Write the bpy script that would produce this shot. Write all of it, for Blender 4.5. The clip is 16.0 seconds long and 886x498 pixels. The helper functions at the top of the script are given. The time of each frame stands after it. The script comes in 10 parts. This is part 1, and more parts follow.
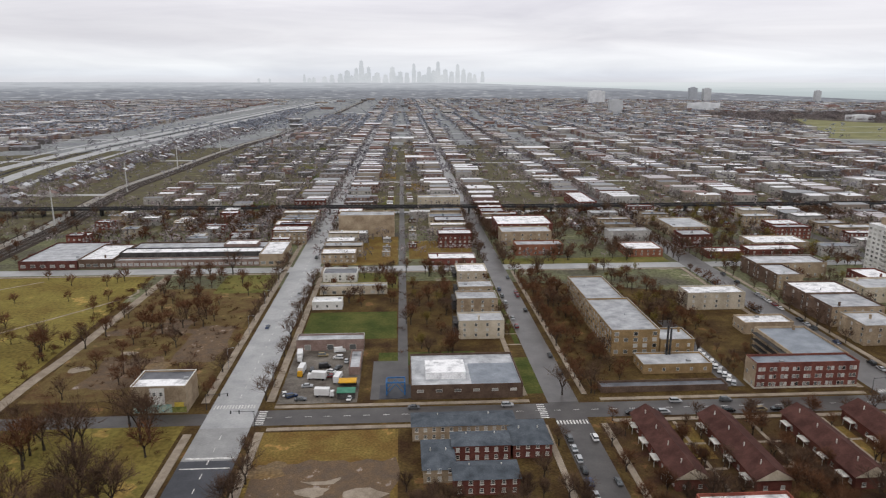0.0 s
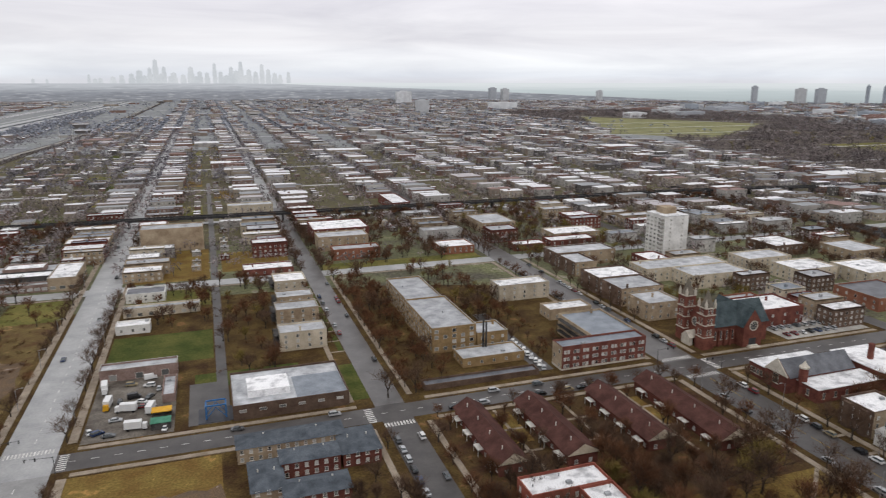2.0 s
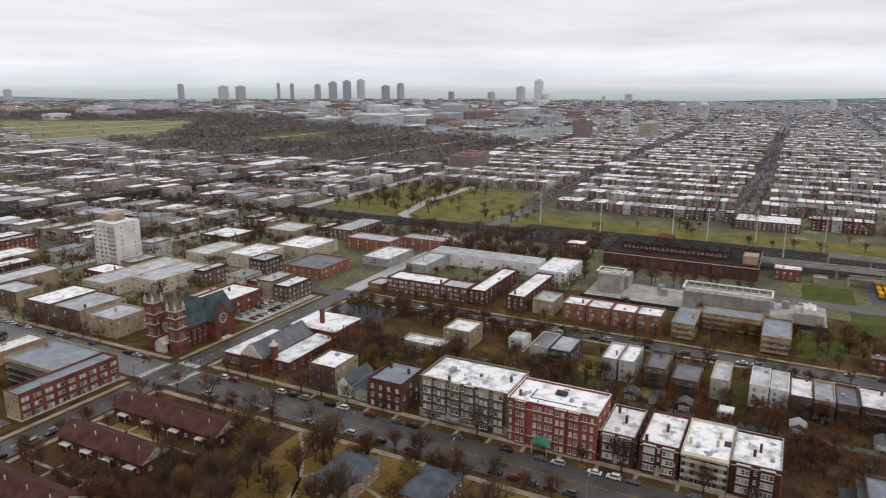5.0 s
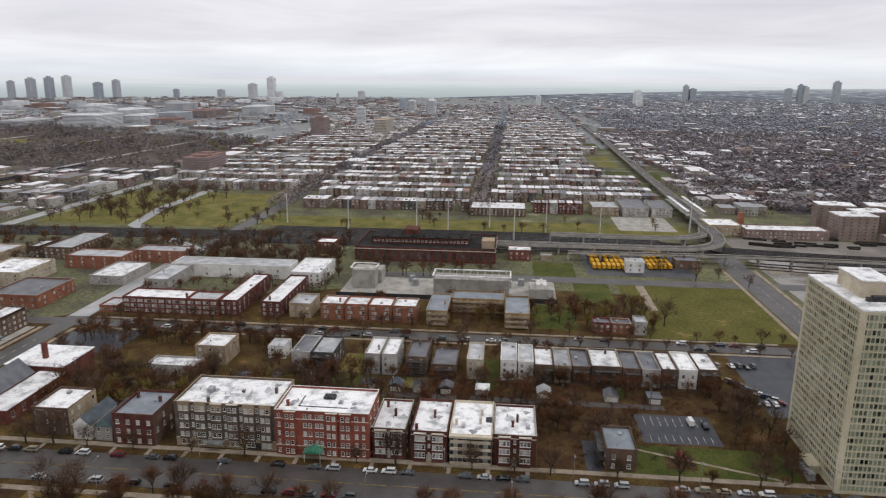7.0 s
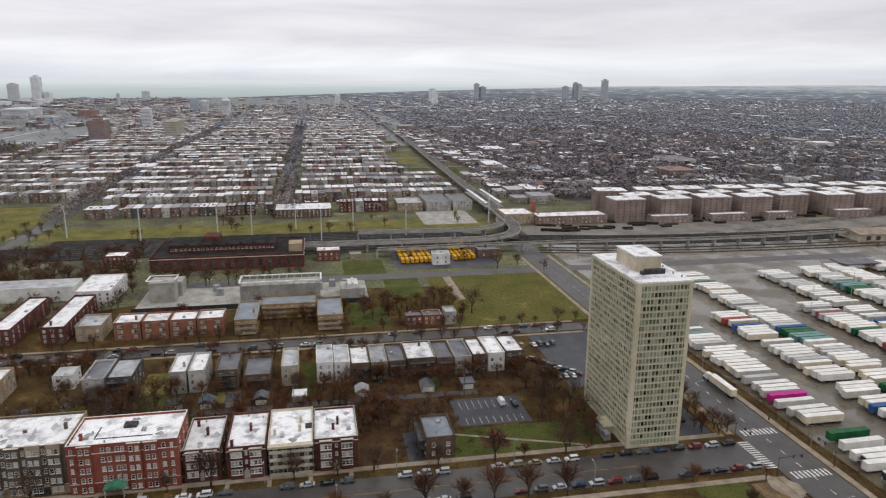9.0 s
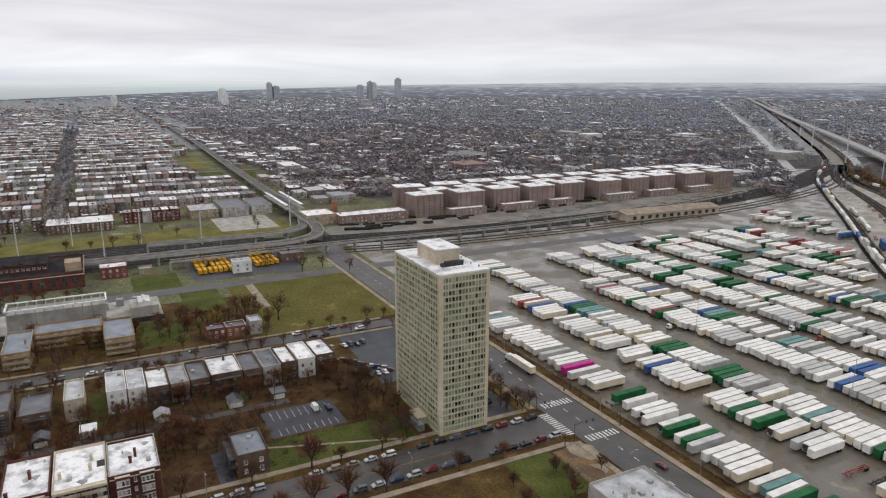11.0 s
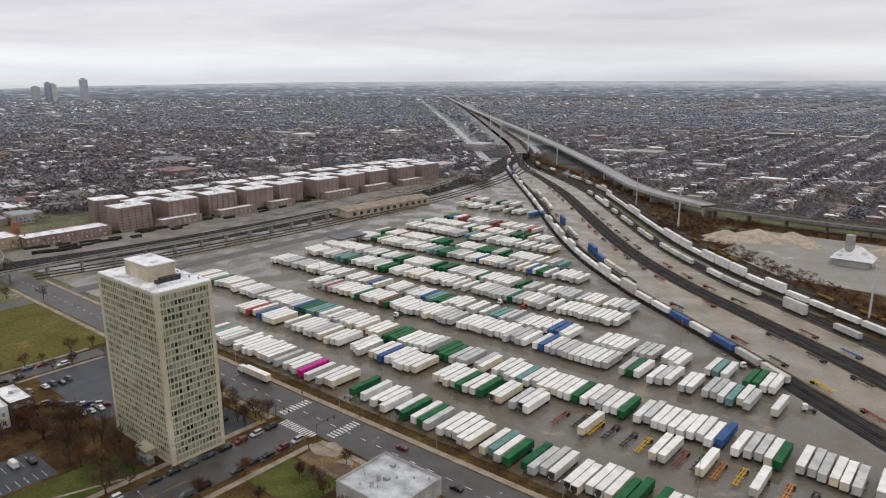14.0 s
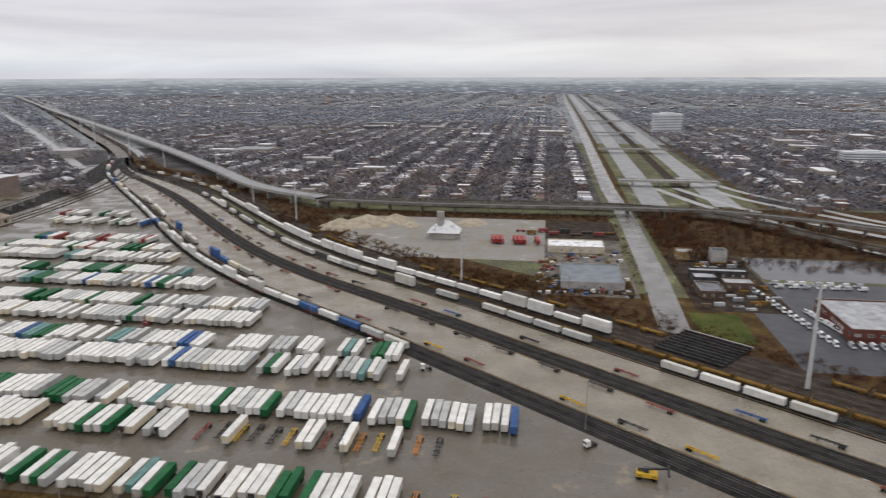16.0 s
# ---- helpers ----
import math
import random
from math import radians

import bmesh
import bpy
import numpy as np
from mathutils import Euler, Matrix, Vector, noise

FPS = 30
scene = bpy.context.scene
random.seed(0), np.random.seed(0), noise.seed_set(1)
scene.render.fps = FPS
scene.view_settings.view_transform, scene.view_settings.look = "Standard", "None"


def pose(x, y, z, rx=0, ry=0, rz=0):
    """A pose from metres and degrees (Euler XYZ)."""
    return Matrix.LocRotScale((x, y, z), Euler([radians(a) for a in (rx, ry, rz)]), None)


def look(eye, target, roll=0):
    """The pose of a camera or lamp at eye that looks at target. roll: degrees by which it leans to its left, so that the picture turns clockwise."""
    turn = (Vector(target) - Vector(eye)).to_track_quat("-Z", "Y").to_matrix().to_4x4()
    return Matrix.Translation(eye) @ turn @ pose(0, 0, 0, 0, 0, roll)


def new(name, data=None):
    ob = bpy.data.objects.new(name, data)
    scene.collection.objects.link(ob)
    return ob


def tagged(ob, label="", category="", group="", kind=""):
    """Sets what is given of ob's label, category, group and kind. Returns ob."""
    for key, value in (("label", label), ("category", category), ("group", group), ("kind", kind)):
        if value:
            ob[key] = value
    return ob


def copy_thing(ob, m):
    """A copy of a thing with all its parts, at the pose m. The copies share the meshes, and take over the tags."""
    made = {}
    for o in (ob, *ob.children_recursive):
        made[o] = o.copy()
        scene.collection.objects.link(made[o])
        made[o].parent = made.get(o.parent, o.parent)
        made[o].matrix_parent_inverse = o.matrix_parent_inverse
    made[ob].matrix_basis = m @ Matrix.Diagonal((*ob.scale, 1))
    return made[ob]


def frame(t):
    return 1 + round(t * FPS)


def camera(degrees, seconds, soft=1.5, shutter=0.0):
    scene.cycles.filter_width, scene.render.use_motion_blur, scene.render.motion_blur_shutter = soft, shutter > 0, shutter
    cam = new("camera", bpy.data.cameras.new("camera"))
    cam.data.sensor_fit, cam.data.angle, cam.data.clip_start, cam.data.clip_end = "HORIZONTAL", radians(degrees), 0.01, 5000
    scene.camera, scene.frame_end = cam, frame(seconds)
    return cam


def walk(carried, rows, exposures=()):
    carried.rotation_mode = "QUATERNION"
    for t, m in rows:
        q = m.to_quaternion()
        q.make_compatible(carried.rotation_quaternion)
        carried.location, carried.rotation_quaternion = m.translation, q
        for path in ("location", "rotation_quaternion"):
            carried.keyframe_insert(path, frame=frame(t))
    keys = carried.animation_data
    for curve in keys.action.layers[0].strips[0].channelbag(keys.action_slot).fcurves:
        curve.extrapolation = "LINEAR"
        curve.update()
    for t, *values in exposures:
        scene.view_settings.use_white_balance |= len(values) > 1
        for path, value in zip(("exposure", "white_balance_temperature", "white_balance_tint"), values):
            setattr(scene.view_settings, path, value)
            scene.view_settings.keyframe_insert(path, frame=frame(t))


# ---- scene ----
cam = camera(65.46, 16.0, soft=1.15, shutter=0.2)
PATH = [
    (0.0, pose(-8.48, -3.25, 121.34, 76.284, -0.096, -3.408)),
    (0.5, pose(-8.57, -3.11, 122.02, 76.305, -0.137, -8.025)),
    (1.0, pose(-8.69, -3.14, 122.72, 76.326, -0.130, -12.636)),
    (1.5, pose(-8.63, -3.38, 123.50, 76.336, -0.131, -15.026)),
    (2.0, pose(-8.18, -3.96, 124.32, 76.325, -0.086, -18.862)),
    (2.5, pose(-7.92, -4.60, 125.02, 76.323, -0.111, -28.878)),
    (3.0, pose(-7.94, -4.76, 125.56, 76.315, -0.065, -38.213)),
    (3.5, pose(-8.00, -4.74, 125.74, 76.302, -0.021, -44.974)),
    (4.0, pose(-7.60, -4.14, 125.73, 76.290, -0.059, -51.950)),
    (6.5, pose(-2.61, 3.10, 125.18, 76.187, -0.382, -78.103)),
    (7.0, pose(-1.97, 3.29, 125.75, 76.152, -0.411, -84.343)),
    (7.5, pose(-1.89, 3.26, 125.79, 76.163, -0.326, -88.502)),
    (8.0, pose(-1.74, 3.18, 125.77, 76.161, -0.310, -91.236)),
    (8.5, pose(-1.52, 3.05, 125.73, 76.155, -0.298, -95.501)),
    (9.0, pose(-1.11, 2.84, 125.63, 76.164, -0.316, -100.575)),
    (9.5, pose(-0.65, 2.61, 125.51, 76.182, -0.294, -105.618)),
    (12.0, pose(0.00, -0.00, 126.00, 76.105, 0.048, -124.124)),
    (12.5, pose(0.24, -0.06, 125.93, 76.118, 0.056, -128.203)),
    (13.0, pose(0.17, -0.04, 126.00, 76.108, 0.031, -132.307)),
    (13.5, pose(0.02, 0.02, 126.06, 76.089, 0.080, -136.449)),
    (14.0, pose(-0.09, 0.03, 126.05, 76.092, 0.127, -140.325)),
    (14.5, pose(-0.18, 0.06, 126.08, 76.083, 0.161, -144.492)),
    (15.0, pose(-0.68, -0.18, 126.42, 75.994, 0.129, -150.325)),
    (15.5, pose(-1.44, -0.30, 126.66, 75.911, 0.111, -159.334)),
    (16.0, pose(-1.92, -0.20, 126.83, 75.797, 0.098, -171.598)),
]
walk(cam, PATH, [(0.0, 0.0, 6500, 12.5), (16.0, 0.0, 6500, 12.5)])

# world: a closed overcast with a brighter strip low over the horizon, and a weak, very wide sun
world = bpy.data.worlds.new("overcast")
scene.world = world
world.use_nodes = True
wn, wl = world.node_tree.nodes, world.node_tree.links
wn.clear()


def wnode(kind, **values):
    n = wn.new(kind)
    for k, v in values.items():
        n.inputs[k.replace("_", " ")].default_value = v
    return n


sky = wn.new("ShaderNodeTexSky")
sky.sky_type, sky.sun_disc, sky.sun_elevation, sky.sun_rotation = "NISHITA", False, radians(24), radians(200)
coord = wn.new("ShaderNodeTexCoord")
flat = wn.new("ShaderNodeMapping")
flat.inputs["Scale"].default_value = (2.0, 2.0, 17.0)
wl.new(coord.outputs["Generated"], flat.inputs["Vector"])
clouds = wnode("ShaderNodeTexNoise", Scale=1.5, Detail=7.0, Roughness=0.55, Distortion=0.4)
wl.new(flat.outputs["Vector"], clouds.inputs["Vector"])
split = wn.new("ShaderNodeSeparateXYZ")
wl.new(coord.outputs["Generated"], split.inputs["Vector"])
band = wn.new("ShaderNodeValToRGB")
band.color_ramp.interpolation = "EASE"
el = band.color_ramp.elements
el[0].position, el[0].color = 0.0, (0.62, 0.64, 0.67, 1)
el[1].position, el[1].color = 1.0, (0.86, 0.87, 0.88, 1)
for at, c in ((0.008, (0.66, 0.70, 0.74)), (0.022, (0.74, 0.77, 0.79)), (0.036, (0.76, 0.78, 0.80)), (0.056, (0.68, 0.685, 0.71)), (0.13, (0.72, 0.715, 0.75)), (0.4, (0.8, 0.81, 0.83))):
    e = el.new(at)
    e.color = (*c, 1)
wl.new(split.outputs["Z"], band.inputs["Fac"])
shade = wn.new("ShaderNodeValToRGB")
shade.color_ramp.elements[0].position, shade.color_ramp.elements[0].color = 0.32, (0.855, 0.855, 0.88, 1)
shade.color_ramp.elements[1].position, shade.color_ramp.elements[1].color = 0.68, (1.10, 1.10, 1.09, 1)
wl.new(clouds.outputs["Fac"], shade.inputs["Fac"])
mul = wn.new("ShaderNodeMix")
mul.data_type, mul.blend_type = "RGBA", "MULTIPLY"
mul.inputs["Factor"].default_value = 1.0
wl.new(band.outputs["Color"], mul.inputs["A"])
wl.new(shade.outputs["Color"], mul.inputs["B"])
cloud_bg, blue_bg, both = wnode("ShaderNodeBackground", Strength=1.0), wnode("ShaderNodeBackground", Strength=0.05), wn.new("ShaderNodeMixShader")
both.inputs["Fac"].default_value = 0.06
# the cover is thinner, and so brighter, towards the lake in the north-east
thin = wn.new("ShaderNodeVectorMath")
thin.operation = "DOT_PRODUCT"
thin.inputs[1].default_value = (0.75, 0.65, 0.0)
wl.new(coord.outputs["Generated"], thin.inputs[0])
lift = wn.new("ShaderNodeMapRange")
lift.inputs["From Min"].default_value, lift.inputs["From Max"].default_value = -0.8, 0.9
lift.inputs["To Min"].default_value, lift.inputs["To Max"].default_value = 1.0, 1.26
wl.new(thin.outputs["Value"], lift.inputs["Value"])
bright = wn.new("ShaderNodeVectorMath")
bright.operation = "SCALE"
wl.new(mul.outputs["Result"], bright.inputs[0])
wl.new(lift.outputs["Result"], bright.inputs["Scale"])
wl.new(bright.outputs["Vector"], cloud_bg.inputs["Color"])
wl.new(sky.outputs["Color"], blue_bg.inputs["Color"])
wl.new(cloud_bg.outputs["Background"], both.inputs[1])
wl.new(blue_bg.outputs["Background"], both.inputs[2])
out = wn.new("ShaderNodeOutputWorld")
wl.new(both.outputs["Shader"], out.inputs["Surface"])

sun = new("sun", bpy.data.lights.new("sun", "SUN"))
sun.data.energy, sun.data.angle, sun.data.color = 0.7, radians(25), (1.0, 0.97, 0.93)
sun.matrix_world = look((0, 0, 400), (90, 220, 0))

# ---- materials ----


def mat(name, dark, light, size=4.0, rough=0.9, metal=0.0, fine=0.12, bump=0.0, rand=0.0, island=0.0, lo=0.35, hi=0.65, third=None, local=False, spec=0.08, third_at=0.62, wet=0.0):
    """A surface whose colour wanders between two tones over `size` metres, with fine grain on top."""
    m = bpy.data.materials.new(name)
    m.use_nodes = True
    ns, ls = m.node_tree.nodes, m.node_tree.links
    bsdf = ns["Principled BSDF"]
    bsdf.inputs["Roughness"].default_value, bsdf.inputs["Metallic"].default_value = rough, metal
    bsdf.inputs["Specular IOR Level"].default_value = spec
    if local:
        src = ns.new("ShaderNodeTexCoord").outputs["Object"]
    else:
        src = ns.new("ShaderNodeNewGeometry").outputs["Position"]
    big = ns.new("ShaderNodeTexNoise")
    big.inputs["Scale"].default_value, big.inputs["Detail"].default_value = 1.0 / size, 6.0
    big.inputs["Roughness"].default_value = 0.62
    ls.new(src, big.inputs["Vector"])
    ramp = ns.new("ShaderNodeValToRGB")
    ramp.color_ramp.elements[0].position, ramp.color_ramp.elements[0].color = lo, (*dark, 1)
    ramp.color_ramp.elements[1].position, ramp.color_ramp.elements[1].color = hi, (*light, 1)
    if third:
        ramp.color_ramp.elements.new(third_at).color = (*third, 1)
    ls.new(big.outputs["Fac"], ramp.inputs["Fac"])
    small = ns.new("ShaderNodeTexNoise")
    small.inputs["Scale"].default_value, small.inputs["Detail"].default_value = 14.0 / size, 4.0
    ls.new(src, small.inputs["Vector"])
    rng = ns.new("ShaderNodeMapRange")
    rng.inputs["From Min"].default_value, rng.inputs["From Max"].default_value = 0.3, 0.7
    rng.inputs["To Min"].default_value, rng.inputs["To Max"].default_value = 1 - fine, 1 + fine
    ls.new(small.outputs["Fac"], rng.inputs["Value"])
    val = rng.outputs["Result"]
    for amount, node in ((rand, "ShaderNodeObjectInfo"), (island, "ShaderNodeNewGeometry")):
        if amount:
            r = ns.new("ShaderNodeMapRange")
            r.inputs["To Min"].default_value, r.inputs["To Max"].default_value = 1 - amount, 1 + amount
            n = ns.new(node)
            ls.new(n.outputs["Random" if node == "ShaderNodeObjectInfo" else "Random Per Island"], r.inputs["Value"])
            x = ns.new("ShaderNodeMath")
            x.operation = "MULTIPLY"
            ls.new(val, x.inputs[0])
            ls.new(r.outputs["Result"], x.inputs[1])
            val = x.outputs["Value"]
    if wet:
        pool = ns.new("ShaderNodeTexNoise")
        pool.inputs["Scale"].default_value, pool.inputs["Detail"].default_value = 1.3 / size, 5.0
        ls.new(src, pool.inputs["Vector"])
        film_ = ns.new("ShaderNodeMapRange")
        film_.inputs["From Min"].default_value, film_.inputs["From Max"].default_value = 0.42, 0.58
        film_.inputs["To Min"].default_value, film_.inputs["To Max"].default_value = rough * (1 - wet), rough * (1 + wet * 0.4)
        ls.new(pool.outputs["Fac"], film_.inputs["Value"])
        ls.new(film_.outputs["Result"], bsdf.inputs["Roughness"])
    scaled = ns.new("ShaderNodeVectorMath")
    scaled.operation = "SCALE"
    ls.new(ramp.outputs["Color"], scaled.inputs[0])
    ls.new(val, scaled.inputs["Scale"])
    ls.new(scaled.outputs["Vector"], bsdf.inputs["Base Color"])
    if bump:
        b = ns.new("ShaderNodeBump")
        b.inputs["Strength"].default_value, b.inputs["Distance"].default_value = bump, size * 0.05
        ls.new(small.outputs["Fac"], b.inputs["Height"])
        ls.new(b.outputs["Normal"], bsdf.inputs["Normal"])
    return m


def picked(name, colours, rough=0.9, fine=0.1, size=3.0, island=True, spec=0.1):
    """One of several colours for each separate piece, with grain."""
    m = mat(name, (1, 1, 1), (0.86, 0.86, 0.86), size=size, rough=rough, fine=fine, spec=spec)
    ns, ls = m.node_tree.nodes, m.node_tree.links
    ramp = ns.new("ShaderNodeValToRGB")
    ramp.color_ramp.interpolation = "CONSTANT"
    e = ramp.color_ramp.elements
    while len(e) < len(colours):
        e.new(0.5)
    total, at = sum(c[0] for c in colours), 0.0
    for k, (w, *c) in enumerate(colours):
        e[k].position, e[k].color = at, (*c, 1)
        at += w / total
    src = ns.new("ShaderNodeNewGeometry").outputs["Random Per Island"] if island else ns.new("ShaderNodeObjectInfo").outputs["Random"]
    ls.new(src, ramp.inputs["Fac"])
    bsdf = ns["Principled BSDF"]
    was = bsdf.inputs["Base Color"].links[0].from_socket
    x = ns.new("ShaderNodeMix")
    x.data_type, x.blend_type = "RGBA", "MULTIPLY"
    x.inputs["Factor"].default_value = 1.0
    ls.new(was, x.inputs["A"])
    ls.new(ramp.outputs["Color"], x.inputs["B"])
    ls.new(x.outputs["Result"], bsdf.inputs["Base Color"])
    return m


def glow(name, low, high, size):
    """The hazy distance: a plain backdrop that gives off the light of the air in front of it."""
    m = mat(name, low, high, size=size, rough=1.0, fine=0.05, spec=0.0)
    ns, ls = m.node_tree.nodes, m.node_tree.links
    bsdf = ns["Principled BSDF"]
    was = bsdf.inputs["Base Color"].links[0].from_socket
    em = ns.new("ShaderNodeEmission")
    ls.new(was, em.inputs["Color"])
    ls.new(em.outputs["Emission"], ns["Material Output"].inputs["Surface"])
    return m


M = {}
M["ground"] = mat("brown winter ground", (0.043, 0.023, 0.011), (0.162, 0.091, 0.038), size=12, third=(0.098, 0.066, 0.023), fine=0.35, bump=0.3)
M["grass"] = mat("patchy winter grass", (0.086, 0.092, 0.023), (0.193, 0.161, 0.053), size=18, fine=0.25, bump=0.2)
M["soil"] = mat("dark red-brown soil and leaves", (0.045, 0.021, 0.014), (0.128, 0.066, 0.031), size=7, third=(0.085, 0.055, 0.022), fine=0.4, bump=0.3)
M["lawn"] = mat("green lawn", (0.04, 0.056, 0.013), (0.095, 0.098, 0.027), size=14, fine=0.25)
M["dry"] = mat("dry brown grass", (0.131, 0.074, 0.023), (0.312, 0.186, 0.062), size=12, third=(0.177, 0.126, 0.037), fine=0.3)
M["dirt"] = mat("bare dirt and rubble", (0.15, 0.115, 0.078), (0.36, 0.32, 0.26), size=14, fine=0.3, third=(0.19, 0.12, 0.052))
M["asphalt"] = mat("wet grey asphalt", (0.04, 0.035, 0.033), (0.074, 0.066, 0.062), size=9, rough=0.5, fine=0.12, spec=0.5)
M["asphalt_dark"] = mat("fresh dark asphalt", (0.023, 0.025, 0.032), (0.049, 0.051, 0.061), size=8, rough=0.5, fine=0.15, spec=0.35)
M["road_pale"] = mat("pale worn road", (0.25, 0.255, 0.255), (0.37, 0.37, 0.365), size=12, rough=0.45, fine=0.1, spec=0.5)
M["walk"] = mat("concrete pavement", (0.207, 0.166, 0.123), (0.336, 0.282, 0.222), size=5, rough=0.8, fine=0.15)
M["yard"] = mat("wet beige yard concrete", (0.108, 0.086, 0.058), (0.201, 0.163, 0.113), size=24, rough=0.4, fine=0.12, third=(0.126, 0.113, 0.091), spec=0.5, wet=0.7)
M["yard_grey"] = mat("wet grey yard asphalt", (0.105, 0.1, 0.092), (0.18, 0.172, 0.157), size=20, rough=0.3, fine=0.12, spec=0.6, wet=0.5)
M["ballast"] = mat("dark track ballast", (0.013, 0.012, 0.012), (0.038, 0.035, 0.033), size=6, fine=0.3)
M["ballast_brown"] = mat("brown track ballast", (0.022, 0.016, 0.012), (0.066, 0.05, 0.039), size=7, fine=0.3)
M["rail"] = mat("worn rail steel", (0.10, 0.09, 0.085), (0.2, 0.19, 0.18), size=5, rough=0.45, metal=0.6)
M["paint"] = mat("worn white road paint", (0.38, 0.37, 0.35), (0.78, 0.77, 0.74), size=1.5, fine=0.2)
M["paint_yellow"] = mat("yellow road paint", (0.20, 0.14, 0.05), (0.36, 0.25, 0.07), size=1.5, fine=0.2)
M["red"] = mat("red brick", (0.112, 0.040, 0.032), (0.20, 0.078, 0.06), size=5, fine=0.22, rand=0.15)
M["redbright"] = mat("new orange-red brick", (0.189, 0.056, 0.040), (0.285, 0.095, 0.067), size=5, fine=0.15)
M["orange"] = mat("orange brick", (0.207, 0.085, 0.053), (0.299, 0.135, 0.087), size=5, fine=0.15)
M["brown"] = mat("brown brick", (0.085, 0.055, 0.042), (0.165, 0.115, 0.085), size=5, fine=0.22, rand=0.2)
M["tan"] = mat("tan brick", (0.259, 0.194, 0.130), (0.432, 0.346, 0.243), size=6, fine=0.18, rand=0.12)
M["gold"] = mat("yellow-brown brick", (0.22, 0.145, 0.07), (0.36, 0.25, 0.13), size=6, fine=0.18)
M["cream"] = mat("cream brick", (0.40, 0.34, 0.25), (0.60, 0.53, 0.42), size=6, fine=0.15, rand=0.12)
M["grey"] = mat("grey stucco", (0.281, 0.270, 0.254), (0.475, 0.454, 0.427), size=6, fine=0.15, rand=0.15)
M["white"] = mat("white painted wall", (0.55, 0.54, 0.51), (0.78, 0.77, 0.74), size=6, fine=0.1)
M["darkwall"] = mat("dark timber porches", (0.035, 0.032, 0.032), (0.10, 0.095, 0.09), size=4, fine=0.3, rand=0.2)
M["stone"] = mat("limestone trim", (0.42, 0.38, 0.31), (0.62, 0.58, 0.5), size=3, fine=0.15)
M["roofw"] = mat("white coated roof with stains", (0.34, 0.34, 0.35), (0.78, 0.78, 0.78), size=5, rough=0.55, fine=0.18, lo=0.33, hi=0.52, rand=0.1)
M["roofg"] = mat("grey wet roof", (0.226, 0.233, 0.244), (0.484, 0.495, 0.508), size=6, rough=0.5, fine=0.15, rand=0.2, spec=0.5)
M["roofb"] = mat("blue-grey bitumen roof", (0.12, 0.14, 0.165), (0.21, 0.235, 0.265), size=6, rough=0.5, fine=0.15, rand=0.15, spec=0.5)
M["darkred"] = mat("dark red brick", (0.075, 0.030, 0.026), (0.15, 0.062, 0.05), size=4, fine=0.22, rand=0.15)
M["greybrick"] = mat("grey-brown brick", (0.088, 0.07, 0.055), (0.158, 0.128, 0.101), size=4, fine=0.2)
M["greenmetal"] = mat("green canopy metal", (0.04, 0.16, 0.10), (0.08, 0.24, 0.16), size=2, rough=0.5, fine=0.1)
M["roofd"] = mat("dark bitumen roof", (0.05, 0.053, 0.062), (0.13, 0.135, 0.15), size=6, rough=0.45, fine=0.2, rand=0.25, spec=0.5)
M["slate"] = mat("grey-blue shingles", (0.052, 0.061, 0.072), (0.105, 0.12, 0.137), size=4, rough=0.7, fine=0.2, rand=0.1)
M["maroon"] = mat("maroon shingles", (0.052, 0.023, 0.019), (0.097, 0.045, 0.037), size=5, rough=0.8, fine=0.2)
M["copper"] = mat("green-grey church slate", (0.035, 0.05, 0.055), (0.075, 0.095, 0.10), size=4, rough=0.6, fine=0.2)
M["pane"] = mat("dark window glass", (0.015, 0.02, 0.022), (0.10, 0.115, 0.12), size=1.2, rough=0.08, fine=0.3, rand=0.5, spec=0.6)
M["frame"] = mat("pale window frame", (0.5, 0.48, 0.43), (0.72, 0.70, 0.65), size=2, fine=0.1)
M["metal"] = mat("grey galvanised metal", (0.25, 0.26, 0.265), (0.42, 0.43, 0.44), size=3, rough=0.45, metal=0.5)
M["darkmetal"] = mat("dark painted metal", (0.025, 0.025, 0.027), (0.07, 0.07, 0.07), size=2, rough=0.55)
M["concrete"] = mat("weathered concrete", (0.26, 0.25, 0.225), (0.42, 0.40, 0.365), size=7, fine=0.15)
M["bark"] = mat("wet bark", (0.032, 0.026, 0.022), (0.075, 0.062, 0.052), size=1.0, fine=0.25, local=True)
M["twig"] = mat("bare twigs", (0.056, 0.035, 0.024), (0.145, 0.090, 0.060), size=2.5, fine=0.2, rand=0.35, local=True)
M["twig_red"] = mat("russet twigs", (0.064, 0.030, 0.016), (0.159, 0.076, 0.040), size=2.5, fine=0.2, rand=0.3, local=True)
M["ochre"] = mat("late yellow leaves", (0.14, 0.105, 0.03), (0.25, 0.19, 0.06), size=2.5, fine=0.2, rand=0.2, local=True)
M["brush"] = mat("brown brush", (0.043, 0.020, 0.011), (0.121, 0.060, 0.030), size=3, fine=0.3, island=0.4)
# far crowns step paler and bluer: distance haze put into base colours
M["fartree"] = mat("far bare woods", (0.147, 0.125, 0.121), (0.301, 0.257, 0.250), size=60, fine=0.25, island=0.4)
M["hazewood"] = mat("far woods greyed by painted haze", (0.139, 0.130, 0.142), (0.289, 0.271, 0.291), size=80, fine=0.25, island=0.4)
M["southwood"] = mat("far southern trees with a painted haze tint", (0.085, 0.087, 0.106), (0.182, 0.182, 0.217), size=80, fine=0.25, island=0.4)
M["darkwood"] = mat("dense dark bare wood", (0.106, 0.093, 0.094), (0.252, 0.217, 0.210), size=55, fine=0.25, island=0.45)
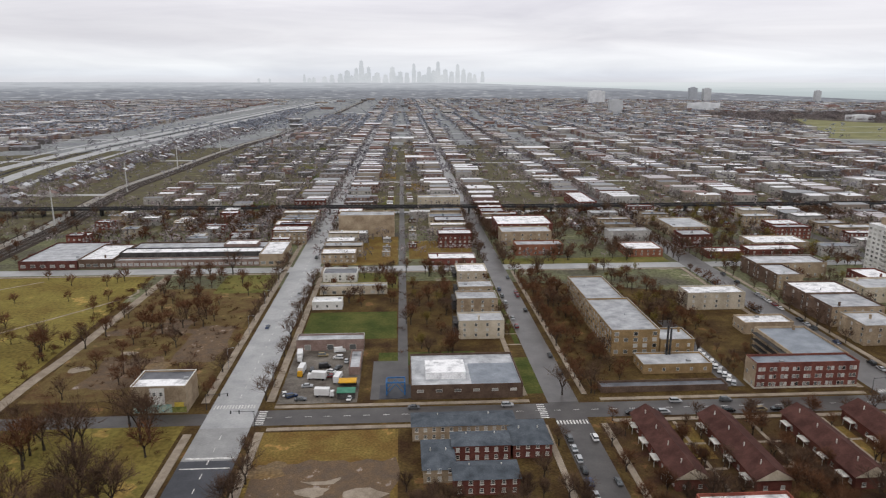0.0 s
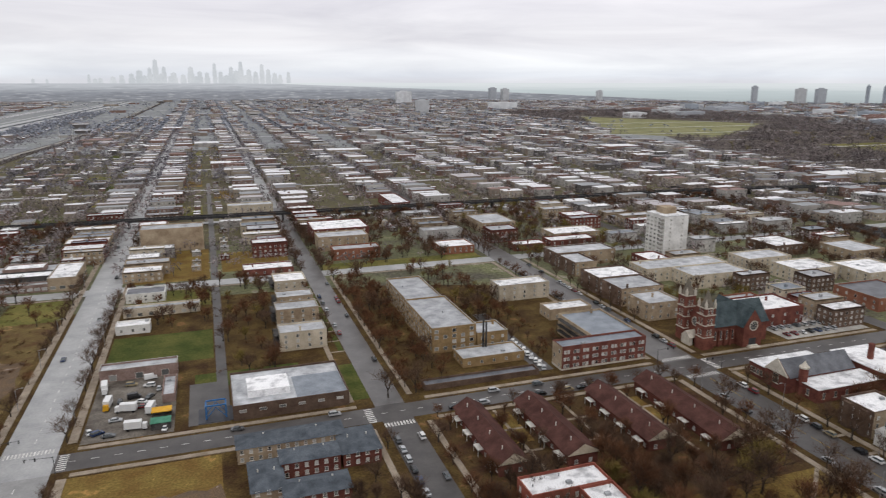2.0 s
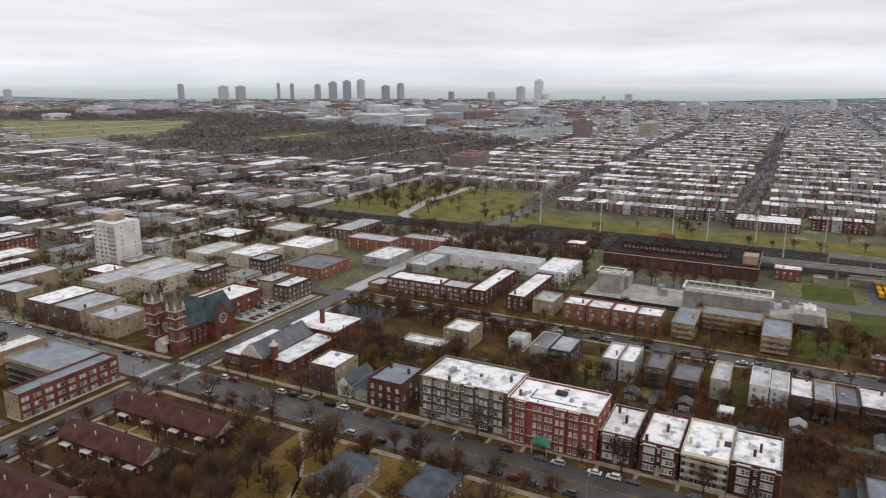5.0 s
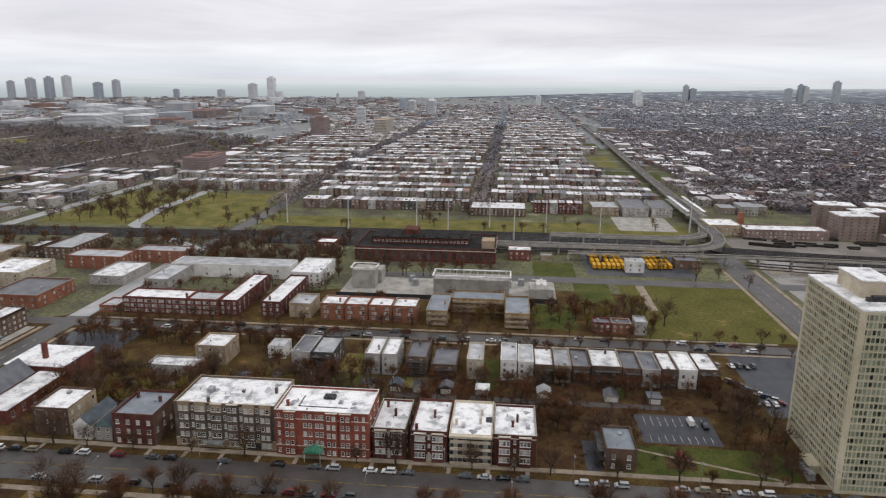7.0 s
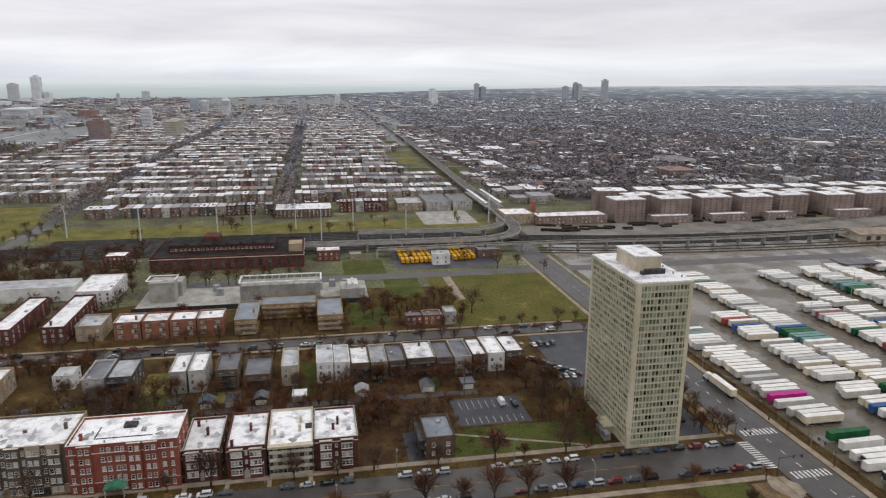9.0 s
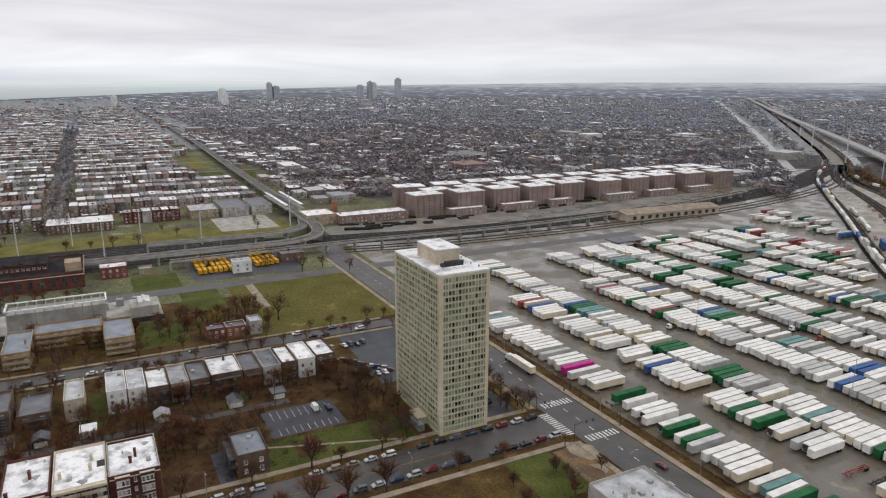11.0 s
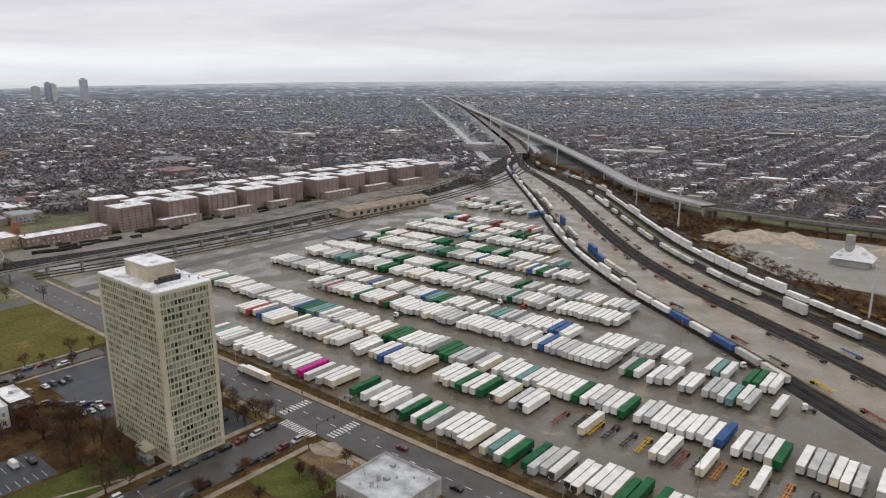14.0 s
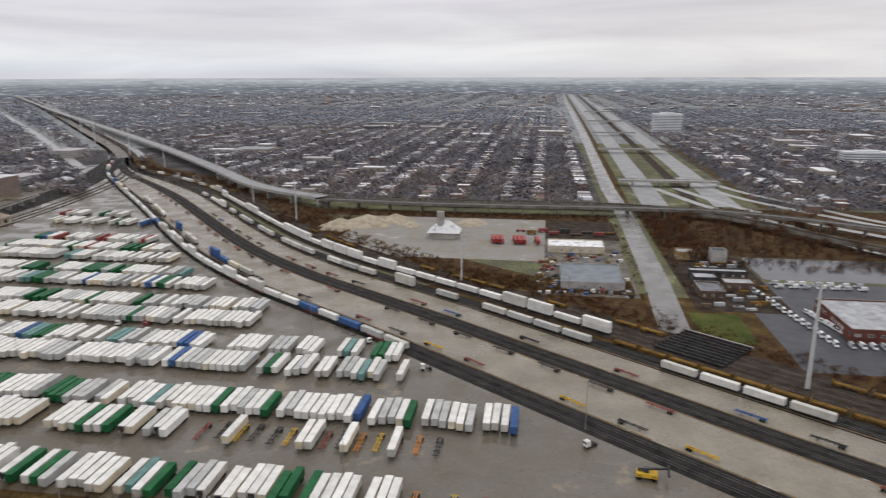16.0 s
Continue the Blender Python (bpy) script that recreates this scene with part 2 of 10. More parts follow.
M["ochre_far"] = mat("far golden leaves", (0.15, 0.13, 0.05), (0.26, 0.22, 0.09), size=40, fine=0.25, island=0.3)
M["meadow"] = mat("pale winter meadow grass", (0.15, 0.155, 0.07), (0.25, 0.235, 0.12), size=60, fine=0.2)
# far glass and brick carry the haze of distance in lighter colours
M["farpane"] = mat("far window bands", (0.13, 0.14, 0.16), (0.26, 0.275, 0.30), size=30, rough=0.3)
M["farbrick"] = mat("far red-brown brick", (0.20, 0.125, 0.108), (0.29, 0.19, 0.165), size=20, fine=0.15)
M["field"] = mat("tawny winter field", (0.143, 0.103, 0.028), (0.334, 0.230, 0.071), size=22, fine=0.3, third=(0.198, 0.163, 0.044))
M["apron"] = mat("wet pale loading concrete", (0.157, 0.135, 0.099), (0.249, 0.217, 0.163), size=22, rough=0.45, fine=0.12, spec=0.5, wet=0.5)
M["eldeck"] = mat("grey elevated track deck", (0.094, 0.088, 0.083), (0.188, 0.177, 0.169), size=8, fine=0.25)
M["bigfield"] = mat("worn olive field", (0.077, 0.077, 0.019), (0.186, 0.138, 0.048), size=24, fine=0.3, third=(0.114, 0.103, 0.029))
M["woodfloor"] = mat("dark leaf litter under bare trees", (0.062, 0.05, 0.042), (0.14, 0.118, 0.10), size=40, fine=0.3)
M["polepaint"] = mat("pale galvanised pole", (0.46, 0.46, 0.45), (0.62, 0.62, 0.60), size=4, rough=0.6, fine=0.08)
M["expway"] = mat("worn expressway concrete", (0.17, 0.172, 0.175), (0.28, 0.282, 0.283), size=14, rough=0.45, fine=0.12, spec=0.4)
M["oldslab"] = mat("cracked pinkish-grey concrete with leaves", (0.105, 0.078, 0.058), (0.275, 0.225, 0.19), size=5, fine=0.35, third=(0.15, 0.10, 0.06), bump=0.2)
M["scrub"] = mat("russet leaves and dead weeds", (0.090, 0.050, 0.024), (0.258, 0.156, 0.078), size=9, fine=0.35, third=(0.144, 0.108, 0.042))
M["backyard"] = mat("worn grey-brown back yards", (0.085, 0.072, 0.055), (0.21, 0.185, 0.15), size=14, fine=0.3, third=(0.115, 0.105, 0.05))
M["rosebrick"] = mat("faded rose brick", (0.19, 0.125, 0.105), (0.31, 0.225, 0.195), size=5, fine=0.2)
M["blind"] = mat("pale obscured glazing", (0.36, 0.35, 0.34), (0.52, 0.51, 0.50), size=3, rough=0.4, fine=0.2, spec=0.4)
M["southyard"] = mat("dark blue-brown wet yards", (0.036, 0.034, 0.036), (0.098, 0.092, 0.092), size=30, fine=0.3)
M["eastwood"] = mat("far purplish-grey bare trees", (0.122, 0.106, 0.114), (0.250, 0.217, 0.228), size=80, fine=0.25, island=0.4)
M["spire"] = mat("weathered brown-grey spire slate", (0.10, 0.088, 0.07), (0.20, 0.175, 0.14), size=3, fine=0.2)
# palest of the far crowns, with the most haze in its base colour
M["faintwood"] = mat("furthest woods paled by painted haze", (0.207, 0.220, 0.254), (0.347, 0.365, 0.408), size=120, fine=0.2, island=0.3)
M["tyre"] = mat("black rubber", (0.012, 0.012, 0.012), (0.03, 0.03, 0.03), size=1)
M["farroof"] = picked("far roofs", [(6, 0.74, 0.74, 0.75), (3, 0.46, 0.43, 0.44), (3, 0.30, 0.31, 0.32), (3, 0.19, 0.19, 0.20), (1, 0.25, 0.16, 0.14)], rough=0.6, size=8)
# wall tones are lifted a little to hold the distance haze
M["farwall"] = picked("far walls", [(3, 0.23, 0.15, 0.125), (3, 0.28, 0.23, 0.19), (2, 0.36, 0.31, 0.25), (2, 0.40, 0.38, 0.35), (1, 0.55, 0.53, 0.5), (1, 0.13, 0.12, 0.115)], size=6)
M["farroofdark"] = picked("far house roofs", [(3, 0.52, 0.53, 0.545), (4, 0.34, 0.345, 0.36), (3, 0.22, 0.22, 0.23), (2, 0.16, 0.155, 0.158), (1, 0.22, 0.145, 0.125), (3, 0.70, 0.70, 0.71)], rough=0.6, size=8)
HOME = [(4, 0.55, 0.54, 0.50), (3, 0.30, 0.30, 0.28), (3, 0.12, 0.125, 0.12), (2, 0.03, 0.032, 0.033)]
M["pane_home"] = picked("window with blinds or dark glass", HOME, rough=0.15, size=2, spec=0.5, island=False)
M["pane_rows"] = picked("rows of windows with blinds or dark glass", HOME, rough=0.15, size=2, spec=0.5)
M["pond"] = mat("still grey water", (0.035, 0.038, 0.044), (0.066, 0.07, 0.078), size=30, rough=0.15, fine=0.06, spec=0.5)
M["gravel"] = mat("wet pale gravel", (0.235, 0.2, 0.152), (0.43, 0.375, 0.29), size=18, rough=0.6, fine=0.2, third=(0.26, 0.26, 0.25))
M["track_dirt"] = mat("grey-brown oily ground", (0.07, 0.058, 0.048), (0.20, 0.18, 0.155), size=10, rough=0.7, fine=0.3)

# ---- building helpers ----


class Shape:
    """Collects boxes, prisms and tubes for one mesh."""

    def __init__(self):
        self.v, self.f, self.m = [], [], []

    def face(self, pts, m=0):
        n = len(self.v)
        self.v += [tuple(p) for p in pts]
        self.f.append(tuple(range(n, n + len(pts))))
        self.m.append(m)

    def box(self, x0, y0, z0, x1, y1, z1, m=0, top=None, under=False, taper=0.0):
        n = len(self.v)
        a = taper
        self.v += [(x0, y0, z0), (x1, y0, z0), (x1, y1, z0), (x0, y1, z0), (x0 + a, y0 + a, z1), (x1 - a, y0 + a, z1), (x1 - a, y1 - a, z1), (x0 + a, y1 - a, z1)]
        fs = [(0, 1, 5, 4), (1, 2, 6, 5), (2, 3, 7, 6), (3, 0, 4, 7), (4, 5, 6, 7)]
        if under:
            fs.append((3, 2, 1, 0))
        self.f += [tuple(n + i for i in q) for q in fs]
        self.m += [m] * 4 + [m if top is None else top] + [m] * under
        return self

    def tube(self, p, q, r0, r1, n=6, m=0, cap=True):
        p, q = Vector(p), Vector(q)
        d = (q - p).normalized()
        u = d.orthogonal().normalized()
        w = d.cross(u)
        k = len(self.v)
        for c, r in ((p, r0), (q, r1)):
            self.v += [tuple(c + (u * math.cos(2 * math.pi * i / n) + w * math.sin(2 * math.pi * i / n)) * r) for i in range(n)]
        self.f += [(k + i, k + (i + 1) % n, k + n + (i + 1) % n, k + n + i) for i in range(n)]
        self.m += [m] * n
        if cap:
            self.f.append(tuple(k + n + i for i in range(n)))
            self.m.append(m)
        return self

    def ring(self, x0, y0, x1, y1, z0, z1, t, m=0):
        """A wall round a rectangle, open above and below, t thick, with its top."""
        o = [(x0, y0), (x1, y0), (x1, y1), (x0, y1)]
        i = [(x0 + t, y0 + t), (x1 - t, y0 + t), (x1 - t, y1 - t), (x0 + t, y1 - t)]
        for k in range(4):
            a, b, c, d = o[k], o[(k + 1) % 4], i[(k + 1) % 4], i[k]
            self.face([(*a, z0), (*b, z0), (*b, z1), (*a, z1)], m)
            self.face([(*a, z1), (*b, z1), (*c, z1), (*d, z1)], m)
            self.face([(*d, z1), (*c, z1), (*c, z0), (*d, z0)], m)
        return self

    def gable(self, x0, y0, x1, y1, z0, z1, along="y", m=0, end=0, over=0.0):
        if along == "y":
            c = (x0 + x1) / 2
            a, b = [(x0 - over, y0 - over, z0), (x1 + over, y0 - over, z0), (c, y0 - over, z1)], [(x0 - over, y1 + over, z0), (x1 + over, y1 + over, z0), (c, y1 + over, z1)]
        else:
            c = (y0 + y1) / 2
            a, b = [(x1 + over, y0 - over, z0), (x1 + over, y1 + over, z0), (x1 + over, c, z1)], [(x0 - over, y0 - over, z0), (x0 - over, y1 + over, z0), (x0 - over, c, z1)]
        self.face([a[0], a[1], a[2]], end)
        self.face([b[1], b[0], b[2]], end)
        self.face([a[1], b[1], b[2], a[2]], m)
        self.face([b[0], a[0], a[2], b[2]], m)
        return self

    def hip(self, x0, y0, x1, y1, z0, z1, m=0):
        w, d = x1 - x0, y1 - y0
        r = min(w, d) / 2
        a, b = ((x0 + r, y0 + r, z1), (x1 - r, y0 + r, z1)) if w > d else ((x0 + r, y0 + r, z1), (x0 + r, y1 - r, z1))
        p, q, s, t = (x0, y0, z0), (x1, y0, z0), (x1, y1, z0), (x0, y1, z0)
        if w > d:
            for f in ([p, q, b, a], [q, s, b], [s, t, a, b], [t, p, a]):
                self.face(f, m)
        else:
            for f in ([p, q, a], [q, s, b, a], [s, t, b], [t, p, a, b]):
                self.face(f, m)
        return self

    def mesh(self, name, *mats):
        me = bpy.data.meshes.new(name)
        me.from_pydata(self.v, [], self.f)
        for k in mats:
            me.materials.append(M[k] if isinstance(k, str) else k)
        if len(mats) > 1:
            me.polygons.foreach_set("material_index", self.m)
        return me


def part(name, shape, mats, parent, label="", kind="", at=None):
    """Links a shape as one mesh object under a thing or a part."""
    mats = mats if isinstance(mats, (list, tuple)) else (mats,)
    me = shape if isinstance(shape, bpy.types.Mesh) else shape.mesh(name, *mats)
    ob = new(name, me)
    if parent:
        ob.parent = parent
    if at:
        ob.matrix_basis = at
    return tagged(ob, label, "", "", kind)


def thing(name, label, category, x=0, y=0, z=0, rz=0, group="", kind=""):
    ob = new(name)
    ob.empty_display_size = 0.5
    ob.matrix_basis = pose(x, y, z, 0, 0, rz)
    return tagged(ob, label, category, group, kind)


def setting(name, label, shape, mats, category="ground"):
    return tagged(part(name, shape, mats, None, label, "structure"), "", category)


taken = []


def take(x0, y0, x1, y1):
    taken.append((x0, y0, x1, y1))


def is_free(x0, y0, x1, y1, gap=1.0):
    return all(x1 + gap < a or x0 - gap > c or y1 + gap < b or y0 - gap > d for a, b, c, d in taken)


def strip(points, width, z, offset=0.0, m=0, shape=None):
    """A flat band along a line of points."""
    s = shape or Shape()
    pts = [Vector((*p[:2], 0)) for p in points]
    left, right = [], []
    for i, p in enumerate(pts):
        d = (pts[min(i + 1, len(pts) - 1)] - pts[max(i - 1, 0)]).normalized()
        n = Vector((-d.y, d.x, 0))
        left.append(p + n * (offset + width / 2))
        right.append(p + n * (offset - width / 2))
    for i in range(len(pts) - 1):
        s.face([(*right[i][:2], z), (*right[i + 1][:2], z), (*left[i + 1][:2], z), (*left[i][:2], z)], m)
    return s


def spline(points, n=8):
    """A smooth line through points."""
    p = [Vector((*q, 0)) if len(q) == 2 else Vector(q) for q in points]
    out = []
    for i in range(len(p) - 1):
        a, b, c, d = p[max(i - 1, 0)], p[i], p[i + 1], p[min(i + 2, len(p) - 1)]
        for k in range(n):
            t = k / n
            out.append(0.5 * ((2 * b) + (c - a) * t + (2 * a - 5 * b + 4 * c - d) * t * t + (3 * b - 3 * c + d - a) * t ** 3))
    return out + [p[-1]]


def along(points, step, offset=0.0, start=0.0):
    """Places every step metres on a line: x, y and the heading in degrees."""
    res, left = [], start
    for a, b in zip(points, points[1:]):
        d = Vector((b[0] - a[0], b[1] - a[1], 0))
        n = d.length
        if n == 0:
            continue
        u = d / n
        while left <= n:
            p = Vector((a[0], a[1], 0)) + u * left + Vector((-u.y, u.x, 0)) * offset
            res.append((p.x, p.y, math.degrees(math.atan2(u.y, u.x))))
            left += step
        left -= n
    return res


def patch(name, label, x0, y0, x1, y1, z, m, category="ground"):
    s = Shape()
    s.face([(x0, y0, z), (x1, y0, z), (x1, y1, z), (x0, y1, z)])
    return setting(name, label, s, m, category)


_win = {}


def window_mesh(w, h, frame="frame", pane="pane"):
    key = (w, h, frame, pane)
    if key not in _win:
        s = Shape()
        t = 0.14
        for a, b, c, d in ((-w / 2, 0, w / 2, t), (-w / 2, h - t, w / 2, h), (-w / 2, t, -w / 2 + t, h - t), (w / 2 - t, t, w / 2, h - t), (-w / 2 + t, h * 0.5 - 0.05, w / 2 - t, h * 0.5 + 0.05)):
            s.face([(a, -0.09, b), (c, -0.09, b), (c, -0.09, d), (a, -0.09, d)], 0)
        s.box(-w / 2 - 0.12, -0.22, -0.16, w / 2 + 0.12, -0.01, 0.0, 0)
        s.face([(-w / 2 + t, -0.03, t), (w / 2 - t, -0.03, t), (w / 2 - t, -0.03, h - t), (-w / 2 + t, -0.03, h - t)], 1)
        _win[key] = s.mesh("window", frame, pane)
    return _win[key]


FACES = {"S": 0, "E": 90, "N": 180, "W": -90}


def face_spots(x0, y0, x1, y1, side):
    """Length of a side and a function that gives the pose at a distance along it and a height."""
    if side == "S":
        return x1 - x0, lambda u, z: pose(x0 + u, y0, z, 0, 0, 0)
    if side == "N":
        return x1 - x0, lambda u, z: pose(x1 - u, y1, z, 0, 0, 180)
    if side == "E":
        return y1 - y0, lambda u, z: pose(x1, y0 + u, z, 0, 0, 90)
    return y1 - y0, lambda u, z: pose(x0, y1 - u, z, 0, 0, -90)


def windows(parent, x0, y0, x1, y1, side, floors, floor_h, cols, w=1.3, h=1.6, base=1.1, frame="frame", pane="pane_home", pair=False, joined=False, drop=0.0, rng=random, into=None):
    n, at = face_spots(x0, y0, x1, y1, side)
    spots = []
    for k in range(floors):
        for c in range(cols):
            u = n * (c + 0.5) / cols
            for du in ((-w * 0.62, w * 0.62) if pair else (0,)):
                if rng.random() >= drop:
                    spots.append(at(u + du, base + k * floor_h))
    if joined:
        s = into or Shape()
        for m in spots:
            for q, k in (((-w / 2, -0.05, 0), 0), ((-w / 2 + 0.12, -0.08, 0.12), 1)):
                a, b, c = q
                s.face([m @ Vector(p) for p in ((a, b, c), (-a, b, c), (-a, b, h - c), (a, b, h - c))], k)
        if spots and not into:
            part("facade_glazing", s, (frame, "pane_rows" if pane == "pane_home" else pane), parent, "", "stuff")
        return
    me = window_mesh(w, h, frame, pane)
    for m in spots:
        part("window", me, (), parent, at=m)


def seen_sides(x0, y0, x1, y1):
    return [s for s, ok in (("S", y0 > 0), ("N", y1 < 0), ("W", x0 > 0), ("E", x1 < 0)) if ok]


def building(label, x0, y0, x1, y1, h, wall="brown", roof="roofw", floors=3, cols=4, side_cols=None, name="apartment_building", category="building", coping=None, clutter=3,
             pair=False, joined=False, front="W", group="", w=1.3, wh=1.7, base=1.2, frame="frame", side_wall=None, bay=0, drop=0.0, band=False, porch=False, pane="pane_home"):
    """A flat-roofed brick block with parapet, coping, roof things and windows on its open sides."""
    take(x0, y0, x1, y1)
    cx, cy = (x0 + x1) / 2, (y0 + y1) / 2
    a, b, c, d = x0 - cx, y0 - cy, x1 - cx, y1 - cy
    root = thing(name, label, category, cx, cy, 0, group=group)
    rng = random.Random(int(x0 * 13 + y0 * 7))
    joined = joined or math.hypot(cx, cy) > 255
    s = Shape()
    sides = {"S": [(a, b), (c, b)], "E": [(c, b), (c, d)], "N": [(c, d), (a, d)], "W": [(a, d), (a, b)]}
    for k, (p, q) in sides.items():
        s.face([(*p, 0), (*q, 0), (*q, h), (*p, h)], 0 if k == front or not side_wall else 1)
    t = 0.35
    for z0, z1 in ((h - 0.9, h),):
        i = [(a + t, b + t), (c - t, b + t), (c - t, d - t), (a + t, d - t)]
        for k in range(4):
            p, q = i[k], i[(k + 1) % 4]
            s.face([(*q, z0), (*p, z0), (*p, z1), (*q, z1)], 0)
    if bay:
        for k in range(bay):
            n, at = face_spots(a, b, c, d, front)
            u = n * (k + 0.5) / bay
            m = at(u, 0)
            prof = [(-2.0, 0), (-1.3, -1.1), (1.3, -1.1), (2.0, 0)]
            for p, q in zip(prof, prof[1:]):
                s.face([m @ Vector((*p, 0.2)), m @ Vector((*q, 0.2)), m @ Vector((*q, h - 0.6)), m @ Vector((*p, h - 0.6))], 0)
            s.face([m @ Vector((*p, h - 0.6)) for p in prof], 0)
    part("wall", s, (wall, side_wall or wall), root)
    s = Shape()
    s.face([(a + t, b + t, h - 0.7), (c - t, b + t, h - 0.7), (c - t, d - t, h - 0.7), (a + t, d - t, h - 0.7)])
    part("roof", s, roof, root)
    part("coping", Shape().ring(a - 0.06, b - 0.06, c + 0.06, d + 0.06, h, h + 0.12, 0.36), coping or (wall if int(x0 + y0) % 3 else "concrete"), root)
    if band:
        part("stone_band", Shape().ring(a - 0.04, b - 0.04, c + 0.04, d + 0.04, 0.2, 1.0, 0.3), "stone", root)
    fh = (h - 0.9 - base) / floors + (0.2 if floors > 1 else 0)
    for side in seen_sides(x0, y0, x1, y1):
        n = (x1 - x0) if side in "NS" else (y1 - y0)
        k = cols if side == front else (side_cols if side_cols is not None else max(1, round(n / 4.5)))
        if k:
            windows(root, a, b, c, d, side, floors, fh, k, w=w, h=min(wh, fh * 0.66), base=base, pair=pair and side == front, joined=joined, frame=frame, pane=pane, drop=drop if side == front else max(drop, 0.25), rng=rng)
    if porch:
        n, at = face_spots(a, b, c, d, porch)
        m = at(n / 2, 0)
        for k in range(1, floors + 1):
            z = k * fh
            s = Shape()
            for lo, hi in ((z - 0.15, z), (z + 0.85, z + 0.95)):
                pts = [m @ Vector(p) for p in ((-n * 0.42, -2.4, lo), (n * 0.42, -2.4, lo), (n * 0.42, 0, lo), (-n * 0.42, 0, lo))]
                if lo < z:
                    s.face([(*p[:2], hi) for p in pts])
                for p, q in ((pts[3], pts[0]), (pts[0], pts[1]), (pts[1], pts[2])):
                    s.face([(*p[:2], lo), (*q[:2], lo), (*q[:2], hi), (*p[:2], hi)])
            part("porch_deck", s, "darkwall", root, "dark timber porch deck")
        for i in range(3):
            p = m @ Vector((-n * 0.42 + n * 0.42 * i, -2.35, 0))
            part("porch_post", Shape().tube(p, (p.x, p.y, floors * fh + 0.9), 0.1, 0.1, 4), "darkwall", root)
    for k in range(clutter if not joined else min(clutter, 1)):
        px, py = rng.uniform(a + 1.5, c - 1.5), rng.uniform(b + 1.5, d - 1.5)
        kind = rng.choice(("vent", "vent", "chimney", "hatch"))
        z = h - 0.7
        if kind == "chimney":
            s = Shape().box(px - 0.45, py - 0.45, z, px + 0.45, py + 0.45, z + 1.9).box(px - 0.55, py - 0.55, z + 1.9, px + 0.55, py + 0.55, z + 2.1)
            part("chimney", s, wall, root)
        elif kind == "hatch":
            s = Shape().box(px - 0.9, py - 0.7, z, px + 0.9, py + 0.7, z + 0.8, taper=0.08)
            part("roof_hatch", s, "metal", root)
        else:
            s = Shape().tube((px, py, z), (px, py, z + 0.7), 0.22, 0.22, 6).tube((px, py, z + 0.7), (px, py, z + 0.95), 0.34, 0.12, 6)
            part("roof_vent", s, "metal", root)
    return root

# ---- ground, roads, rail ----
s = Shape()
rings = [0, 60, 130, 220, 340, 500, 750, 1100, 1700, 2600, 3600, 4850]
for r0, r1 in zip(rings, rings[1:]):
    for k in range(48):
        a, b = 2 * math.pi * k / 48, 2 * math.pi * (k + 1) / 48
        q = [(r * math.cos(t), r * math.sin(t), 0) for r, t in ((r0, a), (r1, a), (r1, b), (r0, b))]
        s.face(q if r0 else q[1:3] + q[:1])
setting("ground", "flat brown winter ground with patches of grass", s, "ground")

# the ground rings lighten outwards, aerial haze being mixed into their tones
s = Shape()
for r0, r1 in zip((410, 800, 1050), (800, 1050, 1350)):
    for k in range(48):
        a, b = 2 * math.pi * k / 48, 2 * math.pi * (k + 1) / 48
        s.face([(r * math.cos(t), r * math.sin(t), 0.012) for r, t in ((r0, a), (r1, a), (r1, b), (r0, b))])
setting("ground", "mixed yards and dull grass between houses", s, mat("mid mixed ground", (0.082, 0.074, 0.058), (0.25, 0.225, 0.172), size=30, fine=0.4, third=(0.145, 0.15, 0.076)), "ground")
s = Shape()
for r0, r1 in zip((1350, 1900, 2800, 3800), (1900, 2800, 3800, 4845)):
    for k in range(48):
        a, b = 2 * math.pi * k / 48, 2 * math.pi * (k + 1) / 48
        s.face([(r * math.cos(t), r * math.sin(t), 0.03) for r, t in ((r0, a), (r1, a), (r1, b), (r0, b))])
setting("ground", "far ground between houses, paled for haze", s, mat("far mixed ground", (0.19, 0.195, 0.21), (0.37, 0.38, 0.40), size=90, fine=0.3, third=(0.25, 0.262, 0.25)), "ground")

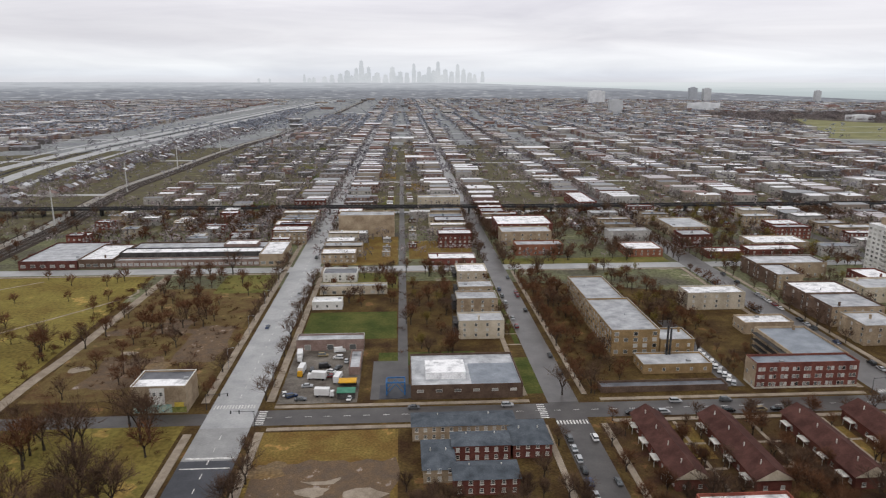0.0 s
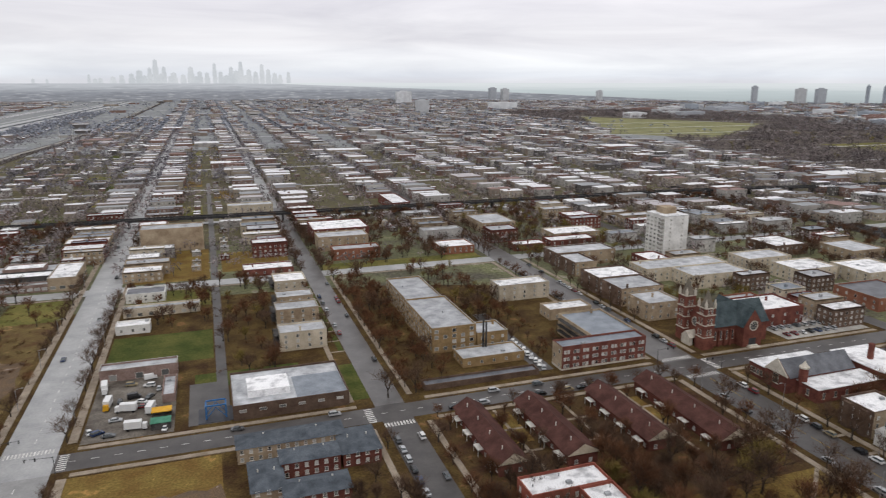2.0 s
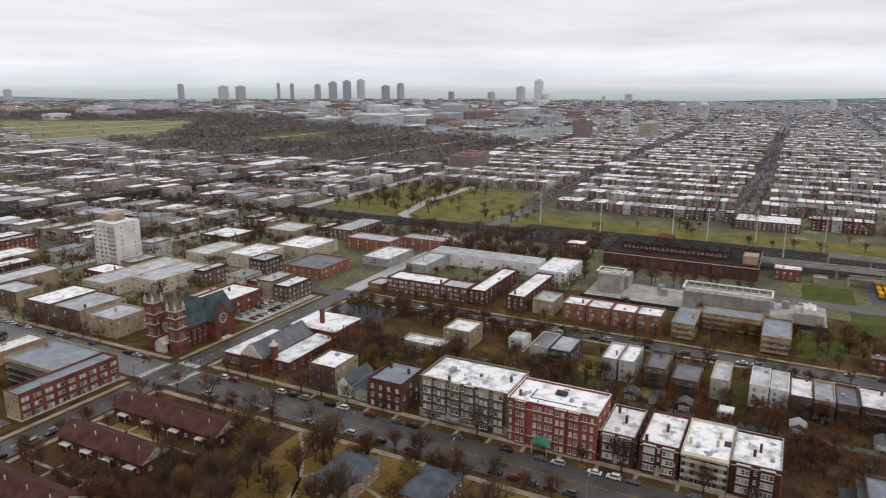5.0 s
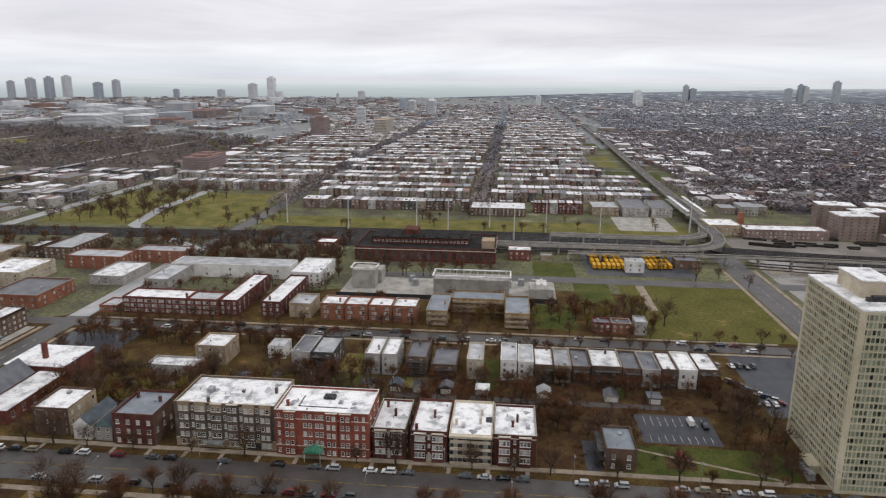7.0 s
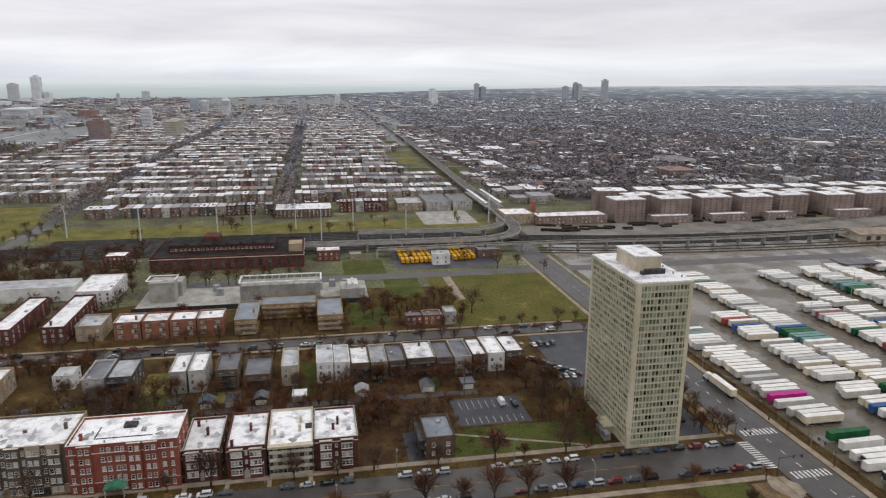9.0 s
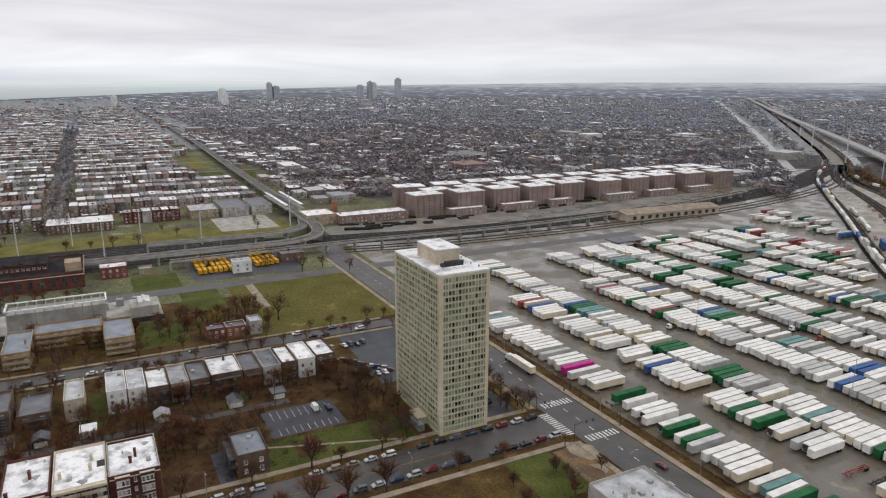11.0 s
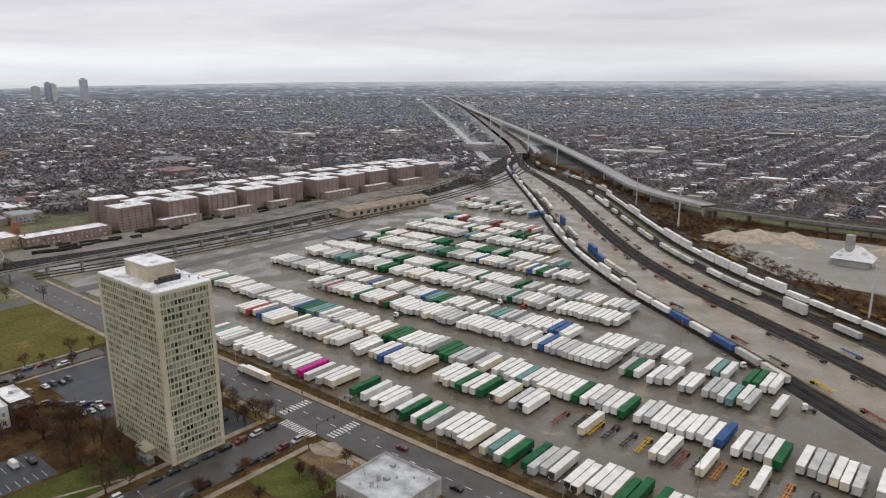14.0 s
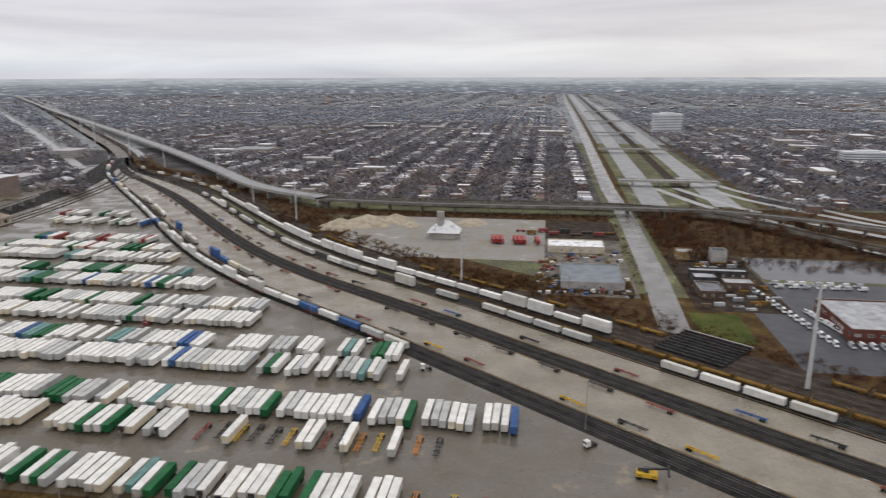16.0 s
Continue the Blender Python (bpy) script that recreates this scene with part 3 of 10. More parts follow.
# the distance beyond the built blocks, and the lake: walls glowing with painted haze
def distance(name, label, a0, a1, r, top, low, mid, high, z1, category, flecks=0.75):
    s = Shape()
    n = max(4, int((a1 - a0) / 2))
    for k in range(n):
        a, b = radians(90 - a0 - (a1 - a0) * k / n), radians(90 - a0 - (a1 - a0) * (k + 1) / n)
        s.face([(r * math.cos(b), r * math.sin(b), -5), (r * math.cos(a), r * math.sin(a), -5), (r * math.cos(a), r * math.sin(a), np.interp(90 - math.degrees(a), *top)), (r * math.cos(b), r * math.sin(b), np.interp(90 - math.degrees(b), *top))])
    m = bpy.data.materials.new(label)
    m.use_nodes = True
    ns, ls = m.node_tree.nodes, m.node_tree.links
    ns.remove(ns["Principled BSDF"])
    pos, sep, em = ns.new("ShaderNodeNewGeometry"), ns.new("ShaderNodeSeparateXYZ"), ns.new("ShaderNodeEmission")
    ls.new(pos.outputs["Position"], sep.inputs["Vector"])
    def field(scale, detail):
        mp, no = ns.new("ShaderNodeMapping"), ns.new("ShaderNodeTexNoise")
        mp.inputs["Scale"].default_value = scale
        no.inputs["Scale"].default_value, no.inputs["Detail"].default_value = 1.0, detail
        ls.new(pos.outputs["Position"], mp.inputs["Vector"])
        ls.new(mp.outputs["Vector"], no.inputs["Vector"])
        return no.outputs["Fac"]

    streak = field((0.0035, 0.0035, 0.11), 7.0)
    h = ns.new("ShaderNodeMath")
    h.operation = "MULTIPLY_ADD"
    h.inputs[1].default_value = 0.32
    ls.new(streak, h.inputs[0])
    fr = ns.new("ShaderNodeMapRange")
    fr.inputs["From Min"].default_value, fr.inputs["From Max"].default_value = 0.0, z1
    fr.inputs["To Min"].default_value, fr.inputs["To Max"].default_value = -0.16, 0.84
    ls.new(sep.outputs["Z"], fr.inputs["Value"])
    # emission ramp pales upwards, the air's haze being part of the colour
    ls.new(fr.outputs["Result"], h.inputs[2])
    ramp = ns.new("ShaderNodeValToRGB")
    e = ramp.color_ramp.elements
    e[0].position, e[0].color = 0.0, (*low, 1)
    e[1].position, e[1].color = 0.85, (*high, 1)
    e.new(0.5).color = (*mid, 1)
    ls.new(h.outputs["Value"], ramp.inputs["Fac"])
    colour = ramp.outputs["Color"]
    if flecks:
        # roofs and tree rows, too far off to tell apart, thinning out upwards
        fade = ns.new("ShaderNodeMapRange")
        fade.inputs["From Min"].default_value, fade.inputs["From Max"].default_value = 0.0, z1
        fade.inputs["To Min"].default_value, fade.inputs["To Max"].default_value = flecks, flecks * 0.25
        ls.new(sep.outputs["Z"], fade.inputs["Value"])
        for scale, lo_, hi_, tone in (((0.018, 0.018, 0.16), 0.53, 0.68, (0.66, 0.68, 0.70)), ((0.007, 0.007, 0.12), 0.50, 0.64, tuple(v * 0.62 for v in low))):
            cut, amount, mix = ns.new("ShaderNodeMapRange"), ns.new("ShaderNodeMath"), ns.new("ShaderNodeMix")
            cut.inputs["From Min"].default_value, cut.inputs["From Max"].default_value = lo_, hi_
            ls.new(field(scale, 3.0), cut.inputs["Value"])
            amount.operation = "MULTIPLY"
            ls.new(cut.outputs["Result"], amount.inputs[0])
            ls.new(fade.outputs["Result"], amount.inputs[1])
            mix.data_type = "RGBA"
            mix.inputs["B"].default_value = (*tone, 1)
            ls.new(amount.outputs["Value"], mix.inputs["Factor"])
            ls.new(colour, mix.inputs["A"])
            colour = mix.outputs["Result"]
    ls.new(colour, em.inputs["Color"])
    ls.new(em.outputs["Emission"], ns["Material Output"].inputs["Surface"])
    return setting(name, label, s, m, category)


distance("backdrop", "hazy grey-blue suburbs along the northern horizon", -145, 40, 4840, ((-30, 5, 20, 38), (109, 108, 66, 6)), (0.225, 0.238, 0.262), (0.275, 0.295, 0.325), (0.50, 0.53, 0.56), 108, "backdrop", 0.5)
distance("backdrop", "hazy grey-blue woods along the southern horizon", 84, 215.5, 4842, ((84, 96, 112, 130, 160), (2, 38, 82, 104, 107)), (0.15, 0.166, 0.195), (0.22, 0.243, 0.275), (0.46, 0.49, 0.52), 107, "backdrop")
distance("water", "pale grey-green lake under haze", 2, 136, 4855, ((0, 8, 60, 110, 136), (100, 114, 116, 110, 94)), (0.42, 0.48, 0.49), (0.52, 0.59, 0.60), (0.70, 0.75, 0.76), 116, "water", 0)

M["mid_road"] = mat("worn grey street", (0.178, 0.178, 0.175), (0.281, 0.278, 0.270), size=10, rough=0.4, fine=0.12, spec=0.5)
M["street"] = mat("worn brownish street", (0.070, 0.064, 0.061), (0.122, 0.114, 0.109), size=10, rough=0.4, fine=0.12, spec=0.5)
NS = [-73, 52, 190, 322]
EW = [240, 441]


def road(name, label, pts, width, z, m="asphalt", walk=0.0, gap=1.5):
    setting(name, label, strip(pts, width, z), m, "road")
    if walk:
        for side in (-1, 1):
            o = side * (width / 2 + gap + walk / 2)
            setting("pavement", "pale concrete pavement beside the street", kerbed(pts, walk, z, o), "walk", "pavement")


def kerbed(pts, width, z, offset):
    s = strip(pts, width, z + 0.14, offset)
    n = len(s.f)
    for i in range(n):
        a, b, c, d = (s.v[j] for j in s.f[i])
        s.face([(*a[:2], 0), (*b[:2], 0), b, a])
        s.face([(*c[:2], 0), (*d[:2], 0), d, c])
    return s


road("road", "wide pale avenue running to the skyline", [(-73, -140), (-73, 226)], 18, 0.10, "mid_road")
road("road", "wide pale avenue running to the skyline", [(-73, 226), (-73, 4700)], 18, 0.10, "road_pale")
road("road", "grey side street lined with parked cars", [(53, -140), (53, 240)], 12, 0.10, "asphalt")
road("road", "grey side street lined with parked cars", [(53, 240), (53, 700)], 12, 0.10, M["street"])
road("road", "grey side street lined with parked cars", [(53, 700), (53, 4500)], 12, 0.10, "road_pale")
road("road", "broad street lined with parked cars", [(190, -150), (190, 240)], 18, 0.10, "asphalt")
road("road", "broad street lined with parked cars", [(190, 240), (190, 4000)], 18, 0.10, M["street"])
road("road", "narrow street between flats", [(322, -140), (322, 600)], 10, 0.10, "asphalt")
road("road", "cross street with white crosswalks", [(-400, 233), (-82, 233)], 9, 0.08, "asphalt")
road("road", "cross street with white crosswalks", [(-64, 233), (1200, 233)], 12, 0.08, "asphalt")
road("road", "northern cross street", [(-900, 440), (1500, 440)], 13, 0.08, "road_pale")
road("road", "broad wet road beside the trailer yard", [(-600, -154), (540, -154)], 17, 0.09, "asphalt")
road("road", "alley between back yards", [(-9, 250), (-9, 900)], 4.5, 0.075, "asphalt")
road("road", "alley between back yards", [(255, -60), (255, 230)], 4, 0.075, "asphalt")
for x, y0, y1, o, w in ((-73, 246, 640, 12.5, 3), (-73, 246, 640, -12.5, 3), (-73, -120, 222, 13, 3), (-73, -120, 222, -12, 3), (53, 246, 430, 10, 2.2), (53, 246, 430, -14, 2.2), (53, -100, 222, 11, 2.2), (53, -100, 222, -11, 2.2),
                        (190, 246, 432, 12.5, 2.5), (190, 246, 432, -12.5, 2.5), (190, -140, 222, 14.5, 2.5), (190, -140, 222, -13.5, 2.5), (322, -130, 222, 8, 2), (322, -130, 222, -8, 2)):
    setting("pavement", "pale concrete pavement beside the street", kerbed([(x + o, y0), (x + o, y1)], w, 0.10, 0), "walk", "pavement")
for y, x0, x1, o, w in ((233, -58, 40, 8.5, 2.2), (233, -58, 40, -9, 2.2), (233, 68, 176, 8.5, 2.2), (233, 68, 176, -9, 2.2), (233, 204, 312, 9, 2.2), (233, 204, 312, -9, 2.2), (440, -58, 40, -9, 2), (440, 68, 176, -9, 2), (440, -380, -88, -10, 2.4),
                        (-154, 204, 470, 11, 2.4), (-154, -60, 176, 11, 2.4), (-154, -60, 470, -10.2, 2.4)):
    setting("pavement", "pale concrete pavement beside the street", kerbed([(x0, y + o), (x1, y + o)], w, 0.09, 0), "walk", "pavement")


def bars(name, label, x0, y0, x1, y1, n, fill=0.5, along="x", m="paint", z=0.15):
    s = Shape()
    for k in range(n):
        if along == "x":
            a = x0 + (x1 - x0) * k / n
            s.face([(a, y0, z), (a + (x1 - x0) / n * fill, y0, z), (a + (x1 - x0) / n * fill, y1, z), (a, y1, z)])
        else:
            a = y0 + (y1 - y0) * k / n
            s.face([(x0, a, z), (x1, a, z), (x1, a + (y1 - y0) / n * fill, z), (x0, a + (y1 - y0) / n * fill, z)])
    setting(name, label, s, m, "road marking")


W_ = "white painted crosswalk bars"
patch("road_patch", "fresh dark asphalt before the stop line", -82, 120, -64, 204, 0.115, "asphalt_dark", "road")
bars("crosswalk", W_, -81, 241, -65, 244, 14)
bars("crosswalk", W_, -63, 228, -60, 239, 8, along="y")
bars("crosswalk", W_, 47, 222, 59, 225, 10)
bars("crosswalk", W_, 42, 227, 45, 239, 8, along="y")
bars("crosswalk", W_, 182, 241, 198, 244, 12)
bars("crosswalk", W_, 200, 227, 203, 239, 8, along="y")
bars("crosswalk", W_, 182, 222, 198, 225, 12)
bars("crosswalk", W_, 181, -146, 199, -142, 13)
bars("crosswalk", W_, 202, -161, 206, -147, 9, along="y")
bars("crosswalk", W_, 174, -161, 178, -147, 9, along="y")
bars("lane_marking", "dashed white lane line", -73.1, -100, -72.8, 226, 40, 0.35, "y")
bars("lane_marking", "dashed white lane line", -73.1, 250, -72.8, 640, 45, 0.35, "y")
bars("stop_line", "white stop line", -81, 205, -65, 206, 1, 1.0)
bars("stop_line", "white stop line", -81, 199, -65, 199.6, 1, 1.0)
bars("lane_marking", "yellow centre line", 190.0, -100, 190.3, 222, 30, 0.8, "y", "paint_yellow")
bars("lane_marking", "dashed white lane line", -60, -154.1, 500, -153.8, 70, 0.35, "x")
bars("lane_marking", "dashed white lane line", -60, 232.9, 300, 233.2, 50, 0.35, "x")

# open lots and lawns
for i, (n, l, x0, y0, x1, y1, m) in enumerate((
        ("lawn", "mown vacant lot of yellowing grass", -60, 206, -11, 222, "dry"), ("lot", "cleared lot of thin dry grass", -60, 150, -11, 206, "dry"), ("lawn", "bright grass lot", -58, 312, -12, 352, "lawn"),
        ("lawn", "grass strip beside the low block", 40, 248, 47, 285, "lawn"), ("lawn", "grass behind the low block", -20, 279, 24, 294, "lawn"), ("lawn", "rough green lot", -58, 395, -12, 432, "grass"), ("lawn", "rough grass lot", -58, 450, -12, 536, "dry"),
        ("lawn", "rough grass lot", -4, 464, 42, 520, "dry"), ("lawn", "grass verge", 60, 446, 176, 462, "grass"), ("lawn", "green verge", 44, 300, 46.5, 430, "lawn"),
        ("lawn", "large yellowing field", -300, 300, -166, 432, "field"), ("lot", "rough lot of russet weeds and broken concrete", -158, 250, -90, 400, "scrub"), ("lawn", "green corner of the lot", -120, 390, -88, 430, "grass"), ("lawn", "rough field", -300, 100, -166, 300, "field"), ("lawn", "rough field", -158, 60, -88, 236, "field"),
        ("lawn", "wide green field", 332, -148, 425, -66, "bigfield"), ("lawn", "green field corner", 385, -60, 425, -38, "lawn"), ("lawn", "green yard", 340, -34, 380, -12, "lawn"),
        ("lawn", "lawn with paths before the tower", 206, -94, 225, -32, "lawn"), ("lawn", "verge with bare soil", 203, -46, 206, -8, "dry"), ("lawn", "bare brown lot", 203, -31, 225, -9, "soil"), ("lawn", "brown waste strip", 225, -46, 273, 60, "soil"), ("lawn", "brown waste strip", 250, -97, 273, -46, "soil"),
        ("lawn", "corner lawn", 150, -130, 176, -112, "lawn"), ("lot", "cracked concrete lot", 148, -144, 174, -131, "dirt"), ("lawn", "grass strip by the tower", 204, -146, 300, -138, "dry"),
        ("car_park", "small blue-grey car park with white bays", 227, -75, 249, -47, "asphalt_dark"), ("car_park", "wet car park beside the tower", 252, -136, 316, -100, "asphalt_dark"), ("car_park", "small car park west of the tower", 206, -137, 240, -124, "asphalt_dark"),
        ("driveway", "asphalt drive", 204, -30, 226, -25, "asphalt_dark"),
        ("lot", "oily brown salvage yard", -58, 244, -27, 300, "track_dirt"), ("lot", "asphalt lot behind a fence", -22, 246, -7, 284, "asphalt"), ("car_park", "car park beside the school", 123, 250, 131, 330, "asphalt"),
        ("lawn", "brown courts between terraces", 62, 150, 176, 222, "soil"), ("lawn", "brown park with paths", 62, 60, 176, 150, "dry"), ("lawn", "green hollow", 96, 140, 120, 160, "lawn"),
        ("car_park", "wet car park", 283, 186, 312, 222, "asphalt_dark"), ("lot", "pale concrete school yard", 258, 245, 312, 300, "concrete"),
        ("lawn", "green park strip", 574, -150, 618, 224, "grass"), ("lawn", "long green park", 560, 245, 735, 425, "grass"), ("lawn", "clearing among the park trees", 1180, 940, 1340, 1090, "grass"),
        ("lawn", "green lot beside the power house", 440, -42, 475, -14, "lawn"),
        ("lawn", "green yards", 240, 50, 262, 120, "lawn"), ("lawn", "green back yard", 262, 58, 273, 78, "lawn"), ("lawn", "green back yard", 262, 6, 273, 12, "lawn"), ("lawn", "green back yard", 262, 36, 273, 50, "grass"), ("lawn", "green back yard", 262, -46, 272, -40, "lawn"), ("lawn", "green gap between flats", 274, 65, 296, 77, "grass"), ("lawn", "green gap between flats", 274, 5.5, 296, 12, "lawn"), ("lawn", "court grass between terraces", 86, 196, 95, 219, "dry"), ("lawn", "court grass between terraces", 112, 200, 126, 219, "soil"), ("lawn", "court grass between terraces", 142, 190, 150, 215, "dry"), ("lot", "pale slab of a cleared lot", 591, -141, 653, -92, "concrete"), ("lawn", "green lots along the elevated line", 900, -158, 1000, -128, "lawn"), ("lawn", "green lots along the elevated line", 1045, -158, 1190, -128, "grass"), ("lawn", "green lots along the elevated line", 1290, -165, 1440, -140, "lawn"), ("lawn", "green lots along the elevated line", 905, -200, 990, -178, "lawn"))):
    patch(n, l, x0, y0, x1, y1, 0.0185 + i * 0.00095, m)
rsl = random.Random(14)
for x0, y0, x1, y1 in ((-57, 166, -12, 202), (-112, 288, -92, 334), (-142, 262, -116, 294), (-132, 322, -116, 346)):
    s = Shape()
    edge = [(x0 + (x1 - x0) * i / 10, y0) for i in range(10)] + [(x1, y0 + (y1 - y0) * i / 6) for i in range(6)] + [(x1 - (x1 - x0) * i / 10, y1) for i in range(10)] + [(x0, y1 - (y1 - y0) * i / 6) for i in range(6)]
    s.face([(x + rsl.uniform(-1.6, 1.6), y + rsl.uniform(-1.8, 1.8), 0.075) for x, y in edge])
    setting("slab", "cracked floor slab of a cleared building", s, "oldslab", "slab")
for x0, y0, x1, y1, n in ((-57, 168, -14, 202, 7), (-150, 262, -100, 350, 6), (150, -143, 173, -132, 5)):
    for k in range(n):
        x, y, r = rsl.uniform(x0, x1), rsl.uniform(y0, y1), rsl.uniform(2.2, 7.5)
        s = Shape()
        s.face([(x + r * 1.4 * rsl.uniform(0.55, 1.1) * math.cos(i * 0.698), y + r * rsl.uniform(0.5, 1.0) * math.sin(i * 0.698), 0.09 + 0.004 * k) for i in range(9)])
        setting("slab", "broken pale concrete slab of a cleared building", s, ("walk", "oldslab", "dirt")[k % 3], "slab")
for k in range(9):
    bars("parking_bay", "white bay line", 240, -72 + k * 2.7, 247, -71.85 + k * 2.7, 1, 1.0, "y", z=0.1)
    bars("parking_bay", "white bay line", 228, -72 + k * 2.7, 233, -71.85 + k * 2.7, 1, 1.0, "y", z=0.1)

for pts, m, l in (([(-1500, 560), (880, 560), (900, 1250), (1000, 2500), (-1500, 2500)], "backyard", "worn grey-brown back yards north of the railway"), ([(690, -262), (4600, -262), (4600, -699), (690, -699)], "southyard", "dark wet back yards of the southern blocks"), ([(-60, -700), (4600, -700), (4600, -4700), (-60, -4700)], "southyard", "dark wet back yards of the southern blocks"), ([(-2000, -700), (-212, -700), (-212, -4700), (-2000, -4700)], "southyard", "dark wet back yards of the southern blocks")):
    s = Shape()
    s.face([(x, y, 0.016) for x, y in pts])
    setting("ground", l, s, m)
MEADOW = [(1100, 1290), (1610, 1690), (1290, 2260), (930, 1480)]
s = Shape()
s.face([(x, y, 0.04) for x, y in ((885, 480), (1350, 480), (1480, 700), (1580, 1000), (1850, 1300), (1950, 2600), (1100, 2600), (1040, 1430), (930, 1180), (815, 820), (880, 700))])
setting("ground", "dark leaf litter in the large park", s, "woodfloor")
s = Shape()
s.face([(x, y, 0.06) for x, y in MEADOW])
setting("lawn", "pale winter meadow in the large park", s, "meadow")


def in_meadow(x, y, gap=0):
    return all((b[0] - a[0]) * (y - a[1]) - (b[1] - a[1]) * (x - a[0]) > -gap * 400 for a, b in zip(MEADOW, MEADOW[1:] + MEADOW[:1]))


patch("footpath", "pale concrete path between two fields", 376, -82, 425, -77, 0.07, "walk", "path")
# footpaths across the western field
for pts, w in (([(-163, 60), (-163, 248), (-160, 305), (-157, 430)], 5), ([(-230, 300), (-170, 380), (-166, 400)], 1.5), ([(-300, 360), (-230, 420)], 1.5)):
    setting("footpath", "old concrete path", strip(spline(pts), w, 0.07), "walk", "path")
for pts, w in (([(96, 90), (120, 110), (150, 130), (158, 118), (150, 96), (130, 88)], 1.4), ([(176, 150), (150, 130), (120, 122)], 1.4), ([(206, -90), (225, -34)], 1.2), ([(225, -34), (206, -36)], 1.2)):
    setting("footpath", "pale park path", strip(spline(pts), w, 0.08), "walk", "path")

for x in (90, 118, 146):
    for pts in ([(x, 172), (x, 222)], [(x - 6, 190), (x + 5, 190)], [(x - 6, 206), (x + 5, 206)]):
        setting("footpath", "concrete walk between terraces", strip(pts, 1.3, 0.085), "walk", "path")
# trailer yard
s = Shape()
yard_edge = [(500, -170), (-140, -170), (-160, -195), (-20, -310), (120, -440), (330, -640), (560, -900), (640, -900), (560, -640), (520, -480), (500, -330)]
s.face([(x, y, 0.08) for x, y in reversed(yard_edge)])
setting("yard", "flooded beige concrete trailer yard", s, "yard", "yard")
setting("verge", "brown verge inside the fence", strip([(-60, -168.5), (300, -168.5)], 3.5, 0.12), "ground", "verge")

M["track_grey"] = mat("pale stony railway ground", (0.135, 0.122, 0.108), (0.245, 0.225, 0.2), size=20, rough=0.6, fine=0.2)
# tracks: four bundles that curve away to the south-east
LINE = spline([(-210, -95), (-140, -150), (-72, -200), (15, -267), (74, -313), (119, -346), (183, -394), (262, -470), (395, -628), (487, -735), (572, -840), (660, -985), (770, -1130), (933, -1320), (1568, -2050), (2559, -3174), (3400, -4100)], 10)


def lane(offset):
    """A line beside LINE; the lanes draw together where the yard ends."""
    res = []
    for i, p in enumerate(LINE):
        d = (LINE[min(i + 1, len(LINE) - 1)] - LINE[max(i - 1, 0)]).normalized()
        t = max(0.0, min(1.0, (-p.y - 640) / 330))
        res.append(p + Vector((-d.y, d.x, 0)) * offset * (1 - 0.68 * t * t * (3 - 2 * t)))
    return res


def bundle(name, label, offsets, width, centre, bed="ballast"):
    root = thing(name, label, "railway track", kind="structure")
    part("track_bed", strip(lane(centre)[:112], width, 0.16), bed, root)
    for o in offsets:
        for g in (-0.72, 0.72):
            s = strip(lane(o + g)[:124], 0.14, 0.36)
            part("rail", s, "rail", root)
    return root


bundle("railway_track", "dark ballasted tracks at the yard edge", (-3, 2.5), 12, 0)
bundle("railway_track", "dark tracks between two concrete aprons", (-37, -42), 12, -39.5)
bundle("railway_track", "dark tracks carrying container cars", (-67, -72), 12, -69)
bundle("railway_track", "bundle of brown tracks along the brush", (-84, -90, -96, -102), 30, -94, "ballast_brown")
for o, w, m, z in ((-20, 27, "apron", 0.11), (-55, 19, "apron", 0.12)):
    setting("apron", "wet concrete loading apron between tracks", strip(lane(o)[:114], w, z), m, "yard")
for o in (-6.8, -33, -46, -64.5):
    setting("apron_edge", "yellowed painted apron edge", strip(lane(o)[:98], 0.8, 0.19), M["dirt"], "road marking")
setting("track_ground", "brown cinder ground beside tracks", strip(lane(-122)[:112], 34, 0.06), "soil", "ground")
# pale strips instead of ballast: wet reflection put into the far tracks' colour
for o, w, m in ((0, 8, "yard_grey"), (-30, 30, "track_grey"), (-90, 12, "ballast_brown"), (-130, 12, "yard_grey")):
    setting("far_track", "pale straight railway corridor to the horizon", strip(lane(o)[110:], w, 0.15), m, "railway track")

# rail flats on the east with the junction
EAST = spline([(530, 700), (528, 400), (535, 200), (545, 60), (540, -80), (520, -170), (505, -260), (500, -400), (508, -560), (545, -740), (600, -870), (650, -985)], 10)
root = thing("railway_track", "wide dark railway embankment with several tracks", "railway track", kind="structure")
part("track_bed", strip(EAST, 34, 0.14, 0), "ballast", root)
for o in (-13, -8, -3, 2, 7, 12):
    for g in (-0.72, 0.72):
        part("rail", strip(EAST, 0.16, 0.4, o + g), "rail", root)
s = Shape()
s.face([(470, -170, 0.06), (572, -170, 0.06), (562, -640, 0.06), (490, -640, 0.06)])
setting("yard", "pale rail yard with old sleepers", s, "track_grey", "yard")

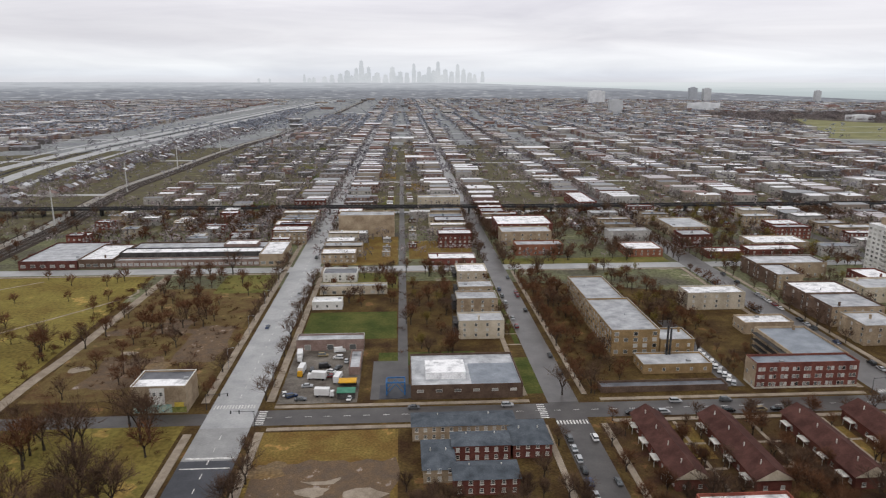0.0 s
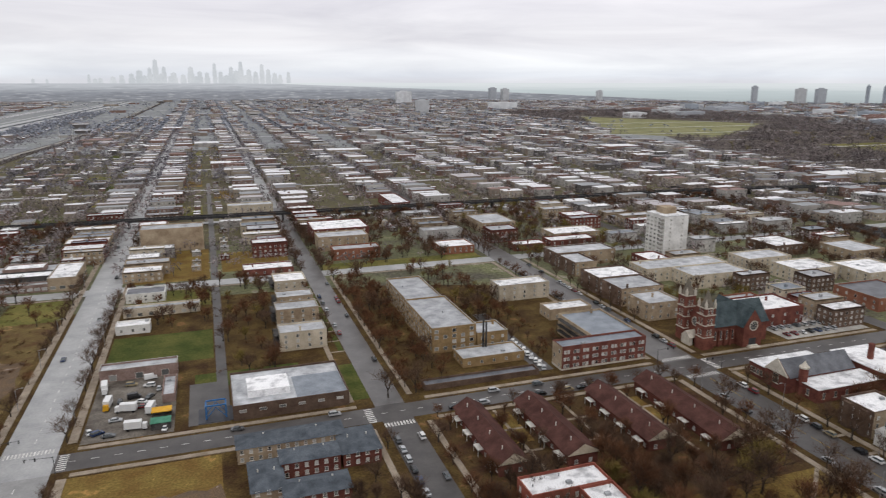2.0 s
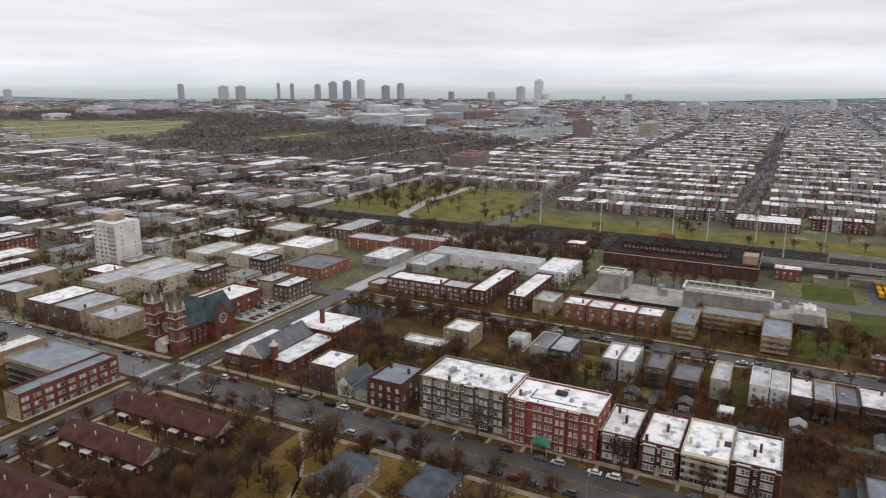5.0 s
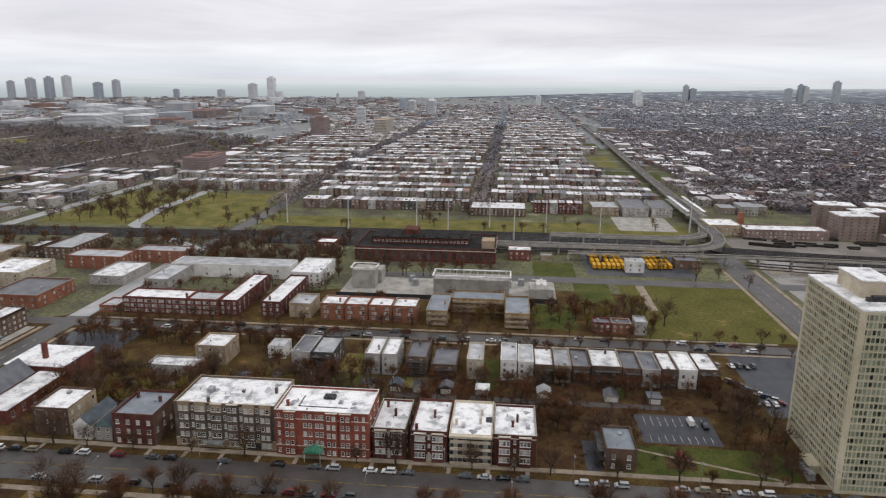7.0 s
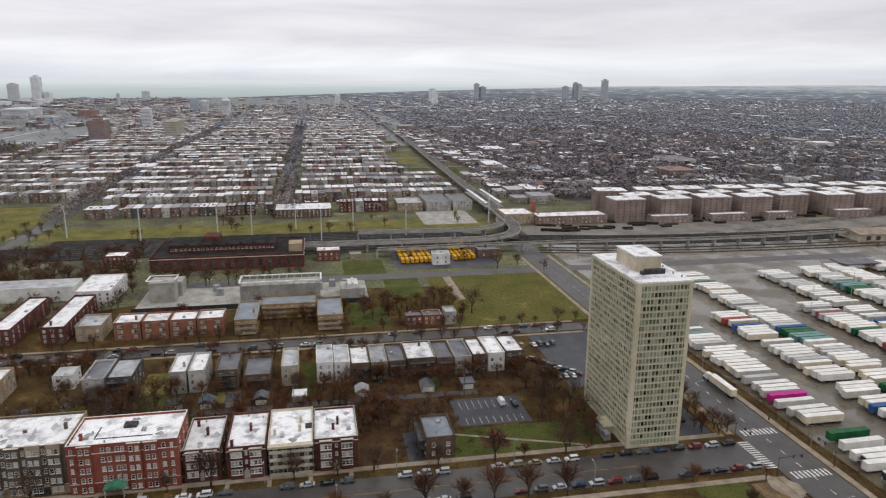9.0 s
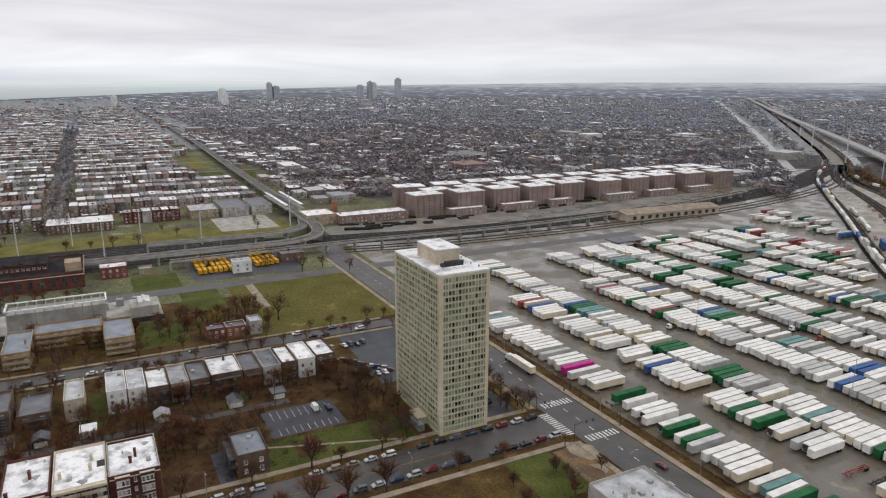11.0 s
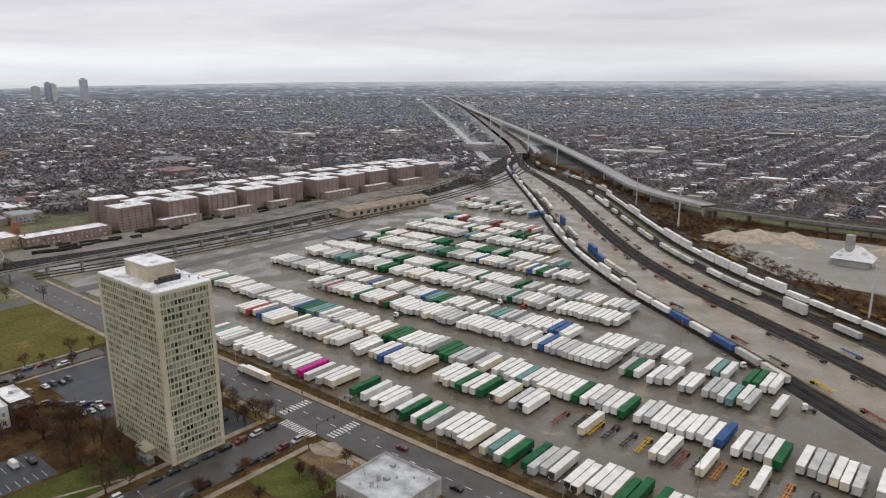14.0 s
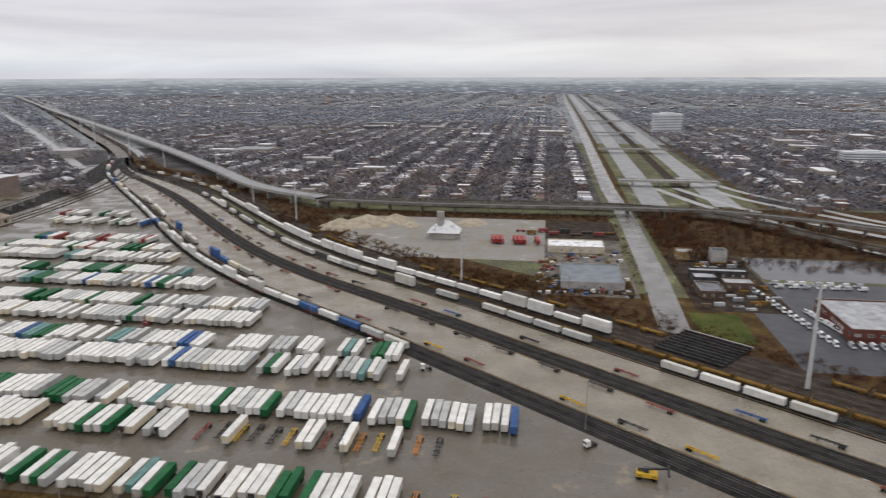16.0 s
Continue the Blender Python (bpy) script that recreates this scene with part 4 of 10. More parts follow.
# expressway on the west
WEST = [(-296, 380), (-300, 500), (-304, 600), (-318, 700), (-328, 823), (-322, 964), (-318, 1200), (-309, 1384), (-285, 1600), (-260, 2400), (-230, 4700)]
root = thing("railway_track", "brown railway embankment with pale worn rails running north", "railway track", kind="structure")
part("track_bed", strip(WEST, 30, 0.09), "ballast_brown", root)
part("track_bed", strip(WEST, 9, 0.10, 8), "gravel", root, "pale gravel service track")
for o in (-10, -5, 0):
    for g_ in (-0.72, 0.72):
        part("rail", strip(WEST, 0.3, 0.4, o + g_), "rail", root)
for o, w, m in ((-24, 22, "road_pale"), (0, 7, "ballast"), (24, 22, "road_pale"), (62, 9, "road_pale"), (-66, 9, "road_pale"), (165, 36, "yard_grey"), (260, 12, "road_pale"), (380, 45, "yard_grey")):
    setting("expressway", "pale wet expressway lanes", strip([(-470 - o, 500), (-515 - o, 800), (-545 - o, 1000), (-556 - o, 1280), (-540 - o, 1754), (-510 - o, 2520), (-440 - o, 4700)], w, 0.09), m, "road")
for y in (760, 1090, 1500):
    setting("road", "street crossing the expressway", strip([(-900, y), (-330, y)], 13, 0.12), "road_pale", "road")
# expressway on the south
for o, w, m in ((0, 26, "expway"), (34, 13, "ballast_brown"), (58, 26, "expway"), (-24, 8, "ground"), (86, 9, "ground")):
    setting("expressway", "pale sunken expressway lanes", strip([(-112 - o * 1.2, -700), (-116 - o * 1.2, -900), (-122 - o * 1.2, -1300), (-130 - o * 1.2, -2000), (-150 - o * 1.2, -4700)], w, 0.10), m, "road")
road("road", "wet street running south under the viaduct", [(-70, -335), (-74, -430), (-77, -620), (-74, -800), (-82, -1500), (-96, -4700)], 16, 0.12, "yard_grey")
for pts in ([(-191, -880), (-220, -790), (-255, -725), (-299, -641), (-390, -540)], [(-168, -900), (-200, -770), (-250, -680), (-330, -570), (-400, -490)], [(-127, -810), (-163, -696), (-209, -621), (-238, -541), (-290, -470)], [(-150, -815), (-190, -700), (-250, -610), (-330, -520)]):
    setting("ramp", "curving expressway ramp", strip(spline(pts), 9, 0.2), "road_pale", "road")
road("road", "pale diagonal avenue", [(640, -880), (725, -972), (1119, -1401), (1735, -2043), (2640, -2995), (3600, -4000)], 14, 0.12, "road_pale")
road("road", "wet curving road at the yard's end", spline([(500, -240), (560, -500), (640, -800), (650, -900), (600, -940)]), 10, 0.13, "yard_grey")
road("road", "street beside the field", [(432, -400), (432, -30), (432, 100)], 13, 0.11, "asphalt")
for y in (642, 843, 1044, 1245, 1446, 1647, 1848, 2250, 2652, 3255):
    road("road", "far cross street", [(-280, y), (2200, y)], 9, 0.07, "road_pale")
for x in (460, 640, 760, 880, 1000, 1120, 1240, 1420, 1600, 1900):
    road("road", "far residential street", [(x, 450 if x < 1000 else -1200), (x, 2100 if x < 1000 else 400)], 8, 0.07, "asphalt")
for y in (33, 234, -369, -570):
    road("road", "far residential street", [(640, y), (3000, y)], 9, 0.07, "asphalt")
road("road", "bridge street over the railway", [(330, 233), (480, 236), (560, 330), (640, 345), (800, 345)], 11, 0.13, "road_pale")

# ---- far stuff: joined houses and woods ----
gen = np.random.default_rng(7)


def joined(name, verts, faces, mats, idx, label, category):
    me = bpy.data.meshes.new(name)
    nv, nf, k = len(verts), len(faces), faces.shape[1]
    me.vertices.add(nv)
    me.vertices.foreach_set("co", verts.astype(np.float32).ravel())
    me.loops.add(nf * k)
    me.loops.foreach_set("vertex_index", faces.astype(np.int32).ravel())
    me.polygons.add(nf)
    me.polygons.foreach_set("loop_start", np.arange(0, nf * k, k, dtype=np.int32))
    for m in mats:
        me.materials.append(M[m])
    if idx is not None:
        me.polygons.foreach_set("material_index", idx.astype(np.int32))
    me.update()
    return tagged(new(name, me), label, category, "", "stuff")


BOX = np.array([(0, 0, 0), (1, 0, 0), (1, 1, 0), (0, 1, 0), (0, 0, 1), (1, 0, 1), (1, 1, 1), (0, 1, 1), (0, 0, 1), (1, 0, 1), (1, 1, 1), (0, 1, 1)], float)
BOXF = np.array([(0, 1, 5, 4), (1, 2, 6, 5), (2, 3, 7, 6), (3, 0, 4, 7), (8, 9, 10, 11)])
GAB = np.array([(0, 0, 0), (1, 0, 0), (1, 1, 0), (0, 1, 0), (0, 0, .55), (1, 0, .55), (1, 1, .55), (0, 1, .55), (-.05, 0, .52), (.5, 0, 1), (.5, 1, 1), (-.05, 1, .52), (1.05, 0, .52), (.5, 0, 1.001), (.5, 1, 1.001), (1.05, 1, .52), (.5, 0, .97), (.5, 1, .97)], float)
GABF = np.array([(0, 1, 5, 4), (1, 2, 6, 5), (2, 3, 7, 6), (3, 0, 4, 7), (8, 9, 10, 11), (12, 15, 14, 13), (4, 5, 16, 4), (6, 7, 17, 6)])
WOODS = (880, 490, 1560, 1450)


def far_houses(name, label, lots, mats, shape=BOX, faces=BOXF, roof_from=4):
    a = np.array(lots)
    n = len(a)
    v = shape[None] * (a[:, 3:6] - 0)[:, None] + a[:, :3][:, None]
    k = len(shape)
    f = faces[None] + (np.arange(n) * k)[:, None, None]
    idx = np.tile((np.arange(len(faces)) >= roof_from).astype(int), n)
    if faces is GABF:
        idx = np.tile(np.array([0, 0, 0, 0, 1, 1, 0, 0]), n)
        keep = f.reshape(-1, 4)
    return joined(name, v.reshape(-1, 3), f.reshape(-1, 4), mats, idx, label, "houses")


def visible(x, y):
    a = math.degrees(math.atan2(x, y))
    return -44 < a or a < -150


def in_rect(x, y, r):
    return r[0] < x < r[2] and r[1] < y < r[3]


keep_out = [(525, -170, 632, 225), WOODS, (-345, 250, -275, 1700), (-650, 480, -460, 3200), (1590, 930, 2330, 1300), (-212, -4800, -64, -690), (-60, -560, 130, -380), (430, -560, 660, -150), (560, -620, 700, -260), (900, -200, 1000, -126), (1045, -165, 1190, -126), (1290, -168, 1440, -138), (560, 225, 740, 430)]


CORRIDOR = [(Vector(a), Vector(b), r) for r, *line in ((75, (330, -620), (450, -760), (560, -890), (640, -1010)), (42, (640, -1010), (933, -1340), (1568, -2065), (3400, -4150)), (14, (640, -880), (1119, -1401), (2640, -2995), (3600, -4000)), (16, (215, -648), (310, -712), (621, -1068), (1718, -2240), (3354, -4030))) for a, b in zip(line, line[1:])]


def diag(x, y):
    """Distance from the edge of the diagonal rail corridor."""
    d = 1e9
    for p, q, r in CORRIDOR:
        t = max(0, min(1, (Vector((x, y)) - p).dot(q - p) / (q - p).length_squared))
        d = min(d, (Vector((x, y)) - p - (q - p) * t).length - r)
    return d


def blocked(x, y, r=12):
    if in_meadow(x, y, 1) or in_rect(x, y, (1050, 1400, 1900, 2600)):
        return True
    if any(in_rect(x, y, (a - r, b - r, c + r, d + r)) for a, b, c, d in keep_out):
        return True
    if y < -560 and x > 130 and diag(x, y) < 8:
        return True
    if y < -150 and x < 560 and y > -665 and x > -420:
        return True
    if -665 < y < 0 and x < 420:
        return True
    return False


flats, cottages, tree_spots = [], [], []


def lots_zone(x0, x1, y0, y1, street, jitter, depth, width, height, vacancy, kinds, block=201, first=39, wood=0.55, setback=9, tight=False, share=0.5, alley=0):
    """Rows of houses on both sides of streets that run north and south, with trees at the kerb and in the back yards."""
    for xs in (np.arange(x0, x1, street) if not isinstance(street, tuple) else street):
        for side in (-1, 1):
            y, run, roof_h = y0, 0, 0.0
            while y < y1:
                w = width[0] + gen.random() * (width[1] - width[0])
                cross = (y - first) % block
                if cross < 9 or cross > block - 9 - w:
                    if gen.random() < wood:
                        tree_spots.append((xs + side * (setback + 20 * gen.random()), y + w * gen.random(), 7 + 6 * gen.random()))
                    y += w
                    continue
                d = depth[0] + gen.random() * (depth[1] - depth[0])
                h = height[0] + gen.random() * (height[1] - height[0])
                if tight:
                    # builders' runs of like houses
                    if run <= 0:
                        run, roof_h = int(gen.integers(2, 8)), h
                    run, h = run - 1, roof_h
                xa = xs + side * setback if side > 0 else xs - setback - d
                cx, cy = xa + d / 2, y + w / 2
                if visible(cx, cy) and math.hypot(cx, cy) < 4700 and not blocked(cx, cy) and is_free(xa, y, xa + d, y + w, 2):
                    if gen.random() > vacancy:
                        into = kinds[int(gen.random() < share)] if isinstance(kinds, tuple) else kinds
                        into.append((xa, y, 0, d, w * (0.95 if tight else 0.76 + 0.2 * gen.random()), h))
                        if gen.random() < 0.3:
                            into.append((xa + d * 0.3, y + w * 0.3, 0, 2.0, 2.0, h + 1.3))
                        if alley and gen.random() < 0.55:
                            into.append((xs + side * (alley + gen.random()) - 3, y, 0, 6, 5.5, 3.2))
                    elif gen.random() < 0.5:
                        tree_spots.append((cx, cy, 7 + 5 * gen.random()))
                    for _ in range(2):
                        if gen.random() < wood * 0.55:
                            tree_spots.append((xs + side * (setback - 3), y + w * gen.random(), 7 + 6 * gen.random()))
                    for _ in range(2):
                        if gen.random() < wood * 0.5:
                            tree_spots.append((xa + (d + 8 if side > 0 else -8) + 10 * gen.random() - 5, y + w * gen.random(), 6 + 6 * gen.random()))
                y += w + 0.4

# ---- the near blocks, street by street ----
B = building
# west of the avenue
mural = B("pale corner block with a painted mural and white roof", -110, 239, -90, 254, 11, "tan", "roofw", 2, 0, side_cols=0, front="S", name="corner_building", clutter=4, coping="white")
M["teal"] = mat("teal mural paint", (0.08, 0.30, 0.32), (0.32, 0.55, 0.55), size=2.2, fine=0.2, third=(0.5, 0.52, 0.40))
M["ochre_paint"] = mat("yellow mural paint", (0.45, 0.33, 0.05), (0.6, 0.46, 0.1), size=2, fine=0.2)
part("mural", Shape().box(-9.6, -7.56, 0.3, 4.5, -7.5, 3.6), "teal", mural, "teal painted mural")
part("mural", Shape().box(4.5, -7.56, 0.3, 9.8, -7.5, 2.6), "olive" if "olive" in M else M.setdefault("olive", mat("olive mural paint", (0.10, 0.12, 0.03), (0.3, 0.3, 0.1), size=1.5, fine=0.3)), mural)
part("mural", Shape().box(5.5, -7.57, 2.6, 9.0, -7.5, 4.4), "ochre_paint", mural)
part("painted_panel", Shape().box(-3.2, -7.56, 3.6, 2.2, -7.5, 10.2), "white", mural, "white painted wall panel")
part("window", window_mesh(1.3, 1.6), (), mural, at=pose(-1.6, -7.56, 7))
part("window", window_mesh(1.3, 1.6), (), mural, at=pose(0.9, -7.56, 7))
part("roof_patch", Shape().box(-9.4, 0.5, 10.32, 9.4, 7.0, 10.4), "roofd", mural)
for x0, y0, x1, y1, h, w, r, n in ((-260, 448, -222.6, 503, 6, "darkred", "roofg", 6), (-222.2, 449, -200, 492, 6.6, "brown", "roofw", 5), (-104.6, 450, -89, 489, 8.6, "tan", "roofw", 3)):
    B("low brick industrial block beside the field", x0, y0, x1, y1, h, w, r, 1, n, front="S", name="industrial_building", w=3.2, wh=2, base=1.6, group="industrial row", clutter=5)
B("long low brick front with a band of pale windows", -199.6, 452, -105, 459.6, 4.8, "rosebrick", "roofg", 1, 24, front="S", name="industrial_building", w=3.0, wh=2.6, base=1.0, group="industrial row", clutter=0, pane="blind")
B("long dark clerestory hall under a narrow white roof", -199.6, 460, -105, 474, 8, "darkwall", "roofw", 1, 0, side_cols=0, front="S", name="industrial_building", group="industrial row", clutter=0)
B("low hall with a patched grey roof behind the clerestory", -199.6, 474.4, -105, 500, 6, "brown", "roofg", 1, 0, side_cols=0, front="S", name="industrial_building", group="industrial row", clutter=9)
B("raised white-roofed box on the rear hall", -135, 480, -112, 494, 8.6, "rosebrick", "roofw", 1, 0, side_cols=0, front="S", name="industrial_building", group="industrial row", clutter=0)
# between the avenue and the side street
B("windowless tan brick warehouse beyond the viaduct lot", -59, 537, -15, 557, 17.5, "tan", "roofg", 1, 0, side_cols=0, front="S", name="warehouse", clutter=5)
B("low brown brick garage behind the salvage yard", -58, 298, -27, 306, 5.3, "rosebrick", "roofg", 1, 3, front="S", name="garage", w=3, wh=3, base=0.3)
B("small brick shed in the salvage yard", -32, 270, -27.2, 290, 3.4, "rosebrick", "roofg", 1, 2, front="W", name="shed")
B("wide low brick block with a grey roof and raised skylight box", -6, 245, 38, 277, 6, "brown", "roofg", 1, 6, front="S", name="clinic_building", w=2.6, wh=1.2, base=3, clutter=8)
part("roof_patch", Shape().box(2, -15, 5.31, 21.4, 6, 5.36), "roofb", bpy.data.objects["clinic_building"], "blue-grey roof half")
r = part("skylight_box", Shape().box(-16, -9, 5.3, 0, 4, 8.2), "roofw", bpy.data.objects["clinic_building"])
for x0, y0, x1, y1, h, w, rf, fl in ((18, 309, 40, 322, 9.3, "cream", "roofg", 3), (20, 346, 42, 360, 8.6, "tan", "roofg", 3), (23, 373, 43, 386, 7, "tan", "roofg", 2), (25, 409, 44, 428, 6, "cream", "roofw", 2)):
    B("pale brick block of flats facing the side street", x0, y0, x1, y1, h, w, rf, fl, 4, front="S", group="flats on the side street", porch="W")
B("white two-storey house with a black roof", -58, 410, -37, 424, 5.6, "white", "roofd", 2, 5, front="S", name="house")
B("long low cream garage row", -57, 384, -18, 391, 5, "cream", "roofg", 1, 7, front="S", name="garage", w=2.4, wh=1.8, base=0.5)
B("small white shop by the avenue", -58, 357, -42, 366, 4.5, "white", "roofw", 1, 3, front="S", name="shop")
B("low red brick hall with a white roof", 9, 447, 41, 463, 4.7, "red", "roofw", 1, 6, front="S", name="hall")
B("castellated tan hall north of the viaduct", 7, 672, 49, 688, 9, "cream", "roofg", 2, 8, front="S", name="hall", joined=True)
B("low shops below the viaduct", -2, 613, 48, 624, 5.8, "grey", "roofw", 1, 8, front="S", name="shop", joined=True)
# courtyard flats with grey hipped roofs
for x0, y0, x1, y1, h, w in ((-6, 213, 30, 223, 6, "tan"), (27, 200, 40, 217, 5.4, "red"), (7, 199, 26, 208, 6.2, "red"), (-3, 187, 7, 205, 5.2, "tan"), (6, 180, 26, 190, 5.8, "red")):
    take(x0, y0, x1, y1)
    root = thing("terrace_house", "two-storey brick terrace with a grey shingle roof round a court", "house", (x0 + x1) / 2, (y0 + y1) / 2, 0, group="courtyard terraces")
    a, b, c, d = -(x1 - x0) / 2, -(y1 - y0) / 2, (x1 - x0) / 2, (y1 - y0) / 2
    part("wall", Shape().box(a, b, 0, c, d, h - 0.4), w, root)
    part("roof", Shape().hip(a - 0.5, b - 0.5, c + 0.5, d + 0.5, h - 0.4, h + 1.1), "slate", root)
    windows(root, a, b, c, d, "S", 2, 2.7, max(3, int((x1 - x0) / 3)), w=1.2, h=1.5, base=0.9)
    for k in range(2):
        part("roof_vent", Shape().tube((a * 0.5 + k * c, 1, h), (a * 0.5 + k * c, 1, h + 1.4), 0.2, 0.2, 6), "frame", root)

# maroon-roofed terraces
for x0, x1, y0, y1 in ((73, 84, 178, 221), (97, 109, 176, 219), (128, 140, 176, 219), (152, 165, 168, 221)):
    take(x0, y0, x1, y1)
    root = thing("terrace_house", "long brick terrace under a maroon gabled roof", "house", (x0 + x1) / 2, (y0 + y1) / 2, 0, group="maroon-roofed terraces")
    a, b, c, d = -(x1 - x0) / 2, -(y1 - y0) / 2, (x1 - x0) / 2, (y1 - y0) / 2
    part("wall", Shape().box(a + 0.6, b + 0.3, 0, c - 0.6, d - 0.3, 4.6), "red", root)
    part("roof", Shape().gable(a, b, c, d, 4.4, 8.0, "y", 0, 1, over=0.3), ("maroon", "cream"), root)
    for side, n in (("W", 9), ("S", 2)):
        windows(root, a + 0.6, b + 0.3, c - 0.6, d - 0.3, side, 1, 3, n, w=1.3, h=1.4, base=1.0)
    for k in range(4):
        y = b + (d - b) * (k + 0.5) / 4
        part("porch", Shape().box(a - 1.6, y - 2.2, 2.5, a + 0.7, y + 2.2, 2.7).tube((a - 1.4, y - 2, 0), (a - 1.4, y - 2, 2.5), 0.1, 0.1, 4).tube((a - 1.4, y + 2, 0), (a - 1.4, y + 2, 2.5), 0.1, 0.1, 4), "frame", root)
        part("roof_vent", Shape().tube((a * 0.35, y, 6.5), (a * 0.35, y, 8.2), 0.18, 0.18, 6), "frame", root)
B("red brick flats with a bright white L-shaped roof", 72, 152, 98, 162, 10, "redbright", "roofw", 3, 8, front="S")
B("red brick flats with a bright white L-shaped roof", 87, 134, 98, 151.6, 10, "redbright", "roofw", 3, 4, front="W")

# the school
for x0, y0, x1, y1, h in ((86, 331, 106, 374, 12), (85, 284, 107, 330.6, 12.6)):
    B("long yellow-brown brick school with a grey roof", x0, y0, x1, y1, h, "gold", "roofg", 4, 12, front="W", name="school", category="school", w=2.0, wh=2, group="school wings", clutter=7)
B("school wing with a pale roof", 107.4, 283, 123, 298, 8, "gold", "roofg", 2, 3, front="S", name="school", category="school", group="school wings")
B("low school boiler house with a grey roof", 93, 264, 123, 277, 4.4, "gold", "roofg", 1, 5, front="S", name="boiler_house", category="school")
ch = thing("chimney", "pair of tall black boiler chimneys", "chimney", 108, 276, 4)
part("flue", Shape().tube((-0.5, 0, -0.4), (-0.5, 0, 13), 0.55, 0.45, 10), "darkmetal", ch)
part("flue", Shape().tube((0.9, 0, -0.4), (0.9, 0, 12), 0.5, 0.42, 10), "darkmetal", ch)
B("low red-brown wall of a yard building", 70, 247, 122, 253, 2.4, "brown", "roofd", 1, 0, side_cols=0, front="S", name="yard_building", clutter=0, coping="brown")
# west side of the broad street
B("three-storey red brick corner flats with white trim", 133, 247, 176, 256, 11.2, "red", "roofb", 3, 9, front="S", pair=True, band=True, side_wall="tan")
B("three-storey brick flats along the broad street", 154, 256.4, 178, 290, 10.5, "tan", "roofb", 3, 6, front="W", porch="W")
B("low white-roofed shop on the broad street", 159, 308, 184, 320, 6, "tan", "roofw", 1, 3, front="S", name="shop")
B("cream flats with a green painted end wall", 146, 346, 178, 360, 9.6, "cream", "roofw", 3, 5, front="S", side_wall="cream")
B("grey brick flats by a corner car park", 148, 500, 180, 512, 10.7, "grey", "roofg", 3, 6, front="S")
# east side of the broad street, north of the church
for x0, y0, x1, y1, h, w, rf in ((214, 404, 260, 424, 10, "brown", "roofg"), (214, 379, 230, 403.6, 9.6, "brown", "roofg"), (208, 340, 238, 362, 10.5, "brown", "roofw"), (208, 316, 236, 339.6, 10.5, "brown", "roofg"), (208, 290, 228, 310, 10, "tan", "roofg")):
    B("dark brick three-flats with white window trim on the broad street", x0, y0, x1, y1, h, w, rf, 3, 5, front="W", bay=2, group="flats north of the church", side_wall="tan")
# south of the second church
B("brown three-flat with a stained white roof", 209, 158, 226, 172, 10.5, "brown", "roofw", 3, 4, front="W", bay=2, side_wall="tan", clutter=8)
B("dark brick three-flat with a grey roof", 205, 124, 224, 139, 12, "darkred", "roofb", 3, 4, front="W", side_wall="brown")
def west_front(root, x0, y0, x1, y1):
    """The local frame of a building's street front: u runs south along it, out is towards the street."""
    hx, hy = (x1 - x0) / 2, (y1 - y0) / 2

    def box(name, u0, u1, z0, z1, out, m, label="", back=0.0):
        part(name, Shape().box(-hx - out, hy - u1, z0, -hx - back if back else -hx + 0.02, hy - u0, z1, under=True), m, root, label)

    def win(u, z, w, h, out=0.0, frame="frame"):
        part("window", window_mesh(w, h, frame, "pane_home"), (), root, at=pose(-hx - out, hy - u, z, 0, 0, -90))
    return box, win


def stained_roof(root, x0, y0, x1, y1, z, seed, n=5):
    """Grey worn patches and a few low skylight boxes on a white roof."""
    r = random.Random(seed)
    hx, hy = (x1 - x0) / 2 - 2, (y1 - y0) / 2 - 2
    for k in range(n):
        x, y = r.uniform(-hx, hx), r.uniform(-hy, hy)
        s = Shape()
        q = [(x + math.cos(i * 0.785) * r.uniform(0.6, 2.4), y + math.sin(i * 0.785) * r.uniform(0.6, 1.8), z + 0.012 + 0.003 * k) for i in range(8)]
        s.face(q)
        part("roof_patch", s, "roofg", root, "grey worn patch")


R = (207, 81, 229, 117)
ob = B("five-storey grey-brown brick flats with rows of white windows", *R, 16.8, "greybrick", "roofw", 5, 0, side_cols=4, front="W", side_wall="tan", clutter=6, coping="tan")
box, win = west_front(ob, *R)
box("base_storey", 0, 36, 0, 3.3, 0.12, "tan", "tan brick ground storey")
for k, u in enumerate((1.6, 7.4, 13.2, 19.0, 24.8, 30.6)):
    top = 16.8 if k in (0, 1, 4, 5) else 16.2
    box("bay", u, u + 4.0, 3.3, 13.6, 0.7, "greybrick")
    box("bay", u, u + 4.0, 13.6, top + 0.5, 0.7, "tan" if k in (0, 1, 2, 4, 5) else "greybrick", "tan brick top storey" if k in (0, 1, 2, 4, 5) else "")
    box("coping", u - 0.1, u + 4.1, top + 0.5, top + 0.65, 0.8, "stone")
    for f in range(5):
        z = 1.0 + f * 3.25
        for du in (1.1, 2.9):
            win(u + du, z, 1.35, 1.75, 0.7 if f else 0.12)
for u in (6.5, 12.3, 18.1, 23.9, 29.7):
    for f in range(1, 5):
        win(u, 1.0 + f * 3.25, 0.9, 1.75)
box("entrance_canopy", 12.0, 17.6, 2.8, 3.1, 3.2, "metal", "grey entrance canopy")
box("garage_door", 25.5, 30.5, 0.1, 2.7, 0.18, "darkmetal", "dark garage opening")
box("stone_band", 0, 36, 3.3, 3.55, 0.2, "stone")
part("roof_box", Shape().box(-4, -6, 16.1, 1, 0.5, 17.4), "roofw", ob)
part("roof_box", Shape().box(-2, 8, 16.1, 1, 10, 17.6), "metal", ob)
